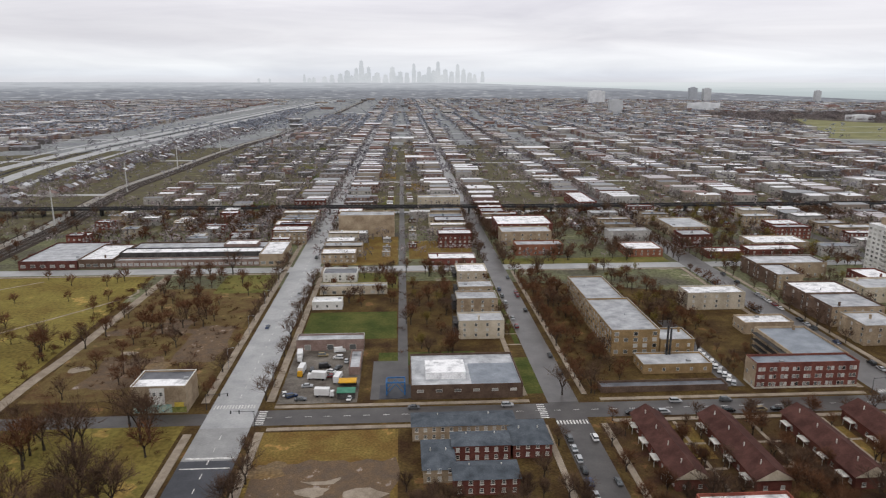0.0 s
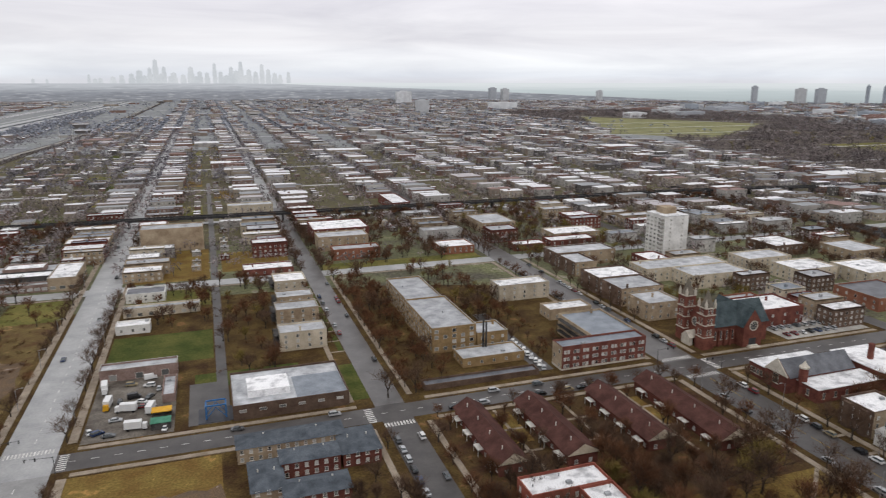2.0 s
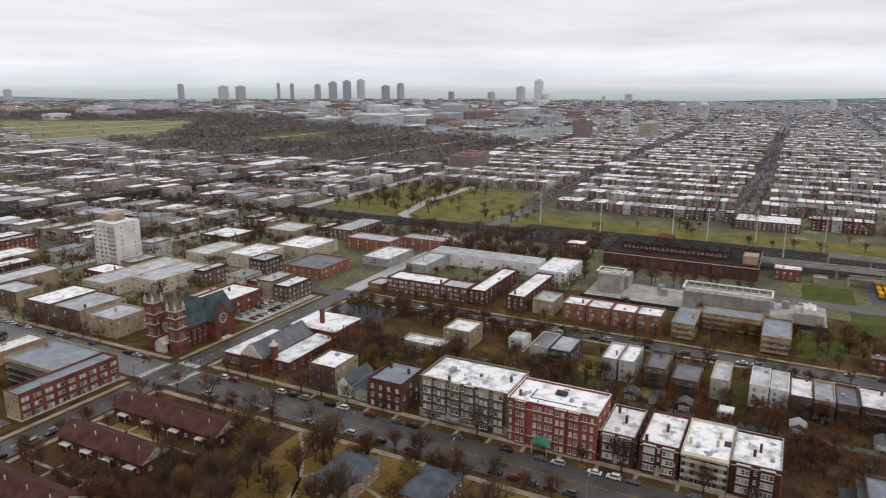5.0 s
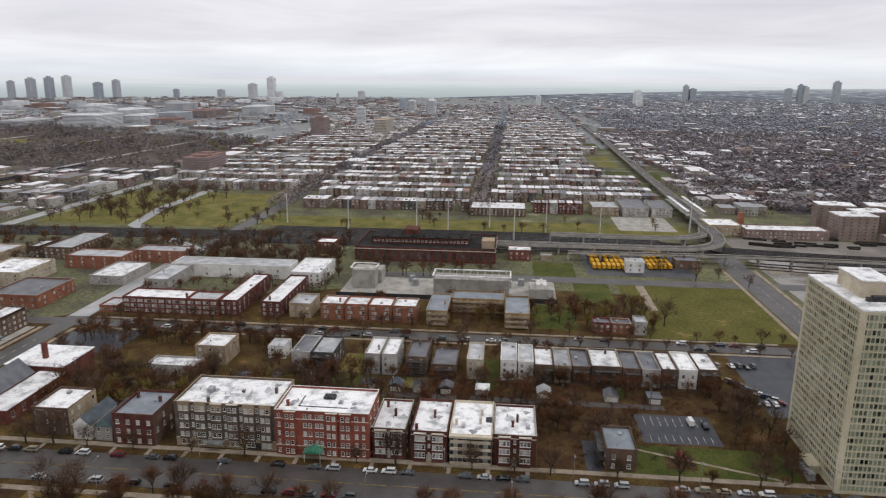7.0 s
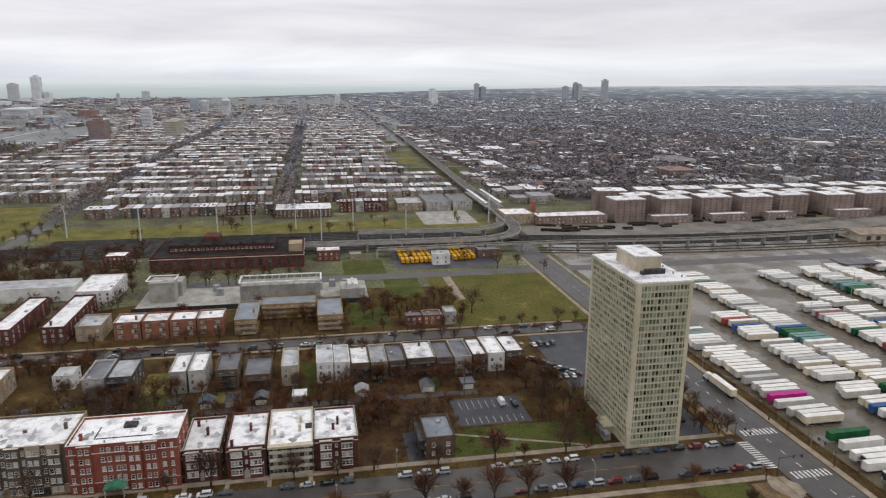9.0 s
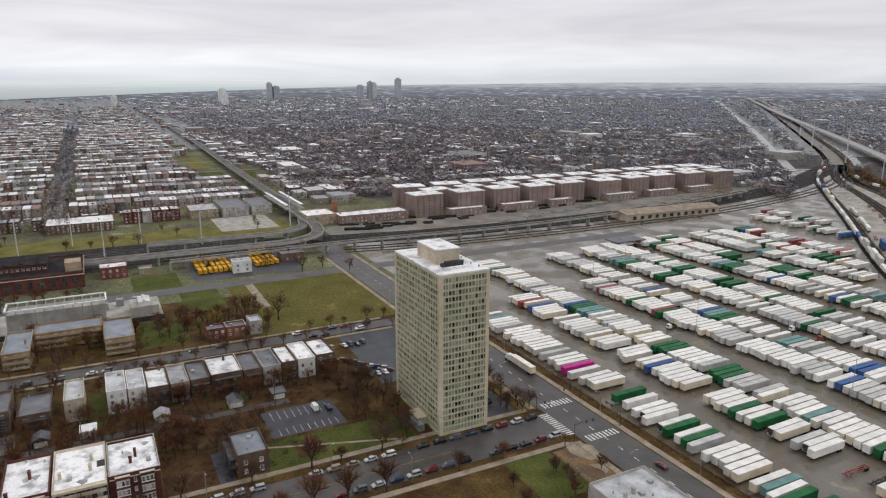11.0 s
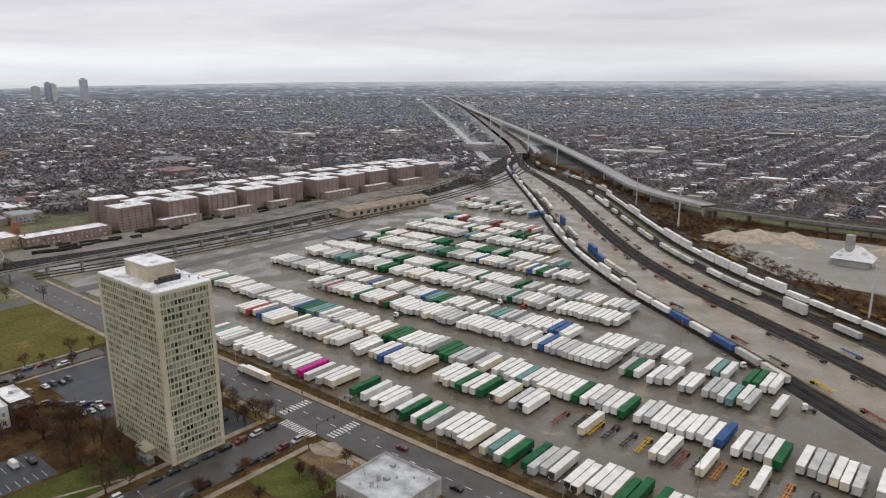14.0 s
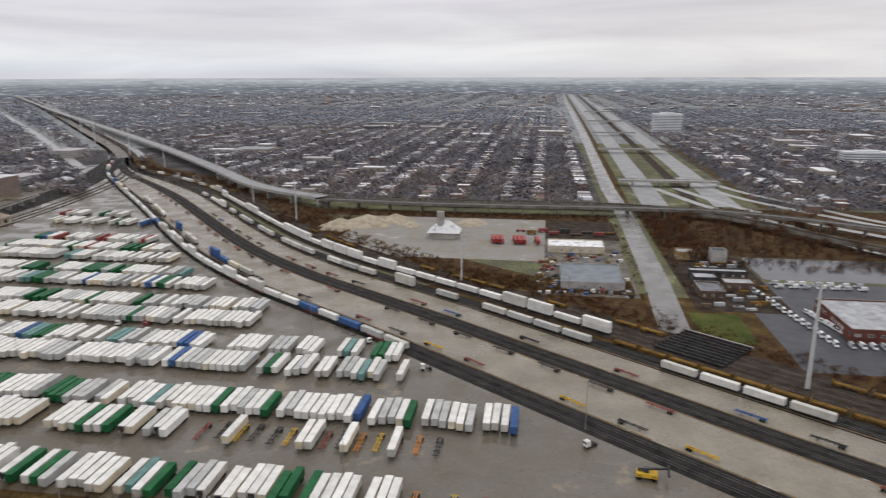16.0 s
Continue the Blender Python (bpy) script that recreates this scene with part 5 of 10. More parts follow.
stained_roof(ob, *R, 16.1, 3, 7)

R = (205, 48, 224, 80.4)
ob = B("five-storey new orange-red brick flats with a white roof", *R, 16.8, "redbright", "roofw", 5, 0, side_cols=3, front="W", side_wall="redbright", clutter=5, coping="white")
box, win = west_front(ob, *R)
for z in (3.6, 13.6):
    box("stone_band", 0, 32.4, z, z + 0.28, 0.12, "stone")
for u in (3.2, 17.6, 22.4):
    box("bay", u, u + 4.0, 0, 16.4, 0.6, "redbright")
    box("coping", u - 0.1, u + 4.1, 16.4, 16.6, 0.7, "stone")
for u, out in ((1.4, 0), (4.3, .6), (6.1, .6), (10.4, 0), (12.2, 0), (14.6, 0), (16.2, 0), (18.7, .6), (20.5, .6), (23.5, .6), (25.3, .6), (28.2, 0), (30.6, 0)):
    for f in range(5):
        if 11 < u < 16 and f == 0:
            continue
        win(u, 1.1 + f * 3.2, 1.15 if u not in (1.4, 30.6) else 0.9, 1.7, out)
s = Shape()
s.box(-13.6, -0.4, 3.1, -9.5, 5.6, 3.4, under=True)
s.gable(-13.8, -0.6, -9.5, 5.8, 3.4, 4.7, "x")
part("entrance_canopy", s, "greenmetal", ob, "green pitched entrance canopy")
for y in (-0.1, 5.3):
    part("post", Shape().tube((-13.3, y, 0), (-13.3, y, 3.1), 0.14, 0.14, 6), "white", ob)
s = Shape().box(-5, -8, 16.1, -4.7, 9, 16.3).box(-5, 9, 16.1, 3, 9.3, 16.3).box(1, -2, 16.1, 4, 2, 17.0)
part("roof_curb", s, "darkmetal", ob, "dark kerb round a roof deck")
stained_roof(ob, *R, 16.1, 8, 6)

for R, h in (((207, 36, 229, 47.4), 11), ((206, 21.6, 230, 34), 11.2), ((206, -8, 228, 6.2), 11.6)):
    ob = B("dark red brick three-flat with white window trim", *R, h, "darkred", "roofw", 3, 0, side_cols=3, front="W", clutter=3, side_wall="brown", group="dark red three-flats")
    box, win = west_front(ob, *R)
    n = R[3] - R[1]
    for u in (n * 0.26, n * 0.74):
        box("bay", u - 2.0, u + 2.0, 0, h - 0.7, 0.9, "darkred")
        box("coping", u - 2.1, u + 2.1, h - 0.7, h - 0.5, 1.0, "stone")
        for f in range(3):
            z = 1.9 + f * 3.05
            box("lintel", u - 1.9, u + 1.9, z + 1.75, z + 2.0, 0.98, "stone")
            for du in (-1.2, 0, 1.2):
                win(u + du, z, 1.1, 1.7, 0.9, "white")
    for f in range(3):
        win(n * 0.5, 2.2 + f * 3.05, 0.8, 1.4)
    box("door_surround", n * 0.5 - 0.9, n * 0.5 + 0.9, 0, 2.7, 0.3, "stone")
    box("cornice", 0, n, h - 1.5, h - 1.2, 0.15, "stone")
    part("chimney", Shape().box(-1, -1.2, h - 0.7, 0.4, -0.4, h + 1.9), "darkred", ob)
    stained_roof(ob, *R, h - 0.7, int(h * 10) + int(R[1]), 3)

R = (206, 6.6, 231, 21)
ob = B("cream balconied flats with a white roof", *R, 10.8, "cream", "roofw", 4, 0, side_cols=5, front="W", clutter=4)
box, win = west_front(ob, *R)
# flat dark sheet on the cream wall, painting the shade behind the balconies
box("loggia", 0.4, 14.0, 0.2, 10.0, 0.04, "darkwall", "dark recessed loggia wall")
for f in range(4):
    z = 0.4 + f * 2.65
    box("balcony_front", 0.1, 14.3, z, z + 1.05, 1.5, "cream", "cream balcony front", back=1.35)
    box("balcony_floor", 0.1, 14.3, z - 0.15, z, 1.5, "concrete")
    for u in (2.2, 5.2, 9.2, 12.2):
        win(u, z + 0.2, 1.5, 1.9, 0.06)
for u in (0.1, 7.1, 14.0):
    box("balcony_post", u, u + 0.3, 0, 10.4, 1.5, "darkmetal", "", back=1.2)
box("cornice", 0, 14.4, 10.1, 10.9, 1.6, "cream")
# no opening is cut: a thin dark slab paints the well's inner shade
part("light_well", Shape().box(-2, -7.2, 10.11, 2, -4.6, 10.16), "darkmetal", ob, "dark flat patch for the shade in a well")
stained_roof(ob, *R, 10.1, 77, 3)
B("small dark brick house with a grey roof", 207, -41, 223, -31, 8, "brown", "roofb", 2, 2, front="W", name="house", porch="N")
# flats west of the narrow street
for y0, y1, h, w, rf in ((78, 88, 9, "darkwall", "roofg"), (88.6, 97, 9, "grey", "roofd"), (57.4, 64, 9.6, "grey", "roofw"), (50, 56.6, 9.6, "grey", "roofw"), (37, 46, 9, "brown", "roofd"), (24, 35, 6, "brown", "roofd"), (12.6, 19.5, 9, "cream", "roofg"), (-2, 5, 9.4, "white", "roofg"), (-9, -2.5, 9, "white", "roofg"), (-17.5, -9.5, 8, "brown", "roofw"),
                      (-25, -18, 8, "tan", "roofg"), (-33, -25.5, 8, "brown", "roofd"), (-46, -33.5, 8.6, "brown", "roofw"), (-54, -46.5, 8, "brown", "roofd"), (-62, -54.5, 8, "grey", "roofd"), (-69, -62.5, 8.4, "brown", "roofw"), (-77, -69.5, 8.6, "white", "roofw"), (-86, -77.5, 9, "brown", "roofw")):
    B("narrow two- or three-flat with its back porch to the alley", 274, y0, 294, y1, h, w, rf, 3 if h > 8.9 else 2, 2, front="W", group="flats along the narrow street", clutter=2, porch="W" if w in ("darkwall", "brown", "tan") else False)
B("tan three-storey house among trees", 276, 128, 292, 142, 9, "tan", "roofw", 3, 3, front="W", name="house")
B("low white-roofed coach house", 262, 136, 272, 158, 5, "grey", "roofw", 1, 4, front="W", name="coach_house")
B("small cream house behind bare trees", 286, 104, 296, 112, 6, "white", "roofg", 2, 2, front="W", name="house")
# east of the narrow street
B("long dark red brick courtyard flats with a white roof", 338, 176, 354, 212, 9.6, "red", "roofw", 3, 9, front="W", pair=True)
B("red brick courtyard wing", 340, 148, 392, 158, 9, "darkred", "roofw", 3, 3, front="W", side_cols=8)
B("red brick courtyard wing", 338, 158.4, 352, 175.6, 9.6, "red", "roofg", 3, 4, front="W", pair=True)
B("red brick courtyard wing", 340, 124, 392, 135, 9, "darkred", "roofw", 3, 3, front="W", side_cols=8)
B("tan brick flat behind the court", 342, 108, 360, 120, 8, "tan", "roofg", 2, 3, front="W")
for k in range(4):
    B("orange brick town house with stone window bays", 340, 90 - k * 13 - 0.4, 354, 102 - k * 13, 9.4, "orange", "roofw", 3, 2, front="W", pair=True, name="town_house", category="house", group="orange town houses", bay=1, clutter=2)
B("tan block wing round a court", 338, 34, 368, 45, 8.4, "gold", "roofb", 3, 3, front="W", group="tan court")
B("tan block wing round a court", 338, -9, 368, 4, 8.4, "gold", "roofb", 3, 3, front="W", group="tan court")
B("tan block wing round a court", 360, 4.4, 375, 33.6, 8.4, "gold", "roofb", 3, 8, front="W", group="tan court")
court = thing("gallery", "open tan balcony galleries on a courtyard block", "gallery", 0, 0, 0)
for x, y0, y1 in ((337.9, 34.5, 44.5), (337.9, -8.5, 3.5), (359.9, 5, 33)):
    for z in (1.0, 3.7, 6.4):
        part("balcony_front", Shape().box(x - 1.3, y0, z, x - 1.15, y1, z + 1.0, under=True), "tan", court)
        part("balcony_floor", Shape().box(x - 1.3, y0, z - 0.15, x + 0.05, y1, z, under=True), "concrete", court)
B("small red brick house under a dark roof", 336, -50, 344, -41, 6, "red", "roofd", 2, 3, front="W", name="house")
B("small orange brick house under a dark roof", 336, -60, 344, -50.4, 6, "orange", "roofd", 2, 3, front="W", name="house")
B("narrow grey house beside the field", 336, -68, 346, -62, 7, "grey", "roofg", 2, 2, front="W", name="house")
B("small brick block with a white roof", 478, -13, 492, 3, 7.8, "red", "roofw", 2, 4, front="W", name="office_building")
B("tiny tan brick shed beside the office", 478, -28, 486, -20, 4.5, "tan", "roofg", 1, 2, front="W", name="shed")
B("white two-storey block in the bus yard", 455, -88, 464, -76, 8, "white", "roofg", 2, 2, front="W", name="office_building")
B("low brown brick block by the bridge", 470, -128, 482, -112, 6, "brown", "roofd", 1, 2, front="W", name="workshop")
# behind the church, and further east
B("parish house of red brick with a white roof", 252, 262, 284, 284, 10, "red", "roofw", 2, 4, front="S", name="parish_house", side_cols=4)
B("low orange brick block", 262, 286, 284, 300, 6, "orange", "roofg", 1, 3, front="S", name="office_building")
for x0, y0, x1, y1, h, w, rf, n in ((338, 262, 372, 292, 8, "orange", "roofd", "school"), (338, 216, 352, 226, 4, "orange", "roofg", "shop"), (340, 320, 372, 344, 9, "cream", "roofw", "apartment_building"), (376, 300, 410, 330, 9, "cream", "roofw", "apartment_building"), (268, 330, 310, 352, 9, "cream", "roofg", "apartment_building"), (250, 352, 312, 372, 9, "cream", "roofg", "apartment_building"),
                                    (330, 352, 366, 372, 9, "cream", "roofg", "apartment_building"), (420, 260, 440, 300, 9, "orange", "roofg", "apartment_building"), (386, 240, 420, 262, 6, "grey", "roofw", "hall"), (377, 206, 411, 221, 8, "grey", "roofg", "apartment_building"), (411.5, 142, 429, 221, 8.6, "white", "roofg", "apartment_building"), (398, 118, 434, 138, 9, "white", "roofw", "apartment_building"), (440, 226, 456, 262, 9, "orange", "roofg", "apartment_building"),
                                    (440, 308, 490, 330, 9, "brown", "roofg", "apartment_building"), (480, 130, 494, 144, 9, "red", "roofw", "apartment_building"), (268, 376, 286, 396, 8, "red", "roofw", "apartment_building"), (380, 380, 410, 410, 8, "brown", "roofw", "apartment_building"), (420, 350, 450, 380, 8, "tan", "roofg", "apartment_building")):
    B("flat-roofed block beyond the narrow street", x0, y0, x1, y1, h, w, rf, max(1, int(h / 3)), 5, front="W", name=n, joined=True, group="blocks beyond the narrow street")
for x0, y0, x1, y1, h, w, rf in ((150, 462, 176, 484, 6, "orange", "roofw"), (206, 455, 232, 468, 5, "red", "roofw"), (236, 455, 275, 470, 6, "red", "roofw"), (250, 476, 292, 500, 6, "tan", "roofw"), (72, 470, 106, 484, 8, "orange", "roofg"), (66, 500, 104, 520, 11, "tan", "roofg"), (66, 524, 110, 560, 12, "red", "roofw"), (160, 640, 178, 700, 9, "red", "roofw"), (206, 520, 236, 560, 9, "tan", "roofg")):
    B("brick block near the viaduct", x0, y0, x1, y1, h, w, rf, max(1, int(h / 3)), 6, front="S", joined=True, group="blocks near the viaduct")
B("low warehouse with a patched white roof beside the broad road", 122, -146, 146, -124, 6, "grey", "roofg", 1, 3, front="N", name="warehouse", clutter=10)
# the trade sheds south of the tracks
B("long white-roofed shop beside the scrap yard", -47, -520, -6, -497, 5, "cream", "roofw", 1, 6, front="N", name="workshop", joined=True)
B("low blue-grey workshop in the scrap yard", -52, -452, -14, -408, 5, "grey", "roofb", 1, 4, front="N", name="workshop", joined=True)
B("red brick depot with a pale roof", -200, -388, -152, -340, 7, "red", "roofg", 1, 8, front="N", name="depot", w=3, wh=1.6, base=3)
B("rusty brown shed in the timber yard", -108, -420, -94, -400, 5, "brown", "roofd", 1, 3, front="N", name="workshop")
B("long grey-roofed shed in the timber yard", -132, -452, -96, -444, 5, "darkwall", "roofg", 1, 6, front="N", name="workshop")
B("low shed with an open dark front", -130, -432, -112, -420, 4.5, "brown", "roofg", 1, 3, front="N", name="workshop")
B("tall grey tin shed at the back of the yard", -128, -492, -118, -482, 9, "grey", "slate", 1, 1, front="N", name="workshop")
B("tan shed at the back of the yard", -108, -500, -96, -488, 6, "gold", "roofg", 1, 2, front="N", name="workshop")
B("brown sheds beside the car park", -110, -440, -96, -428, 5, "darkwall", "roofg", 1, 3, front="N", name="workshop")
B("school hall of brown-red brick with a white roof", 582, -190, 612, -163, 9, "tan", "roofw", 2, 8, front="W", name="school", category="school", joined=True)
B("long school block of tan and red brick with a white roof", 572, -256, 594, -190.4, 8, "rosebrick", "roofw", 2, 18, front="W", name="school", category="school", joined=True)
ch = thing("chimney", "square brick school chimney", "chimney", 600, -194, 0)
part("flue", Shape().box(-2.5, -2.5, 0, 2.5, 2.5, 17, taper=0.3), "orange", ch)
B("dark grey slab of flats below the elevated line", 655, -128, 705, -104, 9, "grey", "roofd", 3, 6, front="W", joined=True)
B("dark grey slab of flats below the elevated line", 656, -150, 700, -131, 9, "grey", "roofd", 3, 6, front="W", joined=True)
B("tan flats beside the park strip", 659, -101, 694, -76, 8, "tan", "roofg", 3, 7, front="W", joined=True)
B("long white-roofed flats beside the park strip", 640, -12, 676, 40, 8, "brown", "roofw", 3, 14, front="W", joined=True)
# small houses by the park and between the three-flats
for x0, y0, x1, y1, h, w, rf, l in ((146, 108, 164, 121, 6.2, "tan", "slate", "tan brick house with a grey shingle roof by the park"), (151, 80, 168, 93, 6.2, "brown", "slate", "brown brick house with a grey shingle roof by the park")):
    take(x0, y0, x1, y1)
    ob = thing("house", l, "house", (x0 + x1) / 2, (y0 + y1) / 2, 0)
    a, b, c, d = -(x1 - x0) / 2, -(y1 - y0) / 2, (x1 - x0) / 2, (y1 - y0) / 2
    part("wall", Shape().box(a, b, 0, c, d, h), w, ob)
    part("roof", Shape().hip(a - 0.5, b - 0.5, c + 0.5, d + 0.5, h, h + 2.4), rf, ob)
    for side, n in (("S", 4), ("W", 3)):
        windows(ob, a, b, c, d, side, 2, 2.8, n, w=1.1, h=1.4, base=1.0)
for y0, w, end, l in ((141, "grey", "tealwall", "narrow grey house with a teal gable"), (149, "white", "white", "narrow white gabled house with a grey roof")):
    M.setdefault("tealwall", mat("faded teal boards", (0.10, 0.17, 0.17), (0.2, 0.29, 0.28), size=3, fine=0.15))
    take(207, y0, 224, y0 + 6.4)
    ob = thing("house", l, "house", 215.5, y0 + 3.2, 0)
    part("wall", Shape().box(-8.5, -3.2, 0, 8.5, 3.2, 5.6), w, ob)
    part("roof", Shape().gable(-8.8, -3.5, 8.8, 3.5, 5.5, 8.6, "x", 0, 1), ("slate", end), ob)
    windows(ob, -8.5, -3.2, 8.5, 3.2, "W", 2, 2.6, 2, w=1.0, h=1.4, base=1.0)
    windows(ob, -8.5, -3.2, 8.5, 3.2, "S", 2, 2.6, 3, w=1.0, h=1.4, base=1.0)
# garages along the alley
for k, (y, col, rf) in enumerate(((60, "white", "slate"), (48, "brown", "slate"), (38, "grey", "slate"), (12, "white", "roofw"), (84, "grey", "slate"), (100, "brown", "roofd"), (114, "tan", "slate"), (-13, "tan", "roofg"), (-40, "grey", "roofd"), (-57, "brown", "roofd"), (136, "grey", "roofd"), (27, "darkwall", "roofd"))):
    ob = thing("garage", "small %s garage with a pitched roof on the alley" % {"white": "white", "brown": "brown", "grey": "grey", "tan": "tan", "darkwall": "dark timber"}[col], "garage", 261, y, 0, group="alley garages")
    take(257.5, y - 3, 264.5, y + 3)
    part("wall", Shape().box(-3, -2.7, 0, 3, 2.7, 2.5), col, ob)
    part("roof", Shape().gable(-3.3, -3, 3.3, 3, 2.45, 4.0, "x", 0, 1) if k % 3 else Shape().box(-3.2, -2.9, 2.5, 3.2, 2.9, 2.75), (rf, col), ob)
    part("garage_door", Shape().box(-3.06, -2.1, 0.05, -3, 2.1, 2.1), "frame", ob)

# ---- the slab tower ----
TX0, TY0, TX1, TY1, TH = 201.6, -121, 241, -101.2, 60.7
take(TX0 - 2, TY0 - 2, TX1 + 2, TY1 + 2)
M["tower"] = mat("beige tower concrete", (0.49, 0.44, 0.31), (0.62, 0.565, 0.425), size=9, fine=0.08)
M["panel"] = mat("pale green spandrel glass", (0.26, 0.31, 0.22), (0.42, 0.45, 0.33), size=5, rough=0.2, fine=0.2, rand=0.2, island=0.2)
M["towerpane"] = picked("tower window panes", [(4, 0.10, 0.12, 0.085), (4, 0.17, 0.20, 0.145), (4, 0.27, 0.30, 0.22), (3, 0.018, 0.02, 0.018), (3, 0.37, 0.385, 0.29)], rough=0.12, size=4, spec=0.6)
M["towerpane_one"] = picked("tower window pane", [(4, 0.10, 0.12, 0.085), (4, 0.17, 0.20, 0.145), (4, 0.27, 0.30, 0.22), (3, 0.018, 0.02, 0.018), (3, 0.37, 0.385, 0.29)], rough=0.12, size=4, spec=0.6, island=False)
tower = thing("apartment_tower", "tall beige concrete slab tower with a close grid of windows", "tower", (TX0 + TX1) / 2, (TY0 + TY1) / 2, 0)
hw, hd, FLO = (TX1 - TX0) / 2, (TY1 - TY0) / 2, 24
base_z, fh = 3.0, (TH - 3.0 - 1.2) / 24
part("core", Shape().box(-hw + 0.2, -hd + 0.2, 0, hw - 0.2, hd - 0.2, TH - 0.5), "panel", tower)
part("roof", Shape().box(-hw, -hd, TH - 0.5, hw, hd, TH), "roofw", tower)
part("penthouse", Shape().box(-7, -4.5, TH, 9, 5, TH + 5.2), "cream", tower, "cream-coloured penthouse")
part("penthouse_roof", Shape().box(-7.2, -4.7, TH + 5.2, 9.2, 5.2, TH + 5.6), "roofw", tower)
part("cooling_unit", Shape().box(-11, -4, TH, -9, 3, TH + 1.6).box(-11.2, 3.2, TH, -9.4, 4.6, TH + 1.1), "darkmetal", tower)
part("plinth", Shape().ring(-hw - 0.05, -hd - 0.05, hw + 0.05, hd + 0.05, 0, 1.0, 0.6), "tower", tower)
for k in range(8):
    part("roof_vent", Shape().tube((-hw + 4 + k * 4.4, -hd + 2.2 + (k % 3) * 0.8, TH), (-hw + 4 + k * 4.4, -hd + 2.2 + (k % 3) * 0.8, TH + 0.8), 0.3, 0.3, 6), "metal", tower)
for k in range(FLO + 1):
    z = base_z + k * fh
    part("floor_band", Shape().ring(-hw, -hd, hw, hd, z - 0.17, z + 0.17 if k < FLO else TH - 0.5, 0.5), "tower", tower)
pane_me = Shape()
rest = Shape()
for side, n in (("W", 14), ("N", 28), ("S", 28), ("E", 14)):
    length, at = face_spots(-hw, -hd, hw, hd, side)
    pitch = (length - 1.4) / n
    for c in range(n + 1):
        u = 0.7 + c * pitch
        wd = 0.7 if c in (0, n) else 0.12
        s = Shape()
        pts = [at(u + du, 0) @ Vector((0, dv, 0)) for du, dv in ((-wd, -0.06), (wd, -0.06), (wd, 0.4), (-wd, 0.4))]
        for i in range(4):
            p, q = pts[i - 1], pts[i]
            s.face([(p.x, p.y, 0.6), (q.x, q.y, 0.6), (q.x, q.y, TH - 0.5), (p.x, p.y, TH - 0.5)])
        part("mullion", s, "tower", tower)
    gw = pitch - 0.22
    if not pane_me.f:
        pane_me.face([(-gw / 2, 0, 0), (gw / 2, 0, 0), (gw / 2, 0, fh - 0.95), (-gw / 2, 0, fh - 0.95)])
        pane_mesh = pane_me.mesh("window_pane", "towerpane_one")
    for k in range(FLO):
        for c in range(n):
            m = at(0.7 + (c + 0.5) * pitch, base_z + k * fh + 0.6) @ pose(0, 0.1, 0)
            if side == "W" and k >= 3:
                part("window_pane", pane_mesh, (), tower, at=m)
            else:
                rest.face([m @ Vector(p) for p in ((-gw / 2, 0, 0), (gw / 2, 0, 0), (gw / 2, 0, fh - 0.95), (-gw / 2, 0, fh - 0.95))])
part("window_panes", rest, "towerpane", tower, "", "stuff")
part("entrance_canopy", Shape().box(-9, hd, 2.6, -1, hd + 4, 3.1).box(-8.6, hd, 0, -8.2, hd + 3.6, 2.6).box(-1.8, hd, 0, -1.4, hd + 3.6, 2.6), "tower", tower)
unit = thing("generator", "grey generator boxes beside the tower", "generator", 212, -97, 0)
part("cabinet", Shape().box(-4, -1.2, 0, 0, 1.2, 2.4, taper=0.1), "metal", unit)
part("cabinet", Shape().box(0.6, -1.2, 0, 4, 1.2, 2.1, taper=0.1), "metal", unit)

# ---- tall white block of flats ----
root = thing("apartment_tower", "ten-storey white slab of flats", "tower", 307, 411, 0)
take(297, 400, 318, 424)
part("wall", Shape().box(-10, -11, 0, 10, 11, 31), "white", root)
part("roof", Shape().box(-10.2, -11.2, 31, 10.2, 11.2, 31.5), "roofw", root)
part("lift_house", Shape().box(-5, -3, 31.5, 5, 7, 36), "tan", root)
windows(root, -10, -11, 10, 11, "W", 10, 2.95, 5, w=2.6, h=1.5, base=1.0)
windows(root, -10, -11, 10, 11, "S", 10, 2.95, 2, w=1.2, h=1.4, base=1.0)
for k in range(10):
    part("balcony", Shape().box(-11.2, -9.5, 0.9 + k * 2.95, -10, -5.5, 1.9 + k * 2.95), "concrete", root)

# ---- the twin-towered church ----
take(203, 242, 250, 272)
M["churchbrick"] = mat("dark red church brick", (0.118, 0.043, 0.032), (0.205, 0.08, 0.058), size=4, fine=0.2)
church = thing("church", "dark red brick church with twin towers and a steep slate roof", "church", 226, 257, 0)
part("nave", Shape().box(-14, -7.5, 0, 22, 7.5, 10), "churchbrick", church)
part("nave_roof", Shape().gable(-14.6, -8.2, 22.6, 8.2, 9.7, 19.5, "x", 0, 1), ("copper", "churchbrick"), church)
part("transept", Shape().box(3, -13, 0, 14, 13, 10).gable(3, -13, 14, 13, 10, 18.2, "y", 0, 0), "churchbrick", church)
part("transept_roof", Shape().gable(2.4, -12.6, 14.6, 12.6, 9.8, 18.8, "y", 0, 0), "copper", church)
part("gable_front", Shape().gable(-15, -7.6, -14, 7.6, 10, 19, "x", 0, 0).box(-15, -5, 0, -14, 5, 10), "churchbrick", church)


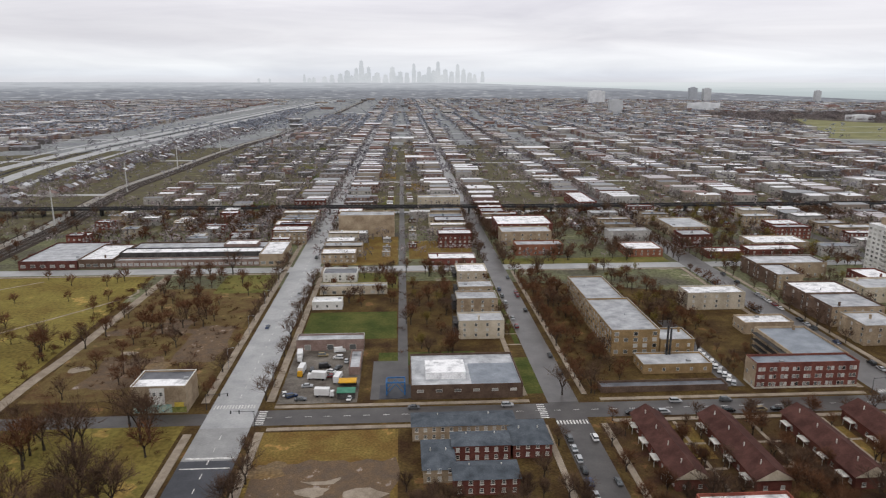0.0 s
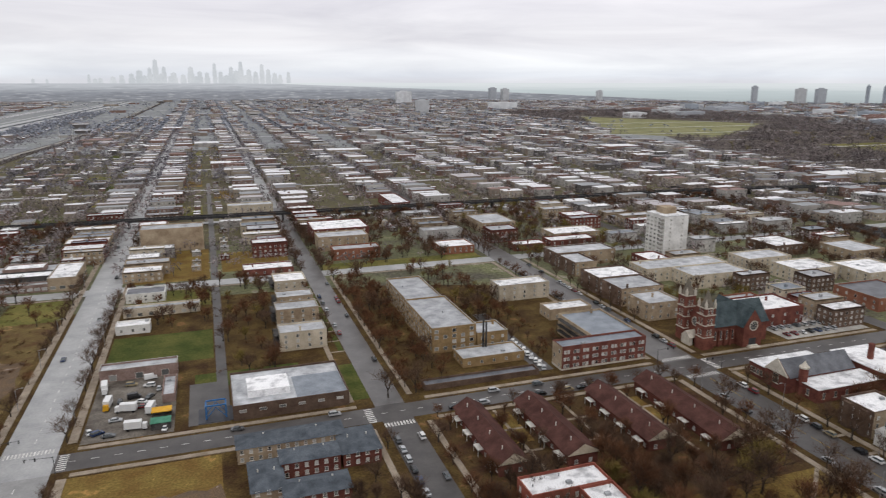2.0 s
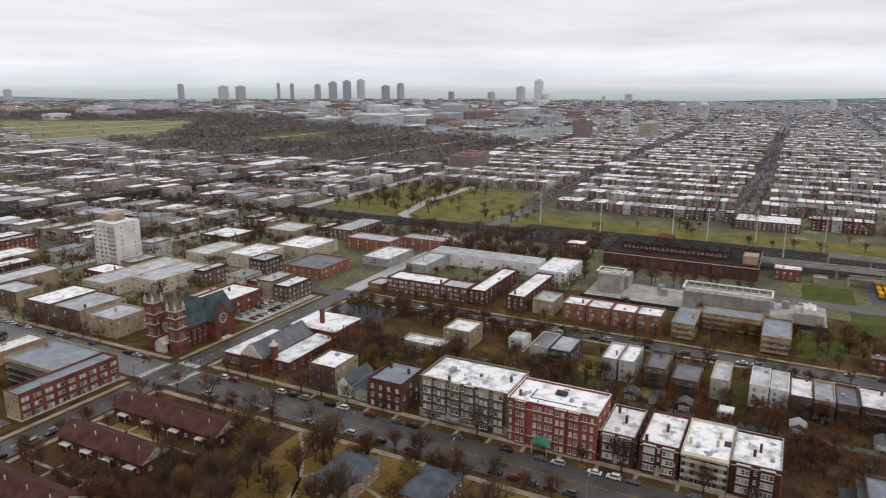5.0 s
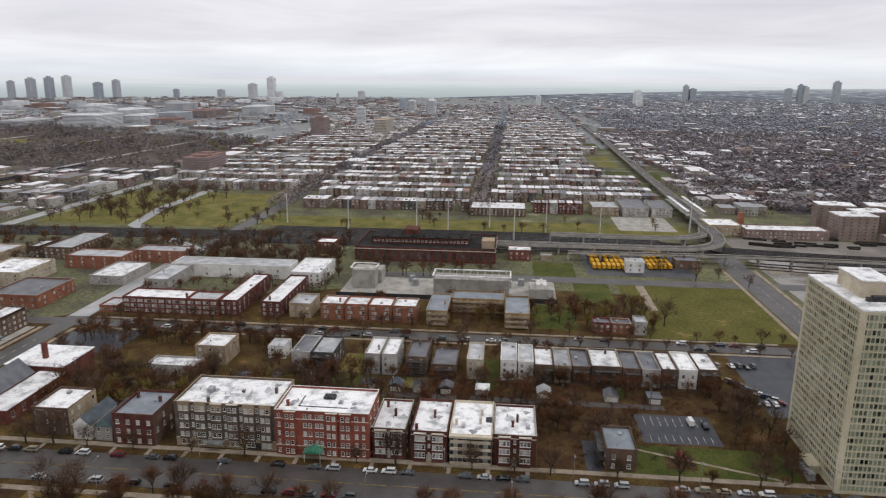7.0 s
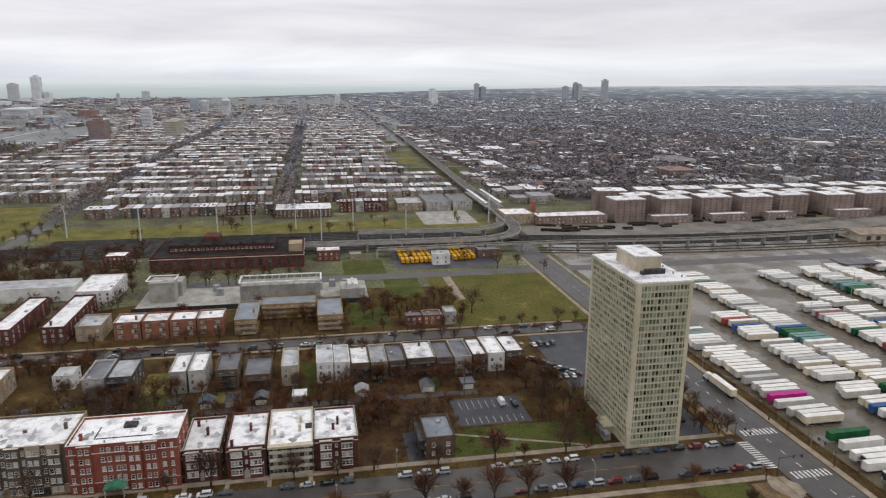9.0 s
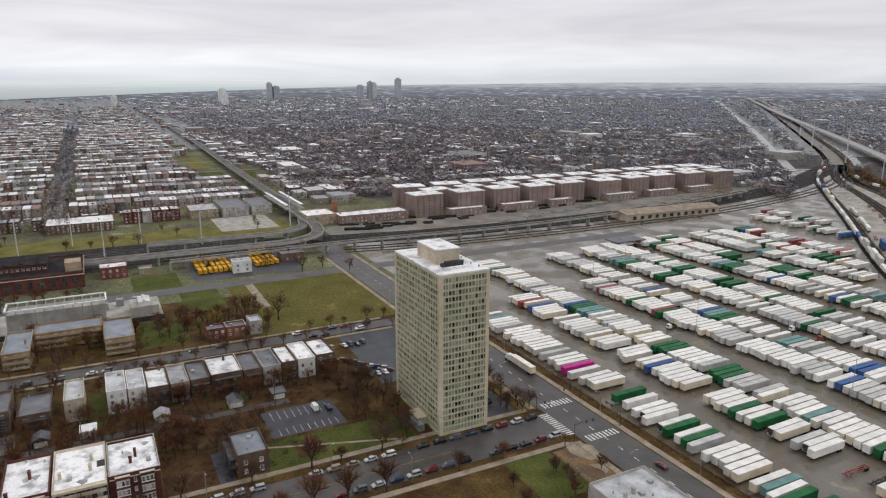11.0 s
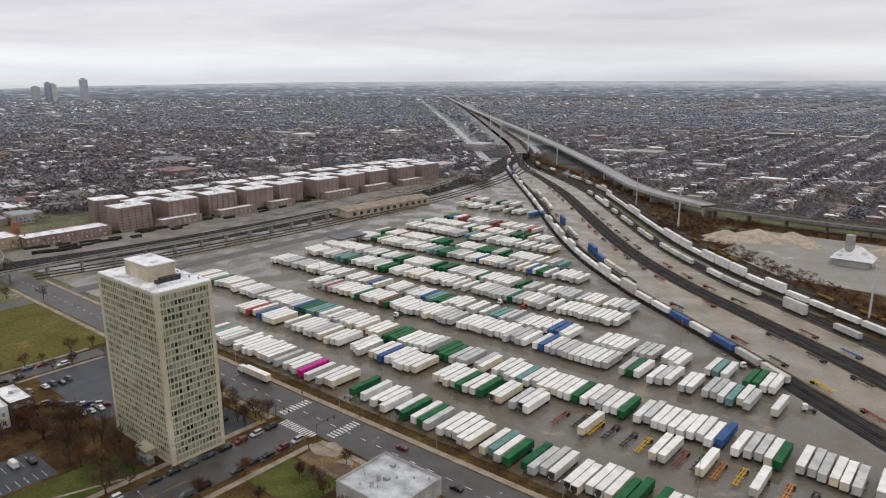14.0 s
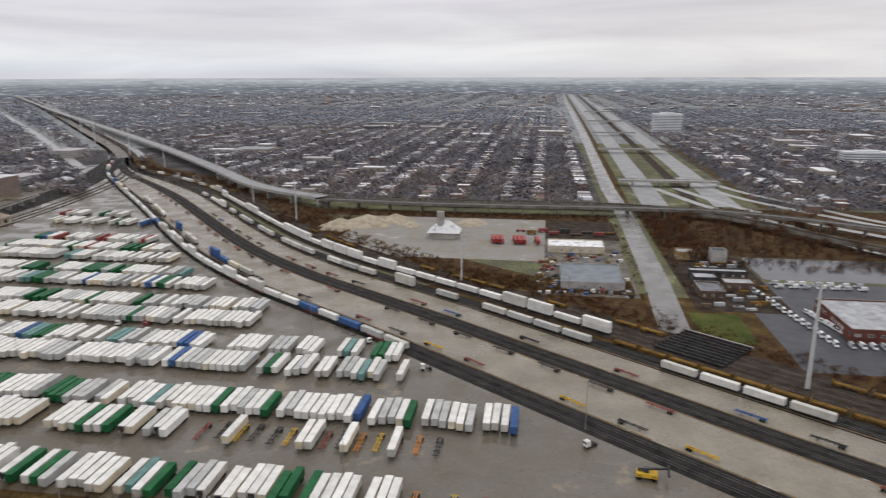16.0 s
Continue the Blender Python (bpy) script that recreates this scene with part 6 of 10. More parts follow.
def rose(x, y, z, r, rz, parent):
    s = Shape()
    ringn = 20
    for k in range(ringn):
        a, b = 2 * math.pi * k / ringn, 2 * math.pi * (k + 1) / ringn
        s.face([(r * math.cos(a), -0.15, r * math.sin(a)), (r * 0.78 * math.cos(a), -0.15, r * 0.78 * math.sin(a)), (r * 0.78 * math.cos(b), -0.15, r * 0.78 * math.sin(b)), (r * math.cos(b), -0.15, r * math.sin(b))], 0)
        s.face([(0, -0.08, 0), (r * 0.78 * math.cos(b), -0.08, r * 0.78 * math.sin(b)), (r * 0.78 * math.cos(a), -0.08, r * 0.78 * math.sin(a))], 1)
    for k in range(8):
        a = math.pi * k / 4
        p, q = Vector((math.cos(a), 0, math.sin(a))) * r * 0.2, Vector((math.cos(a), 0, math.sin(a))) * r * 0.8
        n = Vector((-math.sin(a), 0, math.cos(a))) * 0.1
        s.face([(*(p - n).xz[:1], -0.12, (p - n).z), ((p + n).x, -0.12, (p + n).z), ((q + n).x, -0.12, (q + n).z), ((q - n).x, -0.12, (q - n).z)], 0)
    part("rose_window", s, ("stone", "pane"), parent, "round stone window", at=pose(x, y, z, 0, 0, rz))


rose(8.5, -13, 10.5, 2.6, 0, church)
rose(-15, 0, 11, 2.4, -90, church)
for y, top in ((7.2, 23), (-7.2, 21)):
    tw = part("bell_tower", Shape().box(-18, y - 2.9, 0, -12.2, y + 2.9, top), "churchbrick", church)
    for z in (6, 12, 17, top - 0.5):
        part("stone_band", Shape().ring(-18.15, y - 3.05, -12.05, y + 3.05, z, z + 0.5, 0.4), "stone", tw)
    s = Shape()
    for k in range(8):
        a, b = 2 * math.pi * (k + 0.5) / 8, 2 * math.pi * (k + 1.5) / 8
        s.face([(-15.1 + 3.1 * math.cos(a), y + 3.1 * math.sin(a), top), (-15.1 + 3.1 * math.cos(b), y + 3.1 * math.sin(b), top), (-15.1, y, top + 8.5)])
    part("spire", s, "spire", tw, "weathered brown-grey spire")
    for px, py in ((-17.6, y - 2.5), (-12.6, y - 2.5), (-17.6, y + 2.5), (-12.6, y + 2.5)):
        part("pinnacle", Shape().box(px - 0.5, py - 0.5, top, px + 0.5, py + 0.5, top + 2.2).tube((px, py, top + 2.2), (px, py, top + 4.2), 0.5, 0.02, 4), "stone", tw)
    for side, m in (("W", pose(-18, y, 0, 0, 0, -90)), ("S", pose(-15.1, y - 2.9, 0, 0, 0, 0))):
        for z in (7.5, 13, 18):
            for du in (-0.9, 0.9):
                part("louvre", window_mesh(0.9, 2.6, "stone", "darkmetal"), (), tw, at=m @ pose(du, 0, z))
for k in range(4):
    part("buttress", Shape().box(-11 + k * 3.4, -8.6, 0, -10.2 + k * 3.4, -7.5, 8, taper=0.05), "churchbrick", church)
    part("window", window_mesh(1.2, 4.5, "stone", "pane"), (), church, at=pose(-9 + k * 3.4, -7.5, 3))
part("porch", Shape().box(-20, -3, 0, -18, 3, 4).gable(-20.2, -3.2, -14, 3.2, 4, 7, "x", 0, 0), "stone", church)
part("door", Shape().box(6.5, -13.2, 0, 10.5, -13, 4.2), "darkmetal", church)
part("steps", Shape().box(5.5, -15.5, 0, 11.5, -13, 0.5).box(6, -14.6, 0.5, 11, -13, 1.0), "stone", church)

# ---- the second church, with white aisle roofs ----
take(208, 182, 272, 221)
ch2 = thing("church", "low red brick church with white aisle roofs and a chimney", "church", 228, 203, 0)
part("aisle", Shape().box(-18, 6, 0, 14, 16, 6), "red", ch2)
part("aisle_roof", Shape().box(-18.3, 5.7, 6, 14.3, 16.3, 6.3), "roofw", ch2)
part("nave", Shape().box(-19, -6, 0, 16, 6, 7).gable(-19, -6, -18.4, 6, 7, 13, "x", 0, 0), "red", ch2)
part("nave_roof", Shape().gable(-18.3, -6.6, 17, 6.6, 6.8, 12.8, "x", 0, 1), ("roofd", "red"), ch2)
part("aisle", Shape().box(-14, -17, 0, 20, -6, 5.6), "red", ch2)
part("aisle_roof", Shape().box(-14.3, -17.3, 5.6, 20.3, -6, 5.9), "roofw", ch2)
part("hall", Shape().box(21, -16, 0, 43, 10, 7.6), "red", ch2)
part("hall_roof", Shape().box(20.7, -16.3, 7.6, 43.3, 10.3, 8), "roofw", ch2)
part("chimney", Shape().box(28, -4, 7.6, 29.8, -2.2, 15), "red", ch2)
tur = part("turret", Shape().tube((-13, -8, 0), (-13, -8, 11.5), 1.7, 1.7, 8), "red", ch2)
part("turret_cap", Shape().tube((-13, -8, 11.5), (-13, -8, 12.2), 2.0, 2.0, 8).tube((-13, -8, 12.2), (-13, -8, 14.6), 1.5, 0.1, 8), "stone", tur)
part("arched_window", window_mesh(3.2, 4.2, "stone", "pane"), (), ch2, at=pose(-19, 0, 2.6, 0, 0, -90))
for k in range(5):
    part("window", window_mesh(1.4, 2.6, "stone", "pane"), (), ch2, at=pose(-18, 14.5 - k * 1.9, 1.6, 0, 0, -90) if k < 4 else pose(-14, -12, 1.6, 0, 0, -90))
    part("window", window_mesh(1.4, 2.6, "stone", "pane"), (), ch2, at=pose(-11 + k * 6, -17, 1.6))
part("coping", Shape().gable(-19.4, -6.3, -18.9, 6.3, 7.2, 13.5, "x", 0, 0), "stone", ch2)

# ---- the old power house and the substation ----
take(440, 10, 520, 116)
ph = thing("power_house", "long dark red brick power house with arches and a tar roof", "industrial building", 492, 62, 0)
part("wall", Shape().box(-26, -50, 0, 24, 50, 9), "darkred", ph)
part("roof", Shape().box(-25, -49, 9, 23, 49, 9.5), "ballast", ph)
part("parapet", Shape().ring(-26, -50, 24, 50, 9, 10.2, 0.6), "darkred", ph)
part("upper_hall", Shape().box(-12, -30, 9, 16, 40, 14), "darkred", ph)
part("upper_roof", Shape().box(-12.4, -30.4, 14, 16.4, 40.4, 14.4), "ballast", ph)
part("stair_tower", Shape().box(-2, 8, 9, 12, 18, 18), "darkred", ph)
part("stair_tower", Shape().box(-20, -49, 9, -8, -40, 15), "tan", ph)
for k in range(7):
    part("skylight", Shape().gable(-10, -27 + k * 9, 14, -23 + k * 9, 14.4, 15.2, "x", 0, 0), "ballast", ph)
for k in range(16):
    part("arched_window", window_mesh(2.6, 5.0, "red", "pane"), (), ph, at=pose(-26, 46 - k * 6.1, 2.0, 0, 0, -90))
for k in range(24):
    part("window", window_mesh(1.6, 1.4, "stone", "pane"), (), ph, at=pose(-12, 38 - k * 2.9, 11, 0, 0, -90))
part("cornice", Shape().ring(-26.3, -50.3, 24.3, 50.3, 8.4, 8.9, 0.6), "stone", ph)
sub = thing("substation", "electrical substation of grey steel, concrete bays and transformers", "substation", 402, 40, 0)
take(378, -34, 425, 108)
part("base", Shape().box(-22, -66, 0, 22, 64, 0.4), "concrete", sub)
part("wall", Shape().box(-22, -66, 0.4, -21.6, 64, 3.2), "darkmetal", sub)
part("building", Shape().box(8, 42, 0.4, 20, 60, 9), "concrete", sub)
part("building", Shape().box(-14, -64, 0.4, 2, -50, 6.5), "concrete", sub)
part("building", Shape().box(-18, -38, 0.4, -4, 6, 12), "concrete", sub)
part("building", Shape().box(-4, 44, 0.4, 6, 58, 12), "concrete", sub)
part("bay_roof", Shape().ring(-19, -39, -4, 7, 14, 14.5, 0.8), "roofw", sub)
part("bay_roof", Shape().ring(-5, 43, 7, 59, 13.4, 13.8, 0.7), "roofw", sub)
rr = random.Random(3)
for k in range(11):
    y = -36 + k * 4.2
    part("portal", Shape().tube((-20, y, 0.4), (-20, y, 14), 0.2, 0.2, 5).tube((-3, y, 0.4), (-3, y, 14), 0.2, 0.2, 5).tube((-20, y, 14), (-3, y, 14), 0.2, 0.2, 5), "metal", sub)
for k in range(9):
    x, y = rr.uniform(6, 18), rr.uniform(-60, 36)
    part("transformer", Shape().box(x - 2, y - 2, 0.4, x + 2, y + 2, 4.4, taper=0.15).tube((x, y - 1, 4.4), (x, y - 1, 6.4), 0.25, 0.15, 6).tube((x, y + 1, 4.4), (x, y + 1, 6.4), 0.25, 0.15, 6), "metal", sub)
for k in range(5):
    part("cooling_fan_unit", Shape().box(-12 + k * 2.4, -60, 6.5, -10 + k * 2.4, -54, 8.6).tube((-11 + k * 2.4, -57, 8.6), (-11 + k * 2.4, -57, 9.4), 0.9, 0.8, 8), "white", sub)

# ---- brick towers beyond the rail flats ----
M["aptbrick"] = mat("grey-brown apartment brick", (0.215, 0.162, 0.14), (0.305, 0.235, 0.203), size=8, fine=0.12)
rk = random.Random(61)
for k in range(10):
    for dx, dy, h, w, dep, turn in ((0, 0, 20, 21, 30, 0), (24, -21, 19.4, 17, 28, 10), (48, -4, 20.4, 20, 30, -8)):
        x0, y0 = 586 + dx + rk.uniform(-3, 3), -279 - k * 43 + dy + rk.uniform(-3, 3)
        take(x0 - w / 2, y0 - dep / 2, x0 + w / 2, y0 + dep / 2)
        root = thing("apartment_block", "seven-storey grey-brown brick apartment block with a white roof", "building", x0, y0, 0, turn + rk.uniform(-4, 4), group="brick apartment blocks")
        part("wall", Shape().box(-w / 2, -dep / 2, 0, w / 2, dep / 2, h), "aptbrick", root)
        part("roof", Shape().box(-w / 2 - 0.1, -dep / 2 - 0.1, h, w / 2 + 0.1, dep / 2 + 0.1, h + 0.6), "roofw", root)
        part("stair_head", Shape().box(-1.5, -2, h + 0.6, 1.5, 2, h + 2.4), "white", root)
        for side in ("W", "N"):
            windows(root, -w / 2, -dep / 2, w / 2, dep / 2, side, 7, 2.65, 5, w=1.5, h=1.3, base=1.2, joined=True, frame="aptbrick", pane="pane")
for y0, y1 in ((-334, -295), (-393, -353), (-440, -410), (-524, -483), (-582, -542), (-640, -602)):
    B("long low brick block with a white roof by the rail flats", 562, y0, 573, y1, 7, "aptbrick", "roofw", 2, 8, front="W", joined=True, name="apartment_block", group="low brick blocks", clutter=1)

# ---- trailers ----
COLS = {"white": ((0.62, 0.605, 0.565), (0.79, 0.775, 0.735)), "cream": ((0.56, 0.485, 0.365), (0.72, 0.645, 0.50)), "grey": ((0.36, 0.36, 0.345), (0.52, 0.515, 0.495)), "pale": ((0.44, 0.42, 0.375), (0.60, 0.58, 0.53)), "green": ((0.013, 0.082, 0.03), (0.024, 0.135, 0.052)), "teal": ((0.10, 0.20, 0.19), (0.17, 0.29, 0.27)),
        "blue": ((0.03, 0.075, 0.20), (0.06, 0.12, 0.28)), "red": ((0.26, 0.04, 0.04), (0.36, 0.07, 0.06)), "magenta": ((0.42, 0.02, 0.20), (0.52, 0.04, 0.26)), "brick": ((0.20, 0.05, 0.045), (0.28, 0.08, 0.07)), "yellow": ((0.50, 0.30, 0.03), (0.62, 0.40, 0.05)), "orange": ((0.45, 0.16, 0.03), (0.55, 0.22, 0.05))}
for k, (a, b) in COLS.items():
    M["t_" + k] = mat(k + " trailer paint", a, b, size=4, rough=0.45, fine=0.08, rand=0.1)
PLAIN = {"white": "white", "cream": "cream", "grey": "silver-grey", "pale": "weathered off-white", "green": "green", "teal": "faded teal", "blue": "dark blue", "red": "red", "magenta": "magenta", "brick": "brick-red"}
templates = {}


def trailer_shapes(col):
    edge = []
    for k in range(14):
        y, w = -8.05 + 16.1 * k / 14, 16.1 / 14
        edge += [(1.28, y), (1.28, y + w * 0.6), (1.33, y + w * 0.7), (1.33, y + w * 0.9)]
    edge.append((1.28, 8.05))
    edge += [(-x, -y) for x, y in edge]
    n = len(edge)
    body = Shape()
    body.v = [(x, y, z) for z in (1.15, 3.95) for x, y in edge]
    body.f = [(q, (q + 1) % n, n + (q + 1) % n, n + q) for q in range(n)] + [tuple(range(n, 2 * n)), tuple(range(n - 1, -1, -1))]
    body.m = [0] * len(body.f)
    top = Shape().box(-1.33, -8.08, 3.95, 1.33, 8.08, 4.06, 0)
    under = Shape().box(-0.5, -7.4, 0.85, 0.5, 7.4, 1.15).box(-0.95, 4.0, 0.35, -0.75, 4.25, 1.15).box(0.75, 4.0, 0.35, 0.95, 4.25, 1.15)
    bogie = Shape()
    for y in (-6.6, -5.3):
        for x in (-1.2, 0.75):
            bogie.tube((x, y, 0.5), (x + 0.45, y, 0.5), 0.5, 0.5, 10)
        bogie.box(-0.8, y - 0.1, 0.42, 0.8, y + 0.1, 0.58)
    door = Shape().box(-1.2, 8.05, 1.25, -0.03, 8.12, 3.85).box(0.03, 8.05, 1.25, 1.2, 8.12, 3.85)
    for x in (-0.8, -0.35, 0.35, 0.8):
        door.box(x - 0.04, 8.12, 1.25, x + 0.04, 8.17, 3.85)
    reefer = Shape().box(-1.0, 8.05, 2.4, 1.0, 8.6, 3.85, taper=0.08).box(-0.6, 8.05, 1.5, 0.6, 8.4, 2.3)
    return body, top, under, bogie, door, reefer


def make_trailer(col, cool):
    key = (col, cool)
    body, top, under, bogie, door, reefer = trailer_shapes(col)
    roofmat = "t_white" if col in ("white", "cream", "pale") else "t_" + col
    root = part("trailer", body, "t_" + col, None, "%s box trailer %son wet concrete" % (PLAIN[col], "with a cooling unit " if cool else "parked in a row "))
    tagged(root, "", "trailer", "parked trailers")
    part("roof", top, roofmat, root)
    part("underframe", under, "darkmetal", root)
    part("bogie", bogie, "tyre", root)
    if cool:
        part("cooling_unit", reefer, "darkmetal", root, "dark cooling unit")
    else:
        part("rear_door", door, "t_" + col, root, "", "stuff")
    templates[key] = root
    return root


tr = random.Random(11)
MIX = ["white"] * 28 + ["cream"] * 15 + ["grey"] * 16 + ["pale"] * 20 + ["green"] * 9 + ["teal"] * 2 + ["blue"] * 3 + ["red"] * 1 + ["brick"] * 1
near_t, far_t = 0, {}


spots_t = []


plain_t = {}


def place_trailer(x, y, col, flip, near, mid=False):
    if any(abs(x - a) < 2.9 and abs(y - b) < 16.6 for a, b in spots_t):
        return
    spots_t.append((x, y))
    if near:
        key = (col, col in ("white", "pale", "cream") and tr.random() < 0.3)
        src = templates.get(key)
        m = pose(x, y, 0.05, 0, 0, (180 if flip else 0) + tr.uniform(-1, 1))
        if src is None:
            make_trailer(*key).matrix_basis = m
        else:
            copy_thing(src, m)
    elif mid:
        m = pose(x, y, 0.05, 0, 0, (180 if flip else 0) + tr.uniform(-1, 1))
        if col not in plain_t:
            root = part("trailer", Shape().box(-1.3, -8.05, 1.15, 1.3, 8.05, 3.95, 0, under=True), "t_" + col, None, "%s box trailer packed in a far row" % PLAIN[col])
            tagged(root, "", "trailer", "parked trailers")
            part("roof", Shape().box(-1.33, -8.08, 3.95, 1.33, 8.08, 4.06), "t_white" if col in ("white", "cream", "pale") else "t_" + col, root)
            part("bogie", Shape().box(-0.9, -7.4, 0.0, 0.9, -4.6, 1.15).box(-0.8, 4, 0.0, 0.8, 4.2, 1.15), "darkmetal", root)
            root.matrix_basis = m
            plain_t[col] = root
        else:
            copy_thing(plain_t[col], m)
    else:
        far_t.setdefault(col, []).append((x, y, flip))


def row(x0, x1, y, full, flip=False, run=None, step=3.3, mix=MIX):
    """A row of trailers side by side, from west to east; colours come in short runs."""
    global near_t
    x, col, left = x0, tr.choice(mix), 0
    while x < x1:
        if left <= 0:
            col = tr.choice(mix)
            left = tr.choice((1, 1, 1, 2, 2, 3)) if col not in ("red", "brick", "blue") else 1
        left -= 1
        if tr.random() < full:
            near = math.hypot(x, y) < 262 and near_t < 230
            mid = not near and math.hypot(x, y) < 345
            near_t += near
            place_trailer(x + tr.uniform(-0.2, 0.2), y + tr.choice((-1.3, 0, 0, 0.6)) + tr.uniform(-0.8, 0.8), col, flip, near, mid)
        x += step * (1 if tr.random() < 0.9 else 1.9)


GREENISH = ["white"] * 6 + ["green"] * 4 + ["cream"] * 3 + ["grey"] * 4 + ["pale"] * 3 + ["teal"] + ["blue"] + ["pale"] * 3 + ["brick"]
place_trailer(224, -180.5, "magenta", False, True)
row(40, 160, -180, 0.84, mix=GREENISH)
row(160, 300, -180.5, 0.93)
row(40, 128, -213, 0.3, mix=GREENISH)
row(130, 322, -214, 0.9)
row(6, 130, -234, 0.97, True, mix=GREENISH + ["white"] * 6)
row(130, 398, -234, 0.97, True)
row(56, 120, -271, 0.96, mix=GREENISH)
row(120, 330, -271, 0.95)
row(62, 396, -291.5, 0.93, True)
row(147, 400, -323, 0.95)
row(150, 400, -345, 0.93, True)
row(200, 402, -380, 0.95)
row(226, 404, -402, 0.92, True)
row(254, 400, -435, 0.94)
row(274, 400, -459, 0.9, True)
row(300, 400, -486, 0.8, mix=MIX + ["blue"] * 20 + ["brick"] * 20)
row(340, 430, -545, 0.6)
row(380, 440, -575, 0.6, mix=MIX + ["brick"] * 30)
for col, spots in far_t.items():
    body, top, under, bogie, door, reefer = trailer_shapes(col)
    parts = ((Shape().box(-1.3, -8.05, 1.15, 1.3, 8.05, 3.95, 0, under=True), "t_" + col), (Shape().box(-1.33, -8.08, 3.95, 1.33, 8.08, 4.06), "t_white" if col in ("white", "cream", "pale") else "t_" + col), (Shape().box(-0.9, -7.4, 0.4, 0.9, -4.6, 1.15).box(-0.8, 4, 0.3, 0.8, 4.2, 1.15), "darkmetal"))
    for k, (shape, m) in enumerate(parts):
        all_ = Shape()
        for x, y, flip in spots:
            n = len(all_.v)
            sg = -1 if flip else 1
            all_.v += [(x + sg * p[0], y + sg * p[1], p[2] + 0.05) for p in shape.v]
            all_.f += [tuple(n + i for i in f) for f in shape.f]
            all_.m += shape.m
        tagged(part(("trailer_bodies", "trailer_roofs", "trailer_bogies")[k], all_, m, None, "packed far rows of %s box trailers" % PLAIN[col], "stuff"), "", "trailers")

# ---- container trains ----
BOXCOL = ["white"] * 9 + ["pale"] * 5 + ["blue"] * 2 + ["red", "cream", "green", "grey", "grey", "grey"]
rt = random.Random(5)
cars_made = {}


def ribbed(z0, z1, half=8.0, n=16):
    """A container in one skin with upright ribs along both sides."""
    edge = []
    for i in range(n):
        x = -half + 2 * half * i / n
        w = 2 * half / n
        edge += [(x, -1.23), (x + w * 0.35, -1.23), (x + w * 0.5, -1.29), (x + w * 0.85, -1.29)]
    edge.append((half, -1.23))
    edge += [(-x, -y) for x, y in edge]
    s = Shape()
    s.v = [(x, y, z0) for x, y in edge] + [(x, y, z1) for x, y in edge]
    k = len(edge)
    s.f = [(i, (i + 1) % k, k + (i + 1) % k, k + i) for i in range(k)] + [tuple(range(k, 2 * k))]
    s.m = [0] * len(s.f)
    return s


def rail_car(col, stacked):
    root = part("container_car", Shape().box(-8.3, -1.35, 0.7, 8.3, 1.35, 1.1, under=True).box(-7.9, -1.1, 0.1, -5.3, 1.1, 0.75).box(5.3, -1.1, 0.1, 7.9, 1.1, 0.75), "darkmetal", None, "%s container%s on a flat rail car" % (PLAIN[col], "s stacked two high" if stacked else ""))
    tagged(root, "", "rail car", "container trains")
    for k in range(2 if stacked else 1):
        part("container", ribbed(1.1 + k * 2.8, 3.85 + k * 2.8), "t_" + col, root)
    return root


def train(x0, x1, offset, fill, mix=BOXCOL, stacked=0.3, step=18.2):
    for x, y, a in along(lane(offset), step):
        if x0 < x < x1 and rt.random() < fill:
            key = (rt.choice(mix), rt.random() < stacked)
            m = pose(x, y, 0.3, 0, 0, a)
            if key in cars_made:
                copy_thing(cars_made[key], m)
            else:
                cars_made[key] = rail_car(*key)
                cars_made[key].matrix_basis = m


train(62, 640, 2.5, 0.97)
train(180, 430, -9, 0.7)
train(-34, 340, -84, 0.95, ["white"] * 6 + ["pale"], 0.5)
train(-30, 360, -67, 0.7, ["white", "grey", "pale", "pale", "grey"], 0.1)
train(-108, -50, -66, 1.0, ["white", "pale", "white"], 0.0)
train(340, 560, -88, 0.6, BOXCOL, 0.2)
M["rust"] = mat("rusty yellow-brown hopper paint", (0.11, 0.065, 0.022), (0.23, 0.13, 0.035), size=3, fine=0.3, rand=0.2)
for off, x0, x1, fill in ((-77, -190, -42, 0.8), (-102, -160, 520, 0.35), (-90, 330, 700, 0.6)):
    for x, y, a in along(lane(off), 15):
        if x0 < x < x1 and rt.random() < fill:
            if "hopper" not in cars_made:
                root = thing("flat_rail_car", "empty low rail car in rusty yellow-brown paint", "rail car", x, y, 0.3, a, group="empty rail cars")
                part("deck", Shape().box(-6.8, -1.3, 0.8, 6.8, 1.3, 1.5, under=True).box(-6.8, -1.3, 1.5, -6.5, 1.3, 2.6).box(6.5, -1.3, 1.5, 6.8, 1.3, 2.6).box(-5.6, -1.1, 0.0, -3.2, 1.1, 0.8).box(3.2, -1.1, 0.0, 5.6, 1.1, 0.8), "rust", root)
                cars_made["hopper"] = root
            else:
                copy_thing(cars_made["hopper"], pose(x, y, 0.3, 0, 0, a))

# ---- empty chassis on the aprons and in the yard ----


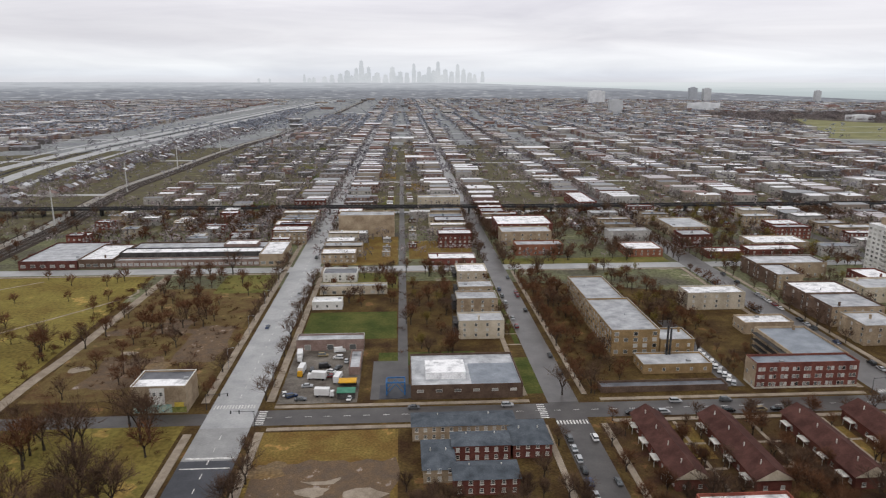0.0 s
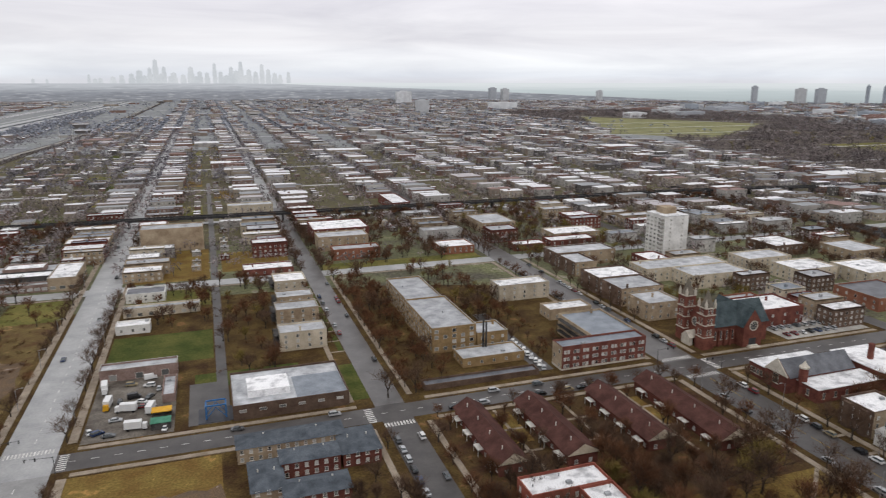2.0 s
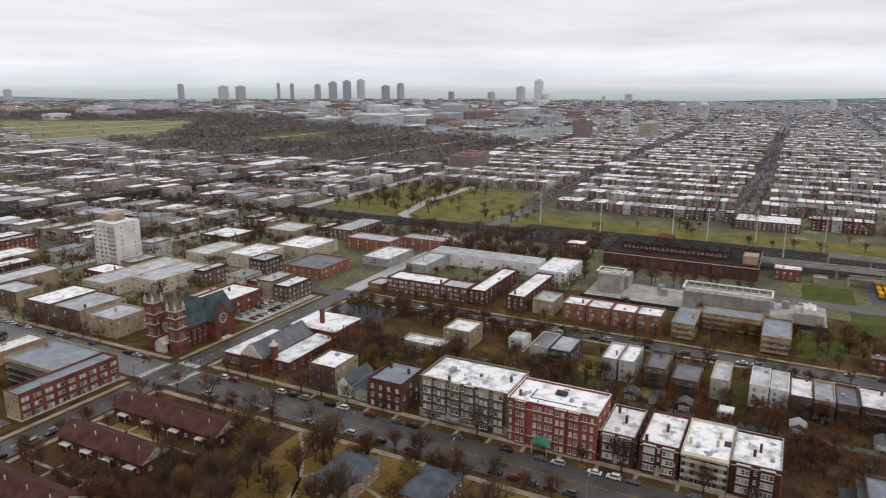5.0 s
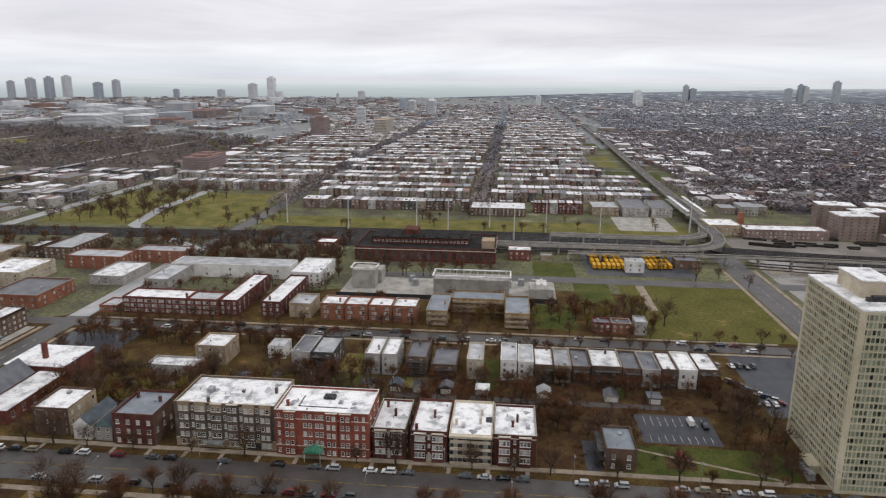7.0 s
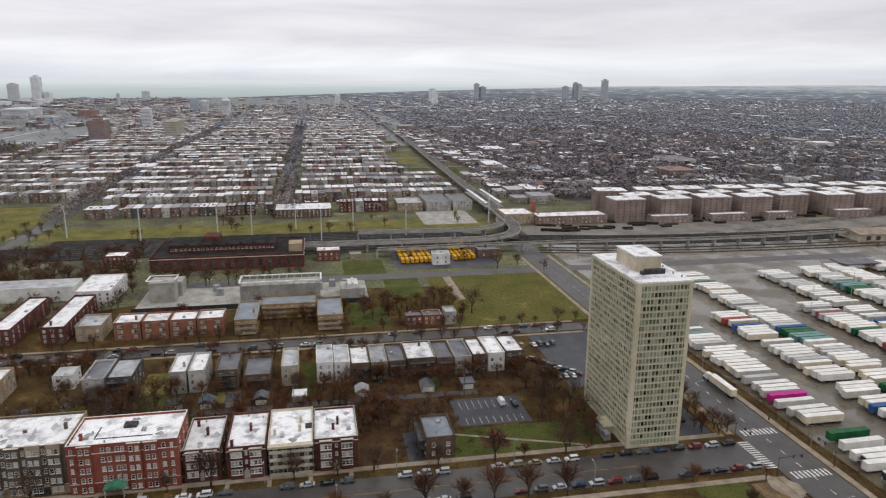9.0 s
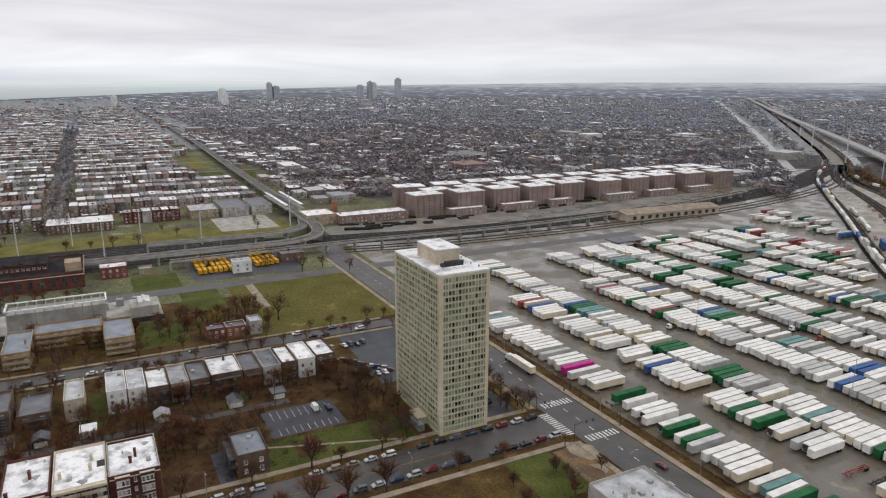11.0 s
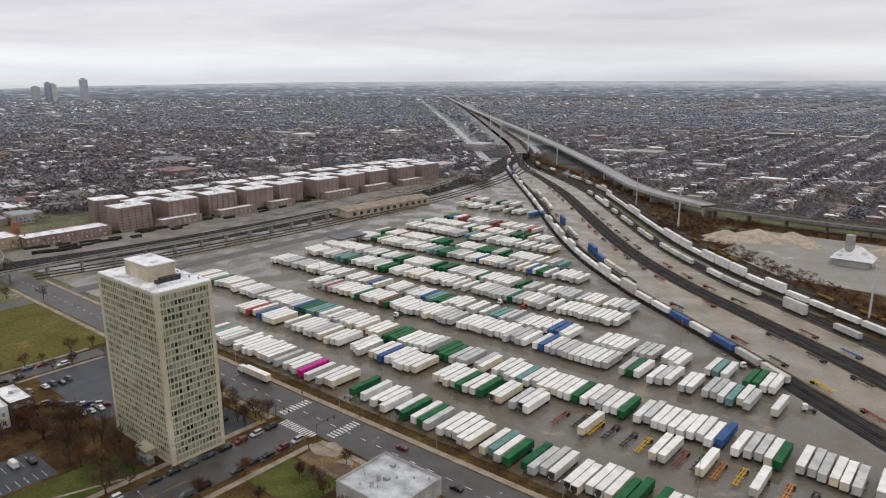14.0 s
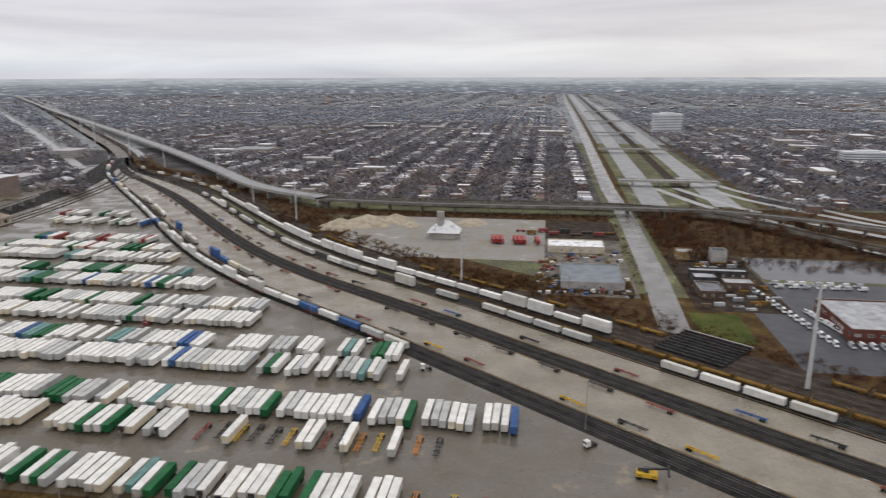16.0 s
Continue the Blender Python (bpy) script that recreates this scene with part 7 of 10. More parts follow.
def chassis(col):
    m = {"red": "t_brick", "black": "darkmetal", "yellow": "t_yellow", "orange": "t_orange", "blue": "t_blue"}[col]
    s = Shape().box(-6, -0.6, 0.95, 6, -0.35, 1.25, under=True).box(-6, 0.35, 0.95, 6, 0.6, 1.25, under=True)
    for x in (-5.8, -2.5, 0.5, 3, 5.8):
        s.box(x - 0.15, -1.2, 0.98, x + 0.15, 1.2, 1.2, under=True)
    s.box(3.5, -0.9, 0, 3.7, -0.75, 1).box(3.5, 0.75, 0, 3.7, 0.9, 1)
    root = part("chassis", s, m, None, "empty %s steel container chassis on wet concrete" % col)
    tagged(root, "", "trailer chassis", "empty chassis")
    for y in (-1.15, 0.7):
        part("wheel", Shape().tube((-5.0, y, 0.5), (-5.0, y + 0.45, 0.5), 0.5, 0.5, 10).tube((-3.8, y, 0.5), (-3.8, y + 0.45, 0.5), 0.5, 0.5, 10), "tyre", root)
    return root


CH = {c: chassis(c) for c in ("red", "black", "yellow", "orange", "blue")}
first = dict.fromkeys(CH, True)


def put_chassis(c, x, y, a):
    m = pose(x, y, 0.12, 0, 0, a)
    if first[c]:
        CH[c].matrix_basis, first[c] = m, False
    else:
        copy_thing(CH[c], m)


for off, cols, a0, a1 in ((-10, ("black", "red", "yellow"), -120, 420), (-30, ("red", "black", "black"), -140, 420), (-49, ("black", "blue", "black", "red"), -150, 350), (4, ("red", "black", "black"), 60, 330)):
    for x, y, a in along(lane(off), 27, 0, 9):
        if a0 < x < a1 and rt.random() < 0.72:
            put_chassis(rt.choice(cols), x, y, a + (180 if rt.random() < 0.5 else 0) + rt.uniform(-3, 3))
for k, c in enumerate(("red", "black", "yellow", "black", "black", "yellow", "black", "red", "black", "orange", "yellow", "red", "orange", "black")):
    put_chassis(c, 118 - k * 6.6 + rt.uniform(-1, 1), -213 + rt.uniform(-1, 1), 90)
for x in (62, 55, 34, 22, 12):
    put_chassis(rt.choice(("orange", "yellow", "red")), x, -180, 90)

# yard tractors and the reach stacker
def tractor(x, y, a, col="white"):
    root = thing("yard_tractor", "small %s yard tractor on wet concrete" % col, "truck", x, y, 0.08, a, group="yard tractors")
    part("cab", Shape().box(0.6, -1.1, 0.9, 2.6, 1.1, 2.9, taper=0.12), "t_" + ("white" if col == "white" else "red"), root)
    part("windscreen", Shape().box(2.45, -0.9, 1.9, 2.62, 0.9, 2.6), "pane", root)
    part("frame", Shape().box(-2.6, -0.6, 0.6, 2.6, 0.6, 0.95), "darkmetal", root)
    for px in (-1.8, 1.7):
        for py in (-1.2, 0.8):
            part("wheel", Shape().tube((px, py, 0.5), (px, py + 0.4, 0.5), 0.5, 0.5, 10), "tyre", root)


for x, y, a, c in ((-21, -223, 40, "white"), (81, -306, 150, "white"), (47, -279, 20, "white"), (108, -300, 80, "white"), (246, -258, 90, "white"), (200, -312, 100, "red"), (215, -312, 80, "white"), (356, -300, 30, "red")):
    tractor(x, y, a, c)
rs = thing("reach_stacker", "yellow reach stacker with a dark boom", "crane", -38, -206, 0.08, 172)
part("body", Shape().box(-3.5, -1.8, 0.9, 3.5, 1.8, 2.2, taper=0.15), "t_yellow", rs)
part("cab", Shape().box(-1.2, -0.8, 2.2, 0.6, 0.8, 3.8, taper=0.1), "pane", rs)
part("boom", Shape().tube((-3, 0, 2.6), (6.5, 0, 4.4), 0.5, 0.4, 6), "darkmetal", rs)
part("spreader", Shape().box(6.2, -3.2, 3.2, 7.0, 3.2, 3.8), "darkmetal", rs)
for px in (-2.4, 2.4):
    for py in (-2.0, 1.2):
        part("wheel", Shape().tube((px, py, 0.85), (px, py + 0.8, 0.85), 0.85, 0.85, 12), "tyre", rs)

# ---- elevated line and viaducts ----


def viaduct(name, label, pts, width, z, m="darkmetal", deck="ballast", thick=1.2, step=14, posts=2, parapet=0.9, pm=None):
    root = thing(name, label, "viaduct", kind="structure")
    top = strip(pts, width, z)
    part("deck", top, deck, root)
    s = Shape()
    for side in (-1, 1):
        a = strip(pts, 0.4, z + parapet, side * width / 2)
        b = strip(pts, 0.4, z - thick, side * width / 2)
        for fa, fb in zip(a.f, b.f):
            p = [a.v[i] for i in fa]
            q = [b.v[i] for i in fb]
            s.face(p)
            s.face([q[0], q[1], p[1], p[0]])
            s.face([p[3], p[2], q[2], q[3]])
    part("girder", s, m, root)
    u = strip(pts, width, z - thick)
    part("soffit", u, m, root)
    pier = Shape().box(-0.6, -width * 0.38 if posts == 1 else -0.5, 0, 0.6, width * 0.38 if posts == 1 else 0.5, z - thick).mesh("pier", pm or m)
    for k, (x, y, a) in enumerate(along(pts, step)):
        if not (math.hypot(x, y) < 900):
            continue
        n = Vector((-math.sin(radians(a)), math.cos(radians(a)), 0))
        for j in range(posts):
            o = (j - (posts - 1) / 2) * width * 0.7
            part("pier", pier, (), root, at=pose(x + n.x * o, y + n.y * o, 0, 0, 0, a))
    if deck in ("ballast", "eldeck"):
        for o in (-2.4, -0.9, 0.9, 2.4):
            part("rail", strip(pts, 0.15, z + 0.2, o), "rail", root)
    return root


viaduct("elevated_railway", "dark steel elevated railway crossing the streets", [(-700, 640), (-68, 636), (81, 632), (213, 632), (440, 632), (560, 622), (652, 607), (900, 590)], 9, 7, step=26, posts=1)
viaduct("elevated_railway", "double-track elevated railway on concrete piers", spline([(503, 70), (502, -60), (501, -112), (505, -135), (519, -152), (545, -160), (580, -162), (649, -165), (807, -169), (1100, -176), (1500, -186), (2600, -200)]), 9, 7, "concrete", "eldeck", step=26, posts=1)
viaduct("elevated_railway", "curved elevated track of a railway junction", spline([(541, -30), (537, -100), (540, -130), (553, -150), (580, -158)]), 7, 6.6, "concrete", "eldeck", step=26, posts=1)
viaduct("elevated_railway", "narrow concrete viaduct along the freight yard", spline([(484, -40), (486, -155), (483, -220), (478, -300), (482, -400), (496, -520), (520, -640)]), 5, 6, "concrete", "ballast_brown", 0.9, 22, posts=1, parapet=0.6)
patch("yard", "dark storage yard of the elevated railway", 507, -118, 573, 205, 0.145, "ballast", "railway track")
store = thing("railway_track", "close rows of storage tracks on dark ballast", "railway track", kind="structure")
for k in range(11):
    for g_ in (-0.72, 0.72):
        part("rail", strip([(512 + k * 5.6 + g_, -116), (512 + k * 5.6 + g_, 204)], 0.2, 0.42), "rail", store)
st = thing("station", "white canopies of an elevated station", "station", 672, -165, 0)
take(630, -185, 720, -145)
part("canopy", Shape().box(-42, -8.6, 11, 42, -5.6, 11.4, under=True), "roofw", st)
part("canopy", Shape().box(-42, 5.6, 11, 42, 8.6, 11.4, under=True), "roofw", st)
part("platform", Shape().box(-45, -9, 7.2, 45, -5.2, 8), "concrete", st)
part("platform", Shape().box(-45, 5.2, 7.2, 45, 9, 8), "concrete", st)
for k in range(8):
    part("post", Shape().tube((-38 + k * 11, -7, 8), (-38 + k * 11, -7, 11), 0.15, 0.15, 5), "metal", st)
    part("post", Shape().tube((-38 + k * 11, 7, 8), (-38 + k * 11, 7, 11), 0.15, 0.15, 5), "metal", st)
M["oldconcrete"] = mat("stained old concrete", (0.12, 0.112, 0.10), (0.235, 0.218, 0.192), size=7, fine=0.2)
viaduct("highway_viaduct", "long pale concrete viaduct climbing over the tracks", spline([(215, -648), (310, -712), (430, -852), (621, -1068), (923, -1395), (1718, -2240), (3354, -4030)]), 17, 10, "concrete", "expway", 1.8, 40, posts=1)
viaduct("highway_viaduct", "low stained road viaduct above the works yard", spline([(-520, -400), (-380, -490), (-268, -576), (-181, -626), (-104, -640), (92, -638), (215, -648)]), 11, 8, "oldconcrete", M["street"], 1.5, 32, posts=1)
viaduct("railway_bridge", "railway embankment bridge in dark steel", spline([(-420, -380), (-300, -470), (-240, -520), (-175, -606), (-119, -652), (-40, -668), (110, -668), (230, -690)]), 10, 6, "oldconcrete", "ballast_brown", 2, 30, posts=1)
for y, x0, x1 in ((-825, -200, -88), (-1182, -200, -88), (-1518, -190, -98), (-1900, -200, -110), (-2390, -210, -125)):
    viaduct("road_bridge", "concrete road bridge over the expressway", [(x0, y), (x1, y)], 13, 7, "concrete", "road_pale", 1.4, 32)
girders = thing("railway_bridge", "black steel girder bridge over the wet street", "bridge", -79, -321, 0, -38, kind="structure")
part("deck", Shape().box(-17, -15, 0.45, 17, 15, 0.75, under=True), "ballast", girders)
for k in range(9):
    part("girder", Shape().box(-17, -15 + k * 3.7, 0.75, 17, -14.5 + k * 3.7, 1.5), "darkmetal", girders)
part("abutment", Shape().box(-17.6, -16, 0, 17.6, -15.1, 1.7), "concrete", girders)
patch("lawn", "small green lot by the bridge", -108, -374, -82, -330, 0.1, "lawn")

# ---- tall steel poles ----


def pole(x, y, h, arms=0, kind="steel"):
    root = thing("transmission_pole", "tall pale tapered steel pole" + (" with cross arms" if arms else ""), "pole", x, y, 0, group="steel poles")
    part("mast", Shape().tube((0, 0, 0), (0, 0, h), h * 0.02, h * 0.011, 10), "polepaint", root)
    for k in range(arms):
        z = h * (0.97 - 0.1 * k)
        part("cross_arm", Shape().tube((-h * 0.1, 0, z - 0.4), (0, 0, z), 0.12, 0.15, 5).tube((0, 0, z), (h * 0.1, 0, z - 0.4), 0.15, 0.12, 5), "polepaint", root)


for x, y, h, a in ((-113, -283, 46, 1), (48, -417, 30, 1), (562, 54, 28, 0), (544, -1, 26, 0), (587, 84, 27, 0), (575, -28, 27, 0), (552, -70, 26, 0), (590, 20, 26, 0), (566, 140, 27, 0), (585, 200, 27, 0), (590, -150, 30, 0), (-306, 594, 34, 2), (-315, 780, 34, 2), (-322, 983, 34, 2), (-330, 1250, 34, 2), (-250, 1500, 34, 0), (-300, 1650, 34, 0), (217, -581, 37, 3), (292, -661, 29, 0), (401, -805, 35, 2), (527, -901, 36, 1), (669, -1043, 54, 1), (852, -1219, 54, 1), (830, -996, 33, 1), (1010, -1400, 50, 1)):
    pole(x, y, h, a)


def lamp(x, y, a, h=9):
    root = thing("street_lamp", "grey steel street lamp with one arm", "lamp", x, y, 0, a, group="street lamps")
    part("post", Shape().tube((0, 0, 0), (0, 0, h), 0.13, 0.08, 6), "metal", root)
    part("arm", Shape().tube((0, 0, h), (2.2, 0, h + 0.5), 0.06, 0.05, 5), "metal", root)
    part("lamp_head", Shape().box(2.0, -0.2, h + 0.35, 2.9, 0.2, h + 0.55, under=True), "metal", root)
    return root


src = lamp(200.5, -60, 180)
for y in (-100, -20, 22, 64, 106, 148, 190):
    copy_thing(src, pose(200.6, y, 0, 0, 0, 180))
for y in (-80, 0, 44, 90, 130, 172, 212, 270, 330, 390):
    copy_thing(src, pose(179.4, y, 0, 0, 0, 0))
for y in range(260, 640, 42):
    copy_thing(src, pose(-61.5, y, 0, 0, 0, 180))
    copy_thing(src, pose(-84.5, y + 20, 0, 0, 0, 0))
for x in (-40, 10, 60, 100, 150, 230, 290, 350, 420):
    copy_thing(src, pose(x, -144, 0, 0, 0, -90))
for x in (40, 90, 140, 190, 260, 320):
    copy_thing(src, pose(x, -165, 0, 0, 0, 90))
high = lamp(150, -258, 0, 20)
high["label"] = "tall grey yard floodlight mast"
for x, y in ((230, -258), (310, -258), (110, -310), (190, -362), (270, -418), (330, -300), (60, -195), (-20, -235)):
    copy_thing(high, pose(x, y, 0))

def alley_pole(x, y):
    root = thing("utility_pole", "brown wooden utility pole with a cross arm in the alley", "pole", x, y, 0, group="alley poles")
    part("mast", Shape().tube((0, 0, 0), (0, 0, 11), 0.16, 0.11, 6), "bark", root)
    part("cross_arm", Shape().box(-1.3, -0.07, 10.2, 1.3, 0.07, 10.4, under=True), "bark", root)
    part("transformer", Shape().tube((0.35, 0, 8.2), (0.35, 0, 9.2), 0.28, 0.28, 8), "metal", root)


alley_y = (-88, -54, -20, 14, 48, 82, 116, 150, 184)
for y in alley_y:
    alley_pole(252.4, y)
for o, z in ((-1.2, 10.45), (0.0, 10.45), (1.2, 10.45), (0.1, 7.4)):
    s = Shape()
    for a, b in zip(alley_y, alley_y[1:]):
        for k in range(6):
            t, u = k / 6, (k + 1) / 6
            s.tube((252.4 + o, a + (b - a) * t, z - 3.2 * t * (1 - t)), (252.4 + o, a + (b - a) * u, z - 3.2 * u * (1 - u)), 0.025, 0.025, 3, cap=False)
    tagged(part("overhead_wire", s, "darkmetal", None, "sagging black wires along the alley poles"), "", "wire", kind="stuff")


def signal(x, y, a):
    root = thing("traffic_signal", "dark steel traffic signal with a long mast arm", "traffic signal", x, y, 0, a, group="traffic signals")
    part("post", Shape().tube((0, 0, 0), (0, 0, 6.4), 0.14, 0.1, 6), "darkmetal", root)
    part("arm", Shape().tube((0, 0, 6.0), (8.5, 0, 6.5), 0.09, 0.06, 5), "darkmetal", root)
    for u in (5.2, 8.2):
        part("signal_head", Shape().box(u - 0.18, -0.2, 5.5, u + 0.18, 0.2, 6.6, under=True), "darkmetal", root)


for x, y, a in ((202, -143.5, 180), (178, -164.5, 0), (177.5, -143, -90), (202.5, -165, 90), (-62.5, 226.5, 180), (-83.5, 241, 0), (201, 225.5, 180), (179, 241.5, 0)):
    signal(x, y, a)

# fence along the yard
fence = thing("fence", "rusty chain-link fence on steel posts", "fence", 0, -170.4, 0, kind="")
for k in range(60):
    part("post", Shape().tube((-60 + k * 6, 0, 0), (-60 + k * 6, 0, 2.4), 0.06, 0.06, 4), "rust", fence)
for z in (0.5, 1.2, 1.9, 2.35):
    part("wire", Shape().box(-60, -0.02, z, 300, 0.02, z + 0.05), "rust", fence)

M["sleeper_dark"] = mat("dark oiled timber", (0.02, 0.017, 0.015), (0.06, 0.05, 0.042), size=3, fine=0.3)
# ---- cars ----
PAINT = {"white": (0.72, 0.72, 0.71), "silver": (0.42, 0.43, 0.44), "black": (0.015, 0.015, 0.017), "grey": (0.10, 0.105, 0.11), "red": (0.17, 0.02, 0.022), "blue": (0.022, 0.04, 0.095), "gold": (0.28, 0.23, 0.14)}
for k, c in PAINT.items():
    M["c_" + k] = mat(k + " car paint", tuple(v * 0.9 for v in c), c, size=2, rough=0.25, fine=0.03, spec=0.6)
cars = {}


def car(col, kind):
    label = {"saloon": "%s saloon car parked at the kerb", "suv": "%s tall estate car parked at the kerb", "van": "%s panel van parked on the street"}[kind] % col
    L, Wd, Hh, roof = {"saloon": (4.7, 1.8, 0.95, 1.45), "suv": (4.8, 1.9, 1.1, 1.75), "van": (5.4, 2.0, 1.3, 2.3)}[kind]
    s = Shape()
    prof = [(-L / 2, 0.35), (-L / 2, 0.78), (-L / 2 + 0.15, Hh - 0.05), (-L * 0.3, Hh), (L * 0.2, Hh), (L / 2 - 0.25, Hh * 0.8), (L / 2, 0.62), (L / 2, 0.35)]
    for (x0, z0), (x1, z1) in zip(prof, prof[1:]):
        s.face([(x0, -Wd / 2, z0), (x0, Wd / 2, z0), (x1, Wd / 2, z1), (x1, -Wd / 2, z1)])
    for sgn in (-1, 1):
        q = [(x, sgn * Wd / 2, z) for x, z in prof]
        s.face(q if sgn > 0 else q[::-1])
    a, b, c, d = {"saloon": (-1.75, -1.05, 0.55, 1.2), "suv": (-2.3, -2.0, 0.6, 1.25), "van": (-2.6, -2.5, 1.3, 1.9)}[kind]
    g = Shape()
    w0, w1 = Wd / 2 - 0.06, Wd / 2 - 0.26
    lo = [(a, -w0, Hh), (d, -w0, Hh), (d, w0, Hh), (a, w0, Hh)]
    hi = [(b, -w1, roof), (c, -w1, roof), (c, w1, roof), (b, w1, roof)]
    for i in range(4):
        g.face([lo[i], lo[(i + 1) % 4], hi[(i + 1) % 4], hi[i]], 1 if kind == "van" and i != 1 else 0)
    root = part("car" if kind != "van" else "van", s.box(b - 0.03, -w1 - 0.03, roof - 0.02, c + 0.03, w1 + 0.03, roof + 0.04), "c_" + col, None, label)
    tagged(root, "", "car", "parked cars")
    part("glazing", g, ("pane", "c_" + col), root)
    wheels = Shape()
    for x in (-L * 0.31, L * 0.31):
        for y in (-Wd / 2 - 0.02, Wd / 2 - 0.2):
            wheels.tube((x, y, 0.33), (x, y + 0.22, 0.33), 0.33, 0.33, 8)
    part("wheel_set", wheels, "tyre", root, "", "stuff")
    return root


rc_ = random.Random(21)


def put_car(x, y, a, col=None, kind=None):
    col = col or rc_.choice(("white", "white", "silver", "silver", "black", "black", "grey", "grey", "red", "grey", "silver", "black", "blue", "gold"))
    kind = kind or rc_.choice(("saloon", "saloon", "suv", "suv", "van" if col == "white" and rc_.random() < 0.3 else "suv"))
    m = pose(x, y, 0.1, 0, 0, a + rc_.uniform(-2, 2))
    if (col, kind) in cars:
        copy_thing(cars[col, kind], m)
    else:
        cars[col, kind] = car(col, kind)
        cars[col, kind].matrix_basis = m


def kerbside(x0, y0, x1, y1, a, fill, step=6.2):
    n = int(max(abs(x1 - x0), abs(y1 - y0)) / step)
    for k in range(n):
        if rc_.random() < fill:
            put_car(x0 + (x1 - x0) * k / n, y0 + (y1 - y0) * k / n, a)


kerbside(197.6, -138, 197.6, -60, 90, 0.8)
kerbside(182.4, -138, 182.4, -20, 90, 0.75)
kerbside(197.6, -60, 197.6, 215, 90, 0.55)
kerbside(182.4, -20, 182.4, 215, 90, 0.5)
kerbside(57.5, 150, 57.5, 218, 90, 0.7)
kerbside(48.5, 150, 48.5, 218, 90, 0.75)
kerbside(57.5, 260, 57.5, 420, 90, 0.25)
kerbside(48.5, 260, 48.5, 420, 90, 0.3)
kerbside(-5, 237.6, 38, 237.6, 0, 0.5)
kerbside(70, 228.6, 170, 228.6, 0, 0.45)
kerbside(70, 237.4, 130, 237.4, 0, 0.3)
kerbside(197.6, 250, 197.6, 420, 90, 0.45)
kerbside(182.6, 250, 182.6, 420, 90, 0.4)
kerbside(318.5, -120, 318.5, 215, 90, 0.35)
kerbside(325.5, -120, 325.5, 215, 90, 0.35)
for k in range(9):
    put_car(127, 252 + k * 4.2, rc_.choice((60, 65, 240)), "white" if k % 3 else "silver", "suv")
for k in range(8):
    if k != 3:
        put_car(262 + rc_.uniform(-1, 1), -98 - k * 3.4, 0)
        put_car(300 + rc_.uniform(-1, 1), -86 - k * 3.2, 10)
for k in range(5):
    put_car(216 + k * 3.4, -129, 90)
put_car(243, -67, 0, "white", "van")
put_car(241, -72, 0, "black", "suv")
for y, x in ((330, -77), (385, -69), (470, -69), (560, -77)):
    put_car(x, y, 90)
for x, y in ((120, -151, ), (90, -157), (10, -151), (60, -158), (150, -158)):
    put_car(x, y, 0, rc_.choice(("red", "black")))
patch("water", "grey pond of standing water in a lot", -250, -500, -142, -446, 0.09, M["pond"], "water")
for k in range(15):
    put_car(-128 - k * 1.1 + rc_.uniform(-0.4, 0.4), -418 + k * 6.0, 80, "white" if k % 5 else "silver", "van")
for k in range(9):
    put_car(-146 - k * 1.0, -382 + k * 4.6, 100, "white", "van" if k % 3 else "suv")
for k in range(9):
    put_car(-150 - k * 4.8, -333, 90, "white" if k % 3 else "silver", "van")
for k in range(14):
    put_car(-146 - (k % 7) * 8 + rc_.uniform(-1, 1), -436 + (k // 7) * 7, 10, "white" if k % 3 else "silver", "van")
rs_ = random.Random(31)
for k in range(60):
    x, y = rs_.uniform(-138, -92), rs_.uniform(-498, -382)
    if is_free(x - 2, y - 2, x + 2, y + 2, 0):
        root = thing("scrap_pile", "stacked timber, drums and old parts in a dark yard", "scrap", x, y, 0.1, rs_.choice((5, 10, 95)), group="timber yard piles")
        part("crate", Shape().box(-3.2, -1.1, 0, 2.6, 1.1, rs_.uniform(0.8, 2.4), taper=0.1), rs_.choice(("darkmetal", "rust", "brown", "metal", "roofg", "sleeper_dark")), root)
        part("scrap_top", Shape().box(-1.0, -1.8, 0, 1.6, 0.6, rs_.uniform(0.6, 1.5), taper=0.3), rs_.choice(("rust", "metal", "darkmetal", "tan")), root)
for k in range(14):
    put_car(262 + (k % 7) * 5, 250 + (k // 7) * 9, 90)
# traffic on the broad road: an articulated lorry
for x, y in ((238, -161),):
    t = templates[("cream", False)] if ("cream", False) in templates else templates[("white", False)]
    copy_thing(t, pose(x, y, 0.1, 0, 0, -90))
    root = thing("lorry", "white lorry cab pulling a box trailer", "truck", x + (10.5 if y < -154 else -10.5), y, 0.1, 0 if y < -154 else 180, group="lorries")
    part("cab", Shape().box(-1.2, -1.2, 0.9, 1.6, 1.2, 3.4, taper=0.15), "c_white", root)
    part("windscreen", Shape().box(1.35, -1.0, 2.0, 1.55, 1.0, 2.9), "pane", root)
    part("bonnet", Shape().box(1.5, -1.0, 0.8, 2.9, 1.0, 1.9, taper=0.15), "c_white", root)
    for px in (-1.4, 2.0):
        for py in (-1.2, 0.8):
            part("wheel", Shape().tube((px, py, 0.5), (px, py + 0.4, 0.5), 0.5, 0.5, 10), "tyre", root)

M["schoolbus"] = mat("school-bus yellow", (0.52, 0.27, 0.02), (0.66, 0.36, 0.03), size=3, rough=0.4, fine=0.06)


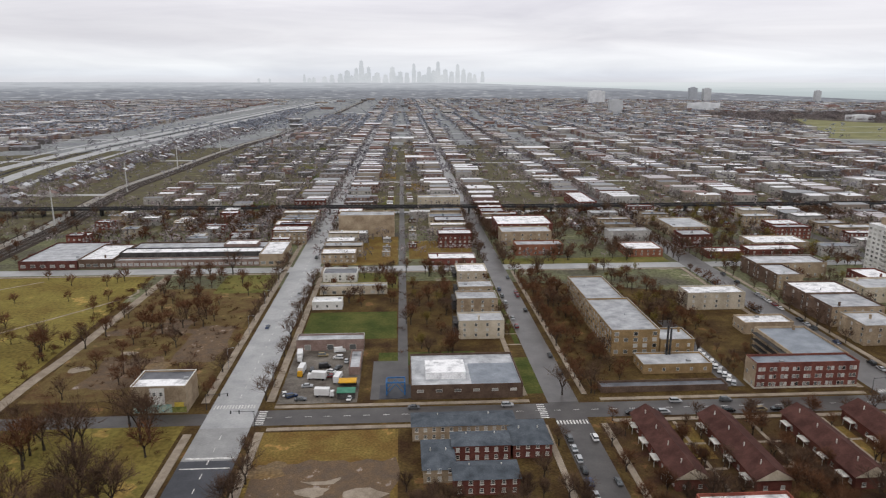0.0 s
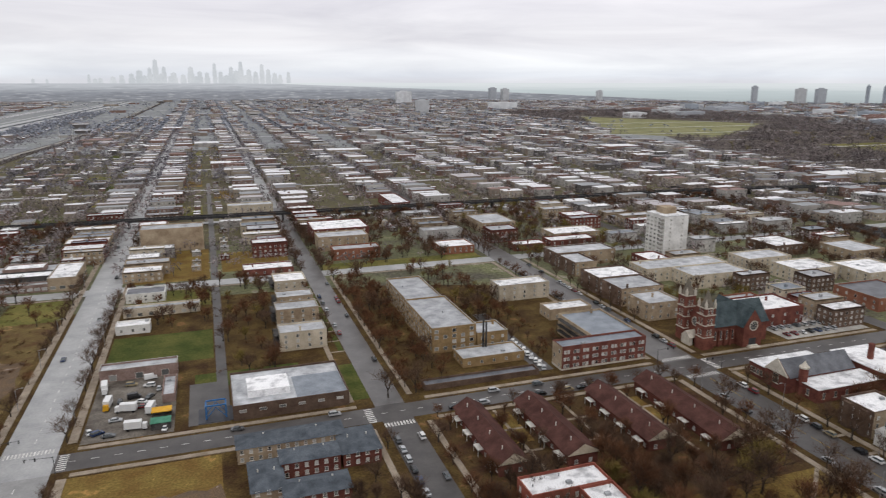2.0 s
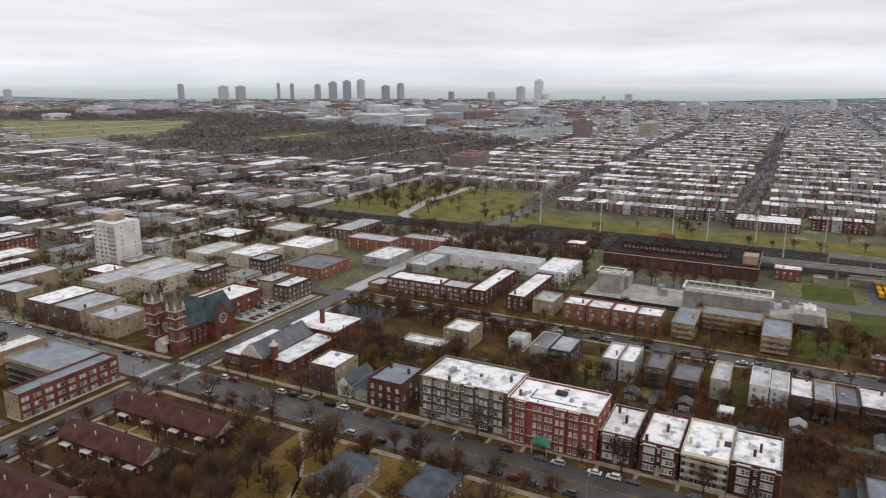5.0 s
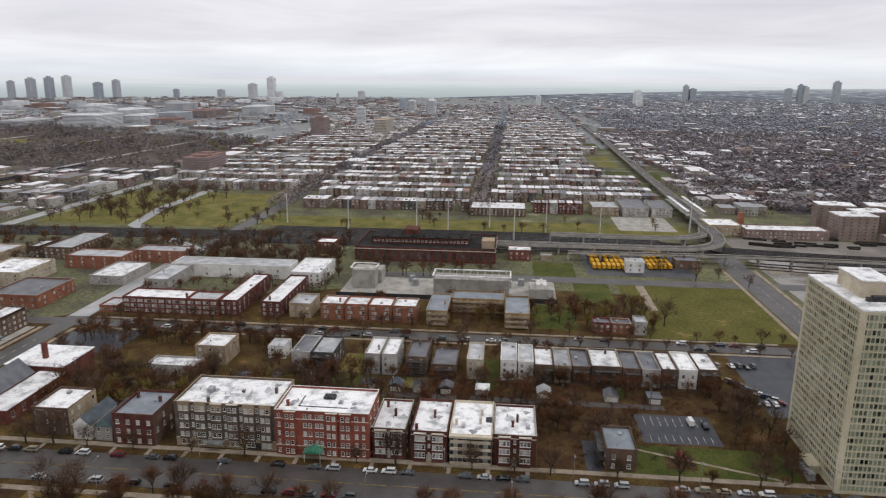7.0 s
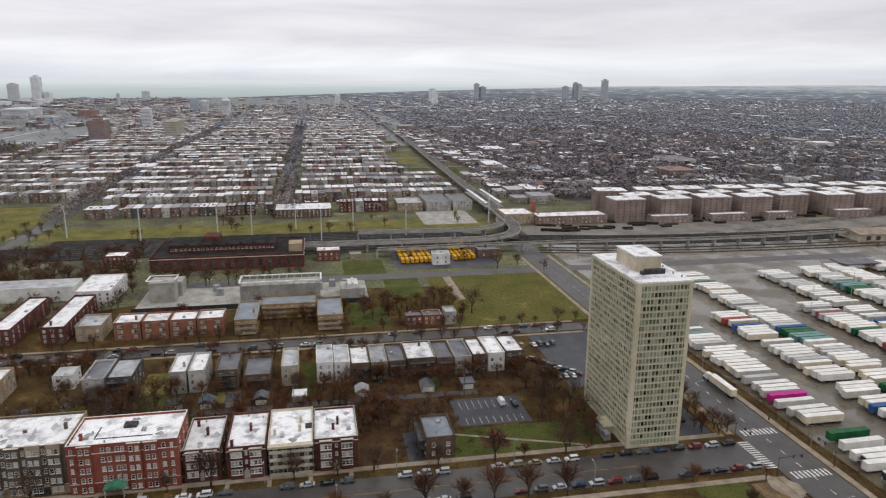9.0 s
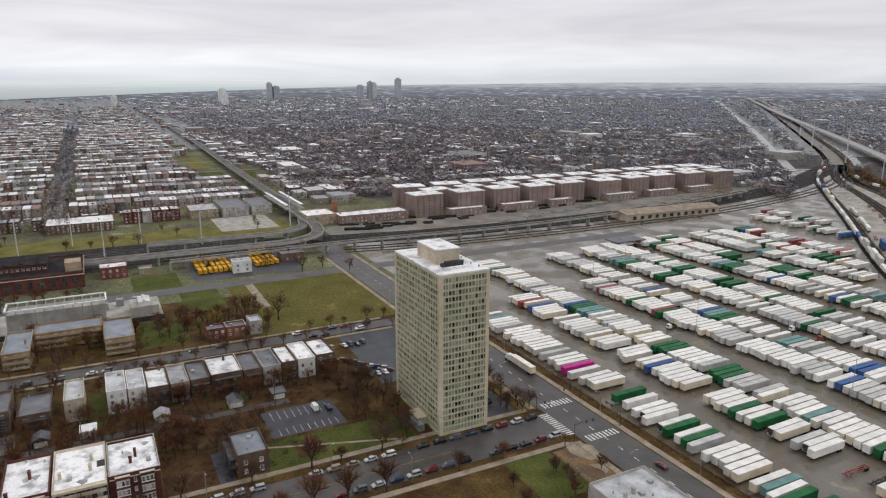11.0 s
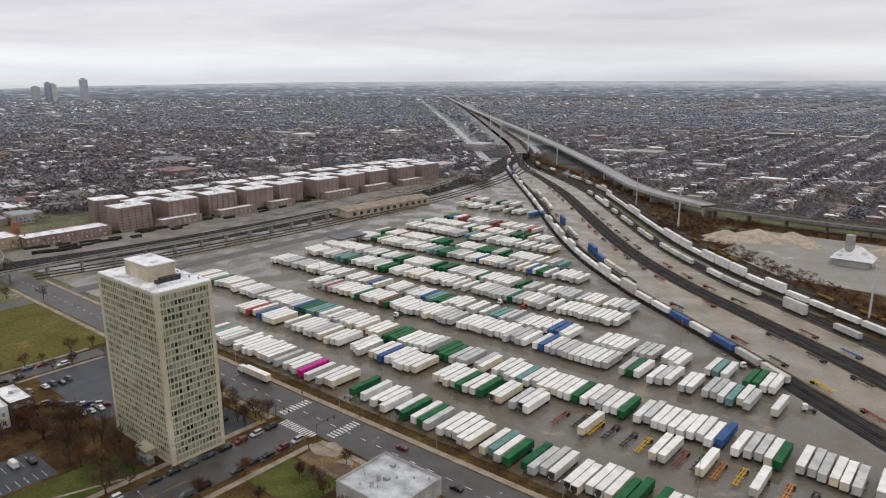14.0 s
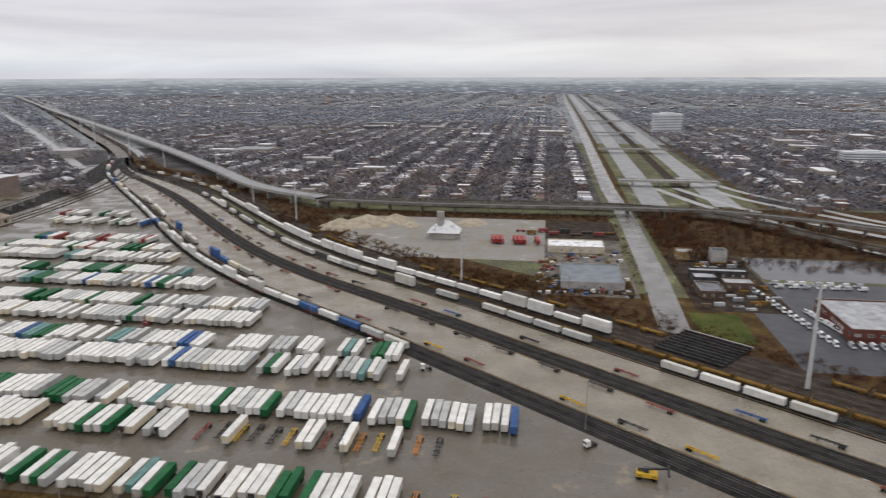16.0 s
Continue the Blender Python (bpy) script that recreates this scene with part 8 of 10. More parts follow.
# salvage yard
def box_truck(x, y, a, cab, length=6.0):
    root = thing("box_truck", "white box truck in the salvage yard", "truck", x, y, 0.1, a, group="salvage trucks")
    part("box", Shape().box(-length / 2, -1.2, 0.9, length / 2, 1.2, 3.6), "c_white", root)
    part("cab", Shape().box(length / 2 + 0.1, -1.05, 0.5, length / 2 + 1.9, 1.05, 2.5, taper=0.18), cab, root, "yellow cab" if cab == "schoolbus" else "")
    part("windscreen", Shape().box(length / 2 + 1.5, -0.85, 1.5, length / 2 + 1.75, 0.85, 2.2), "pane", root)
    for u in (-length / 2 + 1.2, length / 2 + 0.9):
        for v in (-1.15, 0.8):
            part("wheel", Shape().tube((u, v, 0.45), (u, v + 0.35, 0.45), 0.45, 0.45, 10), "tyre", root)


for x, y, a, cab in ((-55, 289, -85, "c_white"), (-52, 273, -95, "schoolbus"), (-44, 266, 170, "c_white"), (-41, 250, -5, "c_white"), (-36, 263, 80, "c_white")):
    box_truck(x, y, a, cab)
for x, y, a, col, kind in ((-48, 259, 5, "silver", "saloon"), (-38, 296, 10, "white", "van"), (-38, 288, 175, "white", "suv"), (-45, 291, 0, "gold", "suv"), (-48, 275, 95, "black", "suv"), (-43, 278, 15, "black", "van"), (-40, 273, 150, "white", "saloon"),
                           (-39, 268, 0, "red", "saloon"), (-37, 277, 60, "grey", "saloon"), (-53, 250, 30, "blue", "suv"), (-56, 252, 100, "white", "saloon"), (-49, 247, 0, "grey", "saloon"), (-34, 284, 90, "silver", "saloon"), (-30, 247, 80, "white", "saloon")):
    put_car(x, y, a, col, kind)
aw = thing("canopy", "yellow awning over a dark bay in the salvage yard", "canopy", -31.5, 257, 0.05)
part("awning", Shape().box(-3.6, -2.2, 3.2, 3.6, 2.4, 3.5), "schoolbus", aw)
part("back_wall", Shape().box(-3.5, 2.5, 0, 3.5, 2.8, 3.4), "darkwall", aw)
for u in (-3.3, 3.1):
    part("post", Shape().box(u, -2.1, 0, u + 0.2, -1.9, 3.2), "darkmetal", aw)
bay = thing("shed", "dark green container shed in the salvage yard", "shed", -31.5, 249.5, 0.05)
part("wall", Shape().box(-3.4, -2.4, 0, 3.4, 2.4, 2.6), "darkwall", bay)
part("roof", Shape().box(-3.6, -2.6, 2.6, 3.6, 2.6, 2.8), "greenmetal", bay)


def bus(x, y, a):
    root = thing("school_bus", "yellow school bus parked in a row", "bus", x, y, 0.1, a, group="school buses")
    part("body", Shape().box(-4.6, -1.2, 0.6, 3.4, 1.2, 2.9, taper=0.06).box(3.4, -0.95, 0.6, 4.9, 0.95, 1.6, taper=0.06), "schoolbus", root)
    part("bus_roof", Shape().box(-4.4, -1.05, 2.9, 3.2, 1.05, 3.05, taper=0.1), "roofw" if (int(x) % 3 == 0) else "schoolbus", root)
    for sgn in (-1.16, 1.16):
        part("window_band", Shape().box(-4.3, min(sgn, sgn * 1.02), 1.8, 3.1, max(sgn, sgn * 1.02), 2.5), "pane", root)
    tyres = Shape()
    for px in (-2.8, 3.2):
        for py in (-1.2, 0.85):
            tyres.tube((px, py, 0.48), (px, py + 0.35, 0.48), 0.48, 0.48, 8)
    part("wheel_set", tyres, "tyre", root, "", "stuff")
    return root


bsrc = bus(466, -56, 0)
rbus = random.Random(2)
for k in range(1, 28):
    if k not in (9, 18, 23):
        copy_thing(bsrc, pose(466 + (k % 4) * 10.8, -56 - (k // 4) * 3.3 + rbus.uniform(-0.2, 0.2), 0.1, 0, 0, rbus.uniform(-2, 2)))
for k in range(20):
    if k not in (3, 14):
        copy_thing(bsrc, pose(469 + (k % 4) * 10.8 + (k // 4) * 0.5, -94 - (k // 4) * 3.4 + rbus.uniform(-0.2, 0.2), 0.1, 0, 0, 3 + rbus.uniform(-2, 2)))
patch("lot", "wet bus yard of dark asphalt", 446, -122, 512, -50, 0.07, "asphalt_dark")
bl = thing("gantry", "blue steel lifting frame on a dark mat", "machine", -12, 252, 0.05)
M["bluesteel"] = mat("blue painted steel", (0.03, 0.10, 0.24), (0.06, 0.17, 0.36), size=2, rough=0.5)
part("mat", Shape().box(-6.5, -5.5, 0, 6, 7, 0.12), "asphalt_dark", bl)
for u in (-3.6, 3.6):
    for v in (-2.4, 2.4):
        part("leg", Shape().box(u - 0.3, v - 0.3, 0.12, u + 0.3, v + 0.3, 4.6), "bluesteel", bl)
    part("top_beam", Shape().box(u - 0.3, -2.7, 4.6, u + 0.3, 2.7, 5.1), "bluesteel", bl)
for v in (-2.4, 2.4):
    part("cross_beam", Shape().box(-3.6, v - 0.25, 5.1, 3.6, v + 0.25, 5.6), "bluesteel", bl)
    part("brace", Shape().tube((-3.6, v, 0.4), (0, v, 4.6), 0.14, 0.14, 6), "bluesteel", bl)
    part("brace", Shape().tube((3.6, v, 0.4), (0, v, 4.6), 0.14, 0.14, 6), "bluesteel", bl)

# ---- concrete works and scrap ground in the south ----
for n, l, x0, y0, x1, y1, m, z in (("lot", "pale wet gravel works yard", -4, -612, 160, -470, M["gravel"], 0.075), ("lot", "scrap yard of parts and pallets", -60, -560, -4, -395, "track_dirt", 0.085), ("lot", "dark ground with stored wagons", -62, -612, -4, -540, "ballast_brown", 0.088), ("lot", "brown scrub", -58, -430, 60, -400, "ground", 0.09), ("car_park", "wet car park with vans", -230, -440, -118, -300, "asphalt_dark", 0.08), ("lot", "dark timber and scrap yard", -140, -500, -88, -378, "ballast_brown", 0.095), ("lot", "dark brown scrub below the ramps", -330, -690, -88, -502, "soil", 0.06), ("lot", "dark brown scrub along the embankment", -60, -640, 240, -612, "soil", 0.062)):
    patch(n, l, x0, y0, x1, y1, z, m)
for k, (x, y, r, h) in enumerate(((150, -575, 20, 9), (128, -590, 16, 7), (170, -560, 18, 8), (112, -575, 10, 4), (60, -590, 14, 5))):
    s = Shape()
    ring0 = None
    for j in range(6):
        t = j / 5
        ring1 = [(x + r * (1 - t) * (1 + 0.22 * math.sin(3 * i + k + j)) * math.cos(i * math.pi / 8), y + r * (1 - t) * (1 + 0.2 * math.cos(2 * i + k)) * math.sin(i * math.pi / 8), h * (t ** 0.8)) for i in range(16)]
        if ring0:
            for i in range(16):
                s.face([ring0[i], ring0[(i + 1) % 16], ring1[(i + 1) % 16], ring1[i]])
        ring0 = ring1
    tagged(part("sand_mound", s, M["sand"] if "sand" in M else M.setdefault("sand", mat("pale sand and gravel", (0.30, 0.25, 0.18), (0.46, 0.40, 0.31), size=5, fine=0.2)), None, "heap of pale sand and gravel"), "", "heap")
pl = thing("concrete_plant", "white concrete works with a silo and a sloping roof", "works", 76, -536, 0)
part("shed_roof", Shape().hip(-13, -10, 13, 10, 5, 14), "roofw", pl)
part("shed_wall", Shape().box(-11, -8, 0, 11, 8, 5.2), "concrete", pl)
part("silo", Shape().tube((3, 2, 8), (3, 2, 21), 3.0, 3.0, 16), "concrete", pl)
rz = random.Random(4)
for k in range(95):
    x, y = rz.uniform(-58, 0), rz.uniform(-505, -395)
    if is_free(x - 2, y - 2, x + 2, y + 2, 0):
        root = thing("scrap_pile", "pile of stacked scrap, crates and drums", "scrap", x, y, 0.09, rz.uniform(0, 90), group="scrap piles")
        part("crate", Shape().box(-1.6, -1, 0, 1.4, 1, rz.uniform(0.8, 2.2), taper=0.1), rz.choice(("rust", "t_white", "metal", "t_brick", "t_blue", "darkmetal", "tan")), root)
        part("scrap_lump", Shape().box(0.8, -2, 0, 2.6, 0.6, rz.uniform(0.5, 1.4), taper=0.3), rz.choice(("rust", "metal", "darkmetal", "brown")), root)
for k in range(9):
    root = thing("stored_wagon", "old rust-brown rail wagon on a dark siding", "rail wagon", 16 - k * 9.0, -563 + (k % 2) * 9, 0.1, 4, group="stored wagons")
    part("body", Shape().box(-4, -1.4, 0.9, 4, 1.4, rz.choice((1.7, 3.0, 3.4)), taper=0.08, under=True), rz.choice(("rust", "t_brick", "brown", "darkmetal", "tan")), root)
    for px in (-2.6, 2.6):
        part("bogie", Shape().box(px - 0.9, -1.1, 0.05, px + 0.9, 1.1, 0.9), "tyre", root)
fresh = ("red", False) not in templates
for k in range(7):
    if k == 0 and fresh:
        make_trailer("red", False).matrix_basis = pose(36, -524, 0.1, 0, 0, 8)
        continue
    copy_thing(templates["red", False], pose(36 - (k // 3) * 17 - (k % 3) * 3.3, -524, 0.1, 0, 0, 8))

# sleepers and stacks on the eastern rail flats
M["sleeper"] = mat("black creosoted sleepers", (0.018, 0.016, 0.015), (0.05, 0.045, 0.04), size=3, fine=0.3)
for k in range(90):
    x, y = rz.uniform(535, 575) + 0.12 * k * 0.3, rz.uniform(-520, -185)
    root = part("timber_bale", Shape().box(-rz.uniform(3, 8), -1.4, 0, rz.uniform(3, 8), 1.4, rz.uniform(0.8, 2.2), taper=0.1), "sleeper", None, "stack of black railway sleepers on pale ground", at=pose(x + (abs(y) - 180) * 0.1, y, 0.08, 0, 0, rz.uniform(70, 100)))
    tagged(root, "", "timber stack", "sleeper stacks")
for o in (-28, -36, -44):
    setting("siding", "rusty siding on pale ground", strip(EAST[50:], 3, 0.17, o), "ballast_brown", "railway track")
ws = thing("freight_shed", "long low pale freight shed beside the yard", "shed", 479, -483, 0, -3)
part("wall", Shape().box(-12, -55, 0, 12, 55, 6), "cream", ws)
part("roof", Shape().gable(-13, -56, 13, 56, 6, 8.5, "y"), "walk", ws)
for k in range(12):
    part("dock_door", Shape().box(-12.06, -50 + k * 8.6, 1.0, -12, -46 + k * 8.6, 4.2), "darkmetal", ws)
bb = thing("canopy_shed", "dark canopied gatehouse with yellow posts", "shed", 399, -362, 0)
part("roof", Shape().box(-8, -14, 5, 8, 14, 5.6, under=True), "roofd", bb)
for k in range(6):
    part("post", Shape().tube((-7, -12 + k * 5, 0), (-7, -12 + k * 5, 5), 0.25, 0.25, 5), "t_yellow", bb)

# short walks across the verge to each door
for k, y in enumerate(range(-6, 176, 13)):
    patch("footpath", "concrete walk across the verge", 199.2, y, 206, y + 1.4, 0.11, "walk", "path")
for y in range(300, 430, 14):
    patch("footpath", "concrete walk across the verge", 40, y, 47, y + 1.2, 0.12, "walk", "path")

# play corner on the lawn before the tower
patch("play_area", "dark mulch square round a climbing frame", 210, -62, 219, -52, 0.075, "soil")
pg = thing("climbing_frame", "small red climbing frame with a slide on mulch", "play equipment", 214.5, -57, 0.08)
for x, y in ((-1.5, -1.2), (1.5, -1.2), (1.5, 1.2), (-1.5, 1.2)):
    part("post", Shape().tube((x, y, 0), (x, y, 3), 0.1, 0.1, 5), "t_red", pg)
part("deck", Shape().box(-1.5, -1.2, 1.4, 1.5, 1.2, 1.55, under=True), "t_red", pg)
part("roof", Shape().gable(-1.8, -1.5, 1.8, 1.5, 2.9, 3.9, "x"), "t_red", pg)
s = Shape()
s.face([(1.5, -0.5, 1.5), (4.2, -0.5, 0.2), (4.2, 0.5, 0.2), (1.5, 0.5, 1.5)])
s.face([(1.5, -0.5, 1.8), (1.5, -0.5, 1.5), (4.2, -0.5, 0.2), (4.2, -0.5, 0.5)])
s.face([(1.5, 0.5, 1.5), (1.5, 0.5, 1.8), (4.2, 0.5, 0.5), (4.2, 0.5, 0.2)])
part("slide", s, "t_magenta", pg)
# cars in the gravel lot beside the flats
for k in range(9):
    put_car(283 - k * 2.4, -92 - k * 1.9, 60)

# ---- bare trees ----


def grow(seed, height, spread, twigs, twig_w=0.04, fine_wood=True):
    """Trunk and limbs as tubes, and a crown of thin twigs that point outwards."""
    r = random.Random(seed)
    wood, fine = Shape(), Shape()
    tips = []

    def limb(p, d, length, rad, level):
        q = p + d * length
        if fine_wood or level < 2:
            wood.tube(p, q, rad, rad * 0.6, 6 if level == 0 else 3, cap=False)
        if level >= 1:
            tips.append((p, q, d))
        if level >= 3:
            return
        for k in range(4 if level == 0 else 3):
            t = r.uniform(0.45, 1.0) if level else r.uniform(0.7, 1.0)
            a = 2 * math.pi * (k + r.uniform(-0.3, 0.3)) / (4 if level == 0 else 3)
            tilt = r.uniform(0.3, 0.8) * spread
            u = d.orthogonal().normalized()
            w = d.cross(u)
            e = (d * math.cos(tilt) + (u * math.cos(a) + w * math.sin(a)) * math.sin(tilt) + Vector((0, 0, 0.16))).normalized()
            limb(p + d * length * t, e, length * r.uniform(0.78, 1.0), rad * 0.55, level + 1)

    limb(Vector((0, 0, -0.1)), Vector((r.uniform(-0.05, 0.05), r.uniform(-0.05, 0.05), 1)).normalized(), height * 0.22, height * 0.022, 0)
    for p, q, d in tips:
        for _ in range(twigs):
            o = p.lerp(q, r.uniform(0.1, 1.05))
            e = (d * 0.8 + Vector((r.gauss(0, 0.6), r.gauss(0, 0.6), r.gauss(0.25, 0.45)))).normalized()
            n = e.cross(Vector((r.gauss(0, 1), r.gauss(0, 1), r.gauss(0, 1)))).normalized() * twig_w
            fine.face([o - n, o + n, o + e * height * r.uniform(0.11, 0.26)])
    return wood, fine


TREES = []
for k, (h, sp, tw, m, label) in enumerate(((14, 0.95, 15, "twig", "bare grey-brown street tree"), (16, 1.05, 15, "twig", "wide bare grey-brown tree"), (12, 0.75, 14, "twig", "slim bare young tree"), (10, 1.05, 16, "twig_red", "bushy russet-brown bare tree"), (14, 0.95, 15, "twig_red", "tall russet-brown bare tree"), (11, 0.95, 16, "ochre", "small tree with late ochre leaves"))):
    wood, fine = grow(40 + k, h, sp, tw + 6, 0.028 if m != "ochre" else 0.05)
    wood_, fine_ = grow(40 + k, h, sp, 6, 0.066 if m != "ochre" else 0.1, False)
    thin_ = grow(40 + k, h, sp, 3, 0.13, False)[1]
    TREES.append((label, wood.mesh("trunk", "bark"), fine.mesh("crown", m), np.array([tuple(q) for q in fine_.v]), np.array([tuple(q) for q in thin_.v]), np.array([tuple(wood_.v[i]) for f in wood_.f for i in (f[0], f[1], f[2], f[0], f[2], f[3])])))
rtree = random.Random(77)
wanted = []


def tree(x, y, kind, scale=1.0):
    wanted.append((x, y, kind, scale * rtree.uniform(1.0, 1.45), rtree.uniform(0, 360)))


def plant():
    """The trees nearest to the middle of the place are things of their own; the rest are joined."""
    wanted.sort(key=lambda q: math.hypot(q[0], q[1]))
    for x, y, kind, scale, turn in wanted[:300]:
        label, trunk, crown = TREES[kind][:3]
        root = new("tree", trunk)
        root.matrix_basis = pose(x, y, 0, 0, 0, turn) @ Matrix.Scale(scale, 4)
        tagged(root, label + " on open ground", "tree", "bare trees")
        part("crown", crown, (), root)
    for kind, (label, trunk, crown, fine, thin, wood) in enumerate(TREES):
        for name, src, m in (("tree_crowns", fine, ("twig", "twig", "twig", "twig_red", "twig_red", "ochre")[kind]), ("tree_trunks", wood, "bark")):
            out_ = []
            for x, y, k, scale, turn in wanted[300:]:
                if k == kind:
                    c, s_ = math.cos(radians(turn)) * scale, math.sin(radians(turn)) * scale
                    q = thin if src is fine and math.hypot(x, y) > 360 else src
                    out_.append(np.stack([q[:, 0] * c - q[:, 1] * s_ + x, q[:, 0] * s_ + q[:, 1] * c + y, q[:, 2] * scale], 1))
            if out_:
                v_ = np.concatenate(out_)
                joined(name, v_, np.arange(len(v_)).reshape(-1, 3), (m,), None, "further " + label + "s in rows and yards", "trees")


def tree_ok(x, y, gap=1.2):
    return is_free(x - gap, y - gap, x + gap, y + gap, 0)


def scatter(x0, y0, x1, y1, n, kinds, lo=0.7, hi=1.1):
    for _ in range(int(n * 1.75)):
        x, y = rtree.uniform(x0, x1), rtree.uniform(y0, y1)
        if tree_ok(x, y):
            tree(x, y, rtree.choice(kinds), rtree.uniform(lo, hi))


def avenue(x0, y0, x1, y1, step, kinds, skip=0.25, lo=0.7, hi=1.0):
    n = int(max(abs(x1 - x0), abs(y1 - y0)) / step)
    for k in range(n):
        if rtree.random() > skip * 0.6:
            x, y = x0 + (x1 - x0) * (k + rtree.uniform(-0.3, 0.3)) / n, y0 + (y1 - y0) * (k + rtree.uniform(-0.3, 0.3)) / n
            if tree_ok(x, y):
                tree(x, y, rtree.choice(kinds), rtree.uniform(lo, hi))


avenue(-62.5, 250, -62.5, 640, 13, (0, 2), 0.3)
avenue(-86, 250, -86, 640, 13, (0, 2, 3), 0.3, 0.6, 0.9)
avenue(-60, 170, -60, 215, 12, (2,), 0.4)
avenue(43, 300, 43, 430, 11, (0, 2, 3), 0.3, 0.6, 0.9)
avenue(63, 255, 63, 430, 8, (0, 3, 4), 0.15, 0.7, 1.0)
avenue(62, 120, 62, 220, 13, (0, 2, 3), 0.3, 0.6, 0.9)
avenue(44, 130, 44, 220, 14, (2, 0), 0.4, 0.6, 0.8)
avenue(202, -90, 202, 225, 13, (0, 1, 2, 3), 0.35, 0.6, 0.95)
avenue(178.5, -110, 178.5, 225, 12, (0, 1, 3, 4), 0.25, 0.6, 1.0)
avenue(202, 285, 202, 430, 11, (0, 2), 0.3, 0.6, 0.9)
avenue(178.5, 262, 178.5, 430, 11, (0, 2, 3), 0.3, 0.6, 0.9)
avenue(315, -130, 315, 220, 12, (0, 2), 0.35, 0.5, 0.8)
avenue(330, -130, 330, 220, 10, (0, 2, 3), 0.3, 0.5, 0.8)
avenue(66, 246, 176, 246, 9, (2, 3), 0.4, 0.5, 0.7)
avenue(70, 224, 176, 224, 10, (0, 2, 3), 0.3, 0.6, 0.9)
avenue(-56, 430, 40, 430, 10, (2, 3), 0.2, 0.6, 0.8)
scatter(66, 255, 84, 430, 30, (3, 3, 4, 0), 0.6, 1.0)
scatter(108, 300, 145, 430, 34, (3, 0, 4, 5), 0.5, 0.9)
scatter(126, 262, 150, 340, 16, (3, 2), 0.4, 0.7)
scatter(-8, 290, 18, 430, 22, (0, 3, 4, 5), 0.6, 0.9)
scatter(-58, 356, -12, 432, 23, (0, 3), 0.6, 0.9)
scatter(-160, 60, -92, 232, 52, (1, 1, 4, 0, 3), 0.9, 1.5)
scatter(-158, 252, -92, 432, 20, (3, 3, 4, 1), 0.6, 1.1)
scatter(-158, 330, -120, 432, 22, (3, 0, 4), 0.5, 0.9)
scatter(-240, 150, -166, 300, 18, (1, 4, 1), 1.1, 1.6)
scatter(-230, 300, -166, 425, 10, (3,), 0.7, 1.0)
avenue(-170, 260, -164, 430, 14, (3,), 0.3, 0.5, 0.7)
scatter(62, 55, 176, 165, 74, (1, 3, 4, 0, 5), 0.7, 1.3)
scatter(66, 160, 176, 222, 66, (3, 0, 2, 4), 0.5, 0.8)
scatter(112, 150, 124, 220, 12, (3, 0), 0.5, 0.8)
scatter(228, 60, 272, 185, 98, (0, 3, 4, 1, 5), 0.6, 1.0)
scatter(232, -26, 272, 60, 48, (0, 3, 4, 3), 0.5, 0.9)
scatter(224, -46, 250, -8, 14, (3, 0, 2), 0.5, 0.8)
scatter(262, -92, 273, -20, 18, (3, 4), 0.5, 0.8)
scatter(205, -96, 262, -76, 14, (1, 0, 3), 0.6, 0.9)
scatter(204, -146, 262, -123, 16, (0, 2), 0.5, 0.7)
scatter(296, -90, 312, 220, 51, (0, 3, 2), 0.4, 0.7)
scatter(340, -74, 384, 40, 47, (3, 4, 0, 5), 0.5, 0.9)
scatter(356, 100, 440, 220, 39, (0, 3), 0.5, 0.8)
tree(352, -80, 1, 1.2)
for x, y in ((440, -118), (446, -134), (430, -148), (462, -100)):
    tree(x, y, 0, 0.8)
scatter(440, 120, 520, 300, 70, (0, 1, 3), 0.7, 1.0)
scatter(430, 8, 460, 130, 27, (1, 4), 0.7, 1.0)
scatter(230, 290, 300, 400, 51, (0, 3, 5), 0.5, 0.9)
scatter(570, -140, 632, 300, 18, (0, 2, 5), 0.6, 0.9)
scatter(560, 300, 720, 420, 35, (1, 0), 0.8, 1.1)
scatter(130, -140, 176, -100, 10, (3, 2), 0.4, 0.7)
scatter(66, -140, 110, -60, 10, (3, 0), 0.5, 0.8)
scatter(-12, 160, 44, 190, 16, (0, 2), 0.5, 0.8)
for x, y in ((-58, 190), (-60, 176), (54, 246), (66, 247)):
    tree(x, y, 1, 0.8)

scatter(236, 185, 300, 222, 10, (0, 3), 0.5, 0.8)
scatter(296, 100, 312, 220, 40, (0, 3, 4), 0.5, 0.8)
scatter(440, 100, 470, 230, 26, (0, 3), 0.6, 0.9)
scatter(206, 172, 250, 222, 14, (0, 3), 0.4, 0.7)
scatter(370, -10, 400, 100, 30, (3, 0, 4), 0.5, 0.8)
scatter(-380, 300, -250, 640, 60, (0, 3, 1), 0.6, 0.9)
scatter(-240, 505, -90, 640, 90, (0, 3, 4), 0.6, 0.9)
scatter(60, 446, 178, 640, 130, (0, 3), 0.6, 0.9)
scatter(206, 430, 300, 640, 140, (0, 3, 5), 0.6, 0.9)
scatter(330, 340, 520, 640, 260, (0, 3), 0.6, 0.9)
avenue(182, 450, 182, 640, 9, (0, 2), 0.2)
avenue(199, 450, 199, 640, 9, (0, 2), 0.2)
avenue(60, 446, 60, 640, 9, (0, 2), 0.2)
avenue(45, 446, 45, 640, 9, (0, 2), 0.2)
scatter(-120, -620, -90, -480, 60, (3, 4, 0), 0.6, 0.9)
scatter(-240, -640, -120, -500, 60, (3, 4, 0), 0.6, 0.9)
plant()

# brown brush in waste ground
rb = np.random.default_rng(9)
spots = []


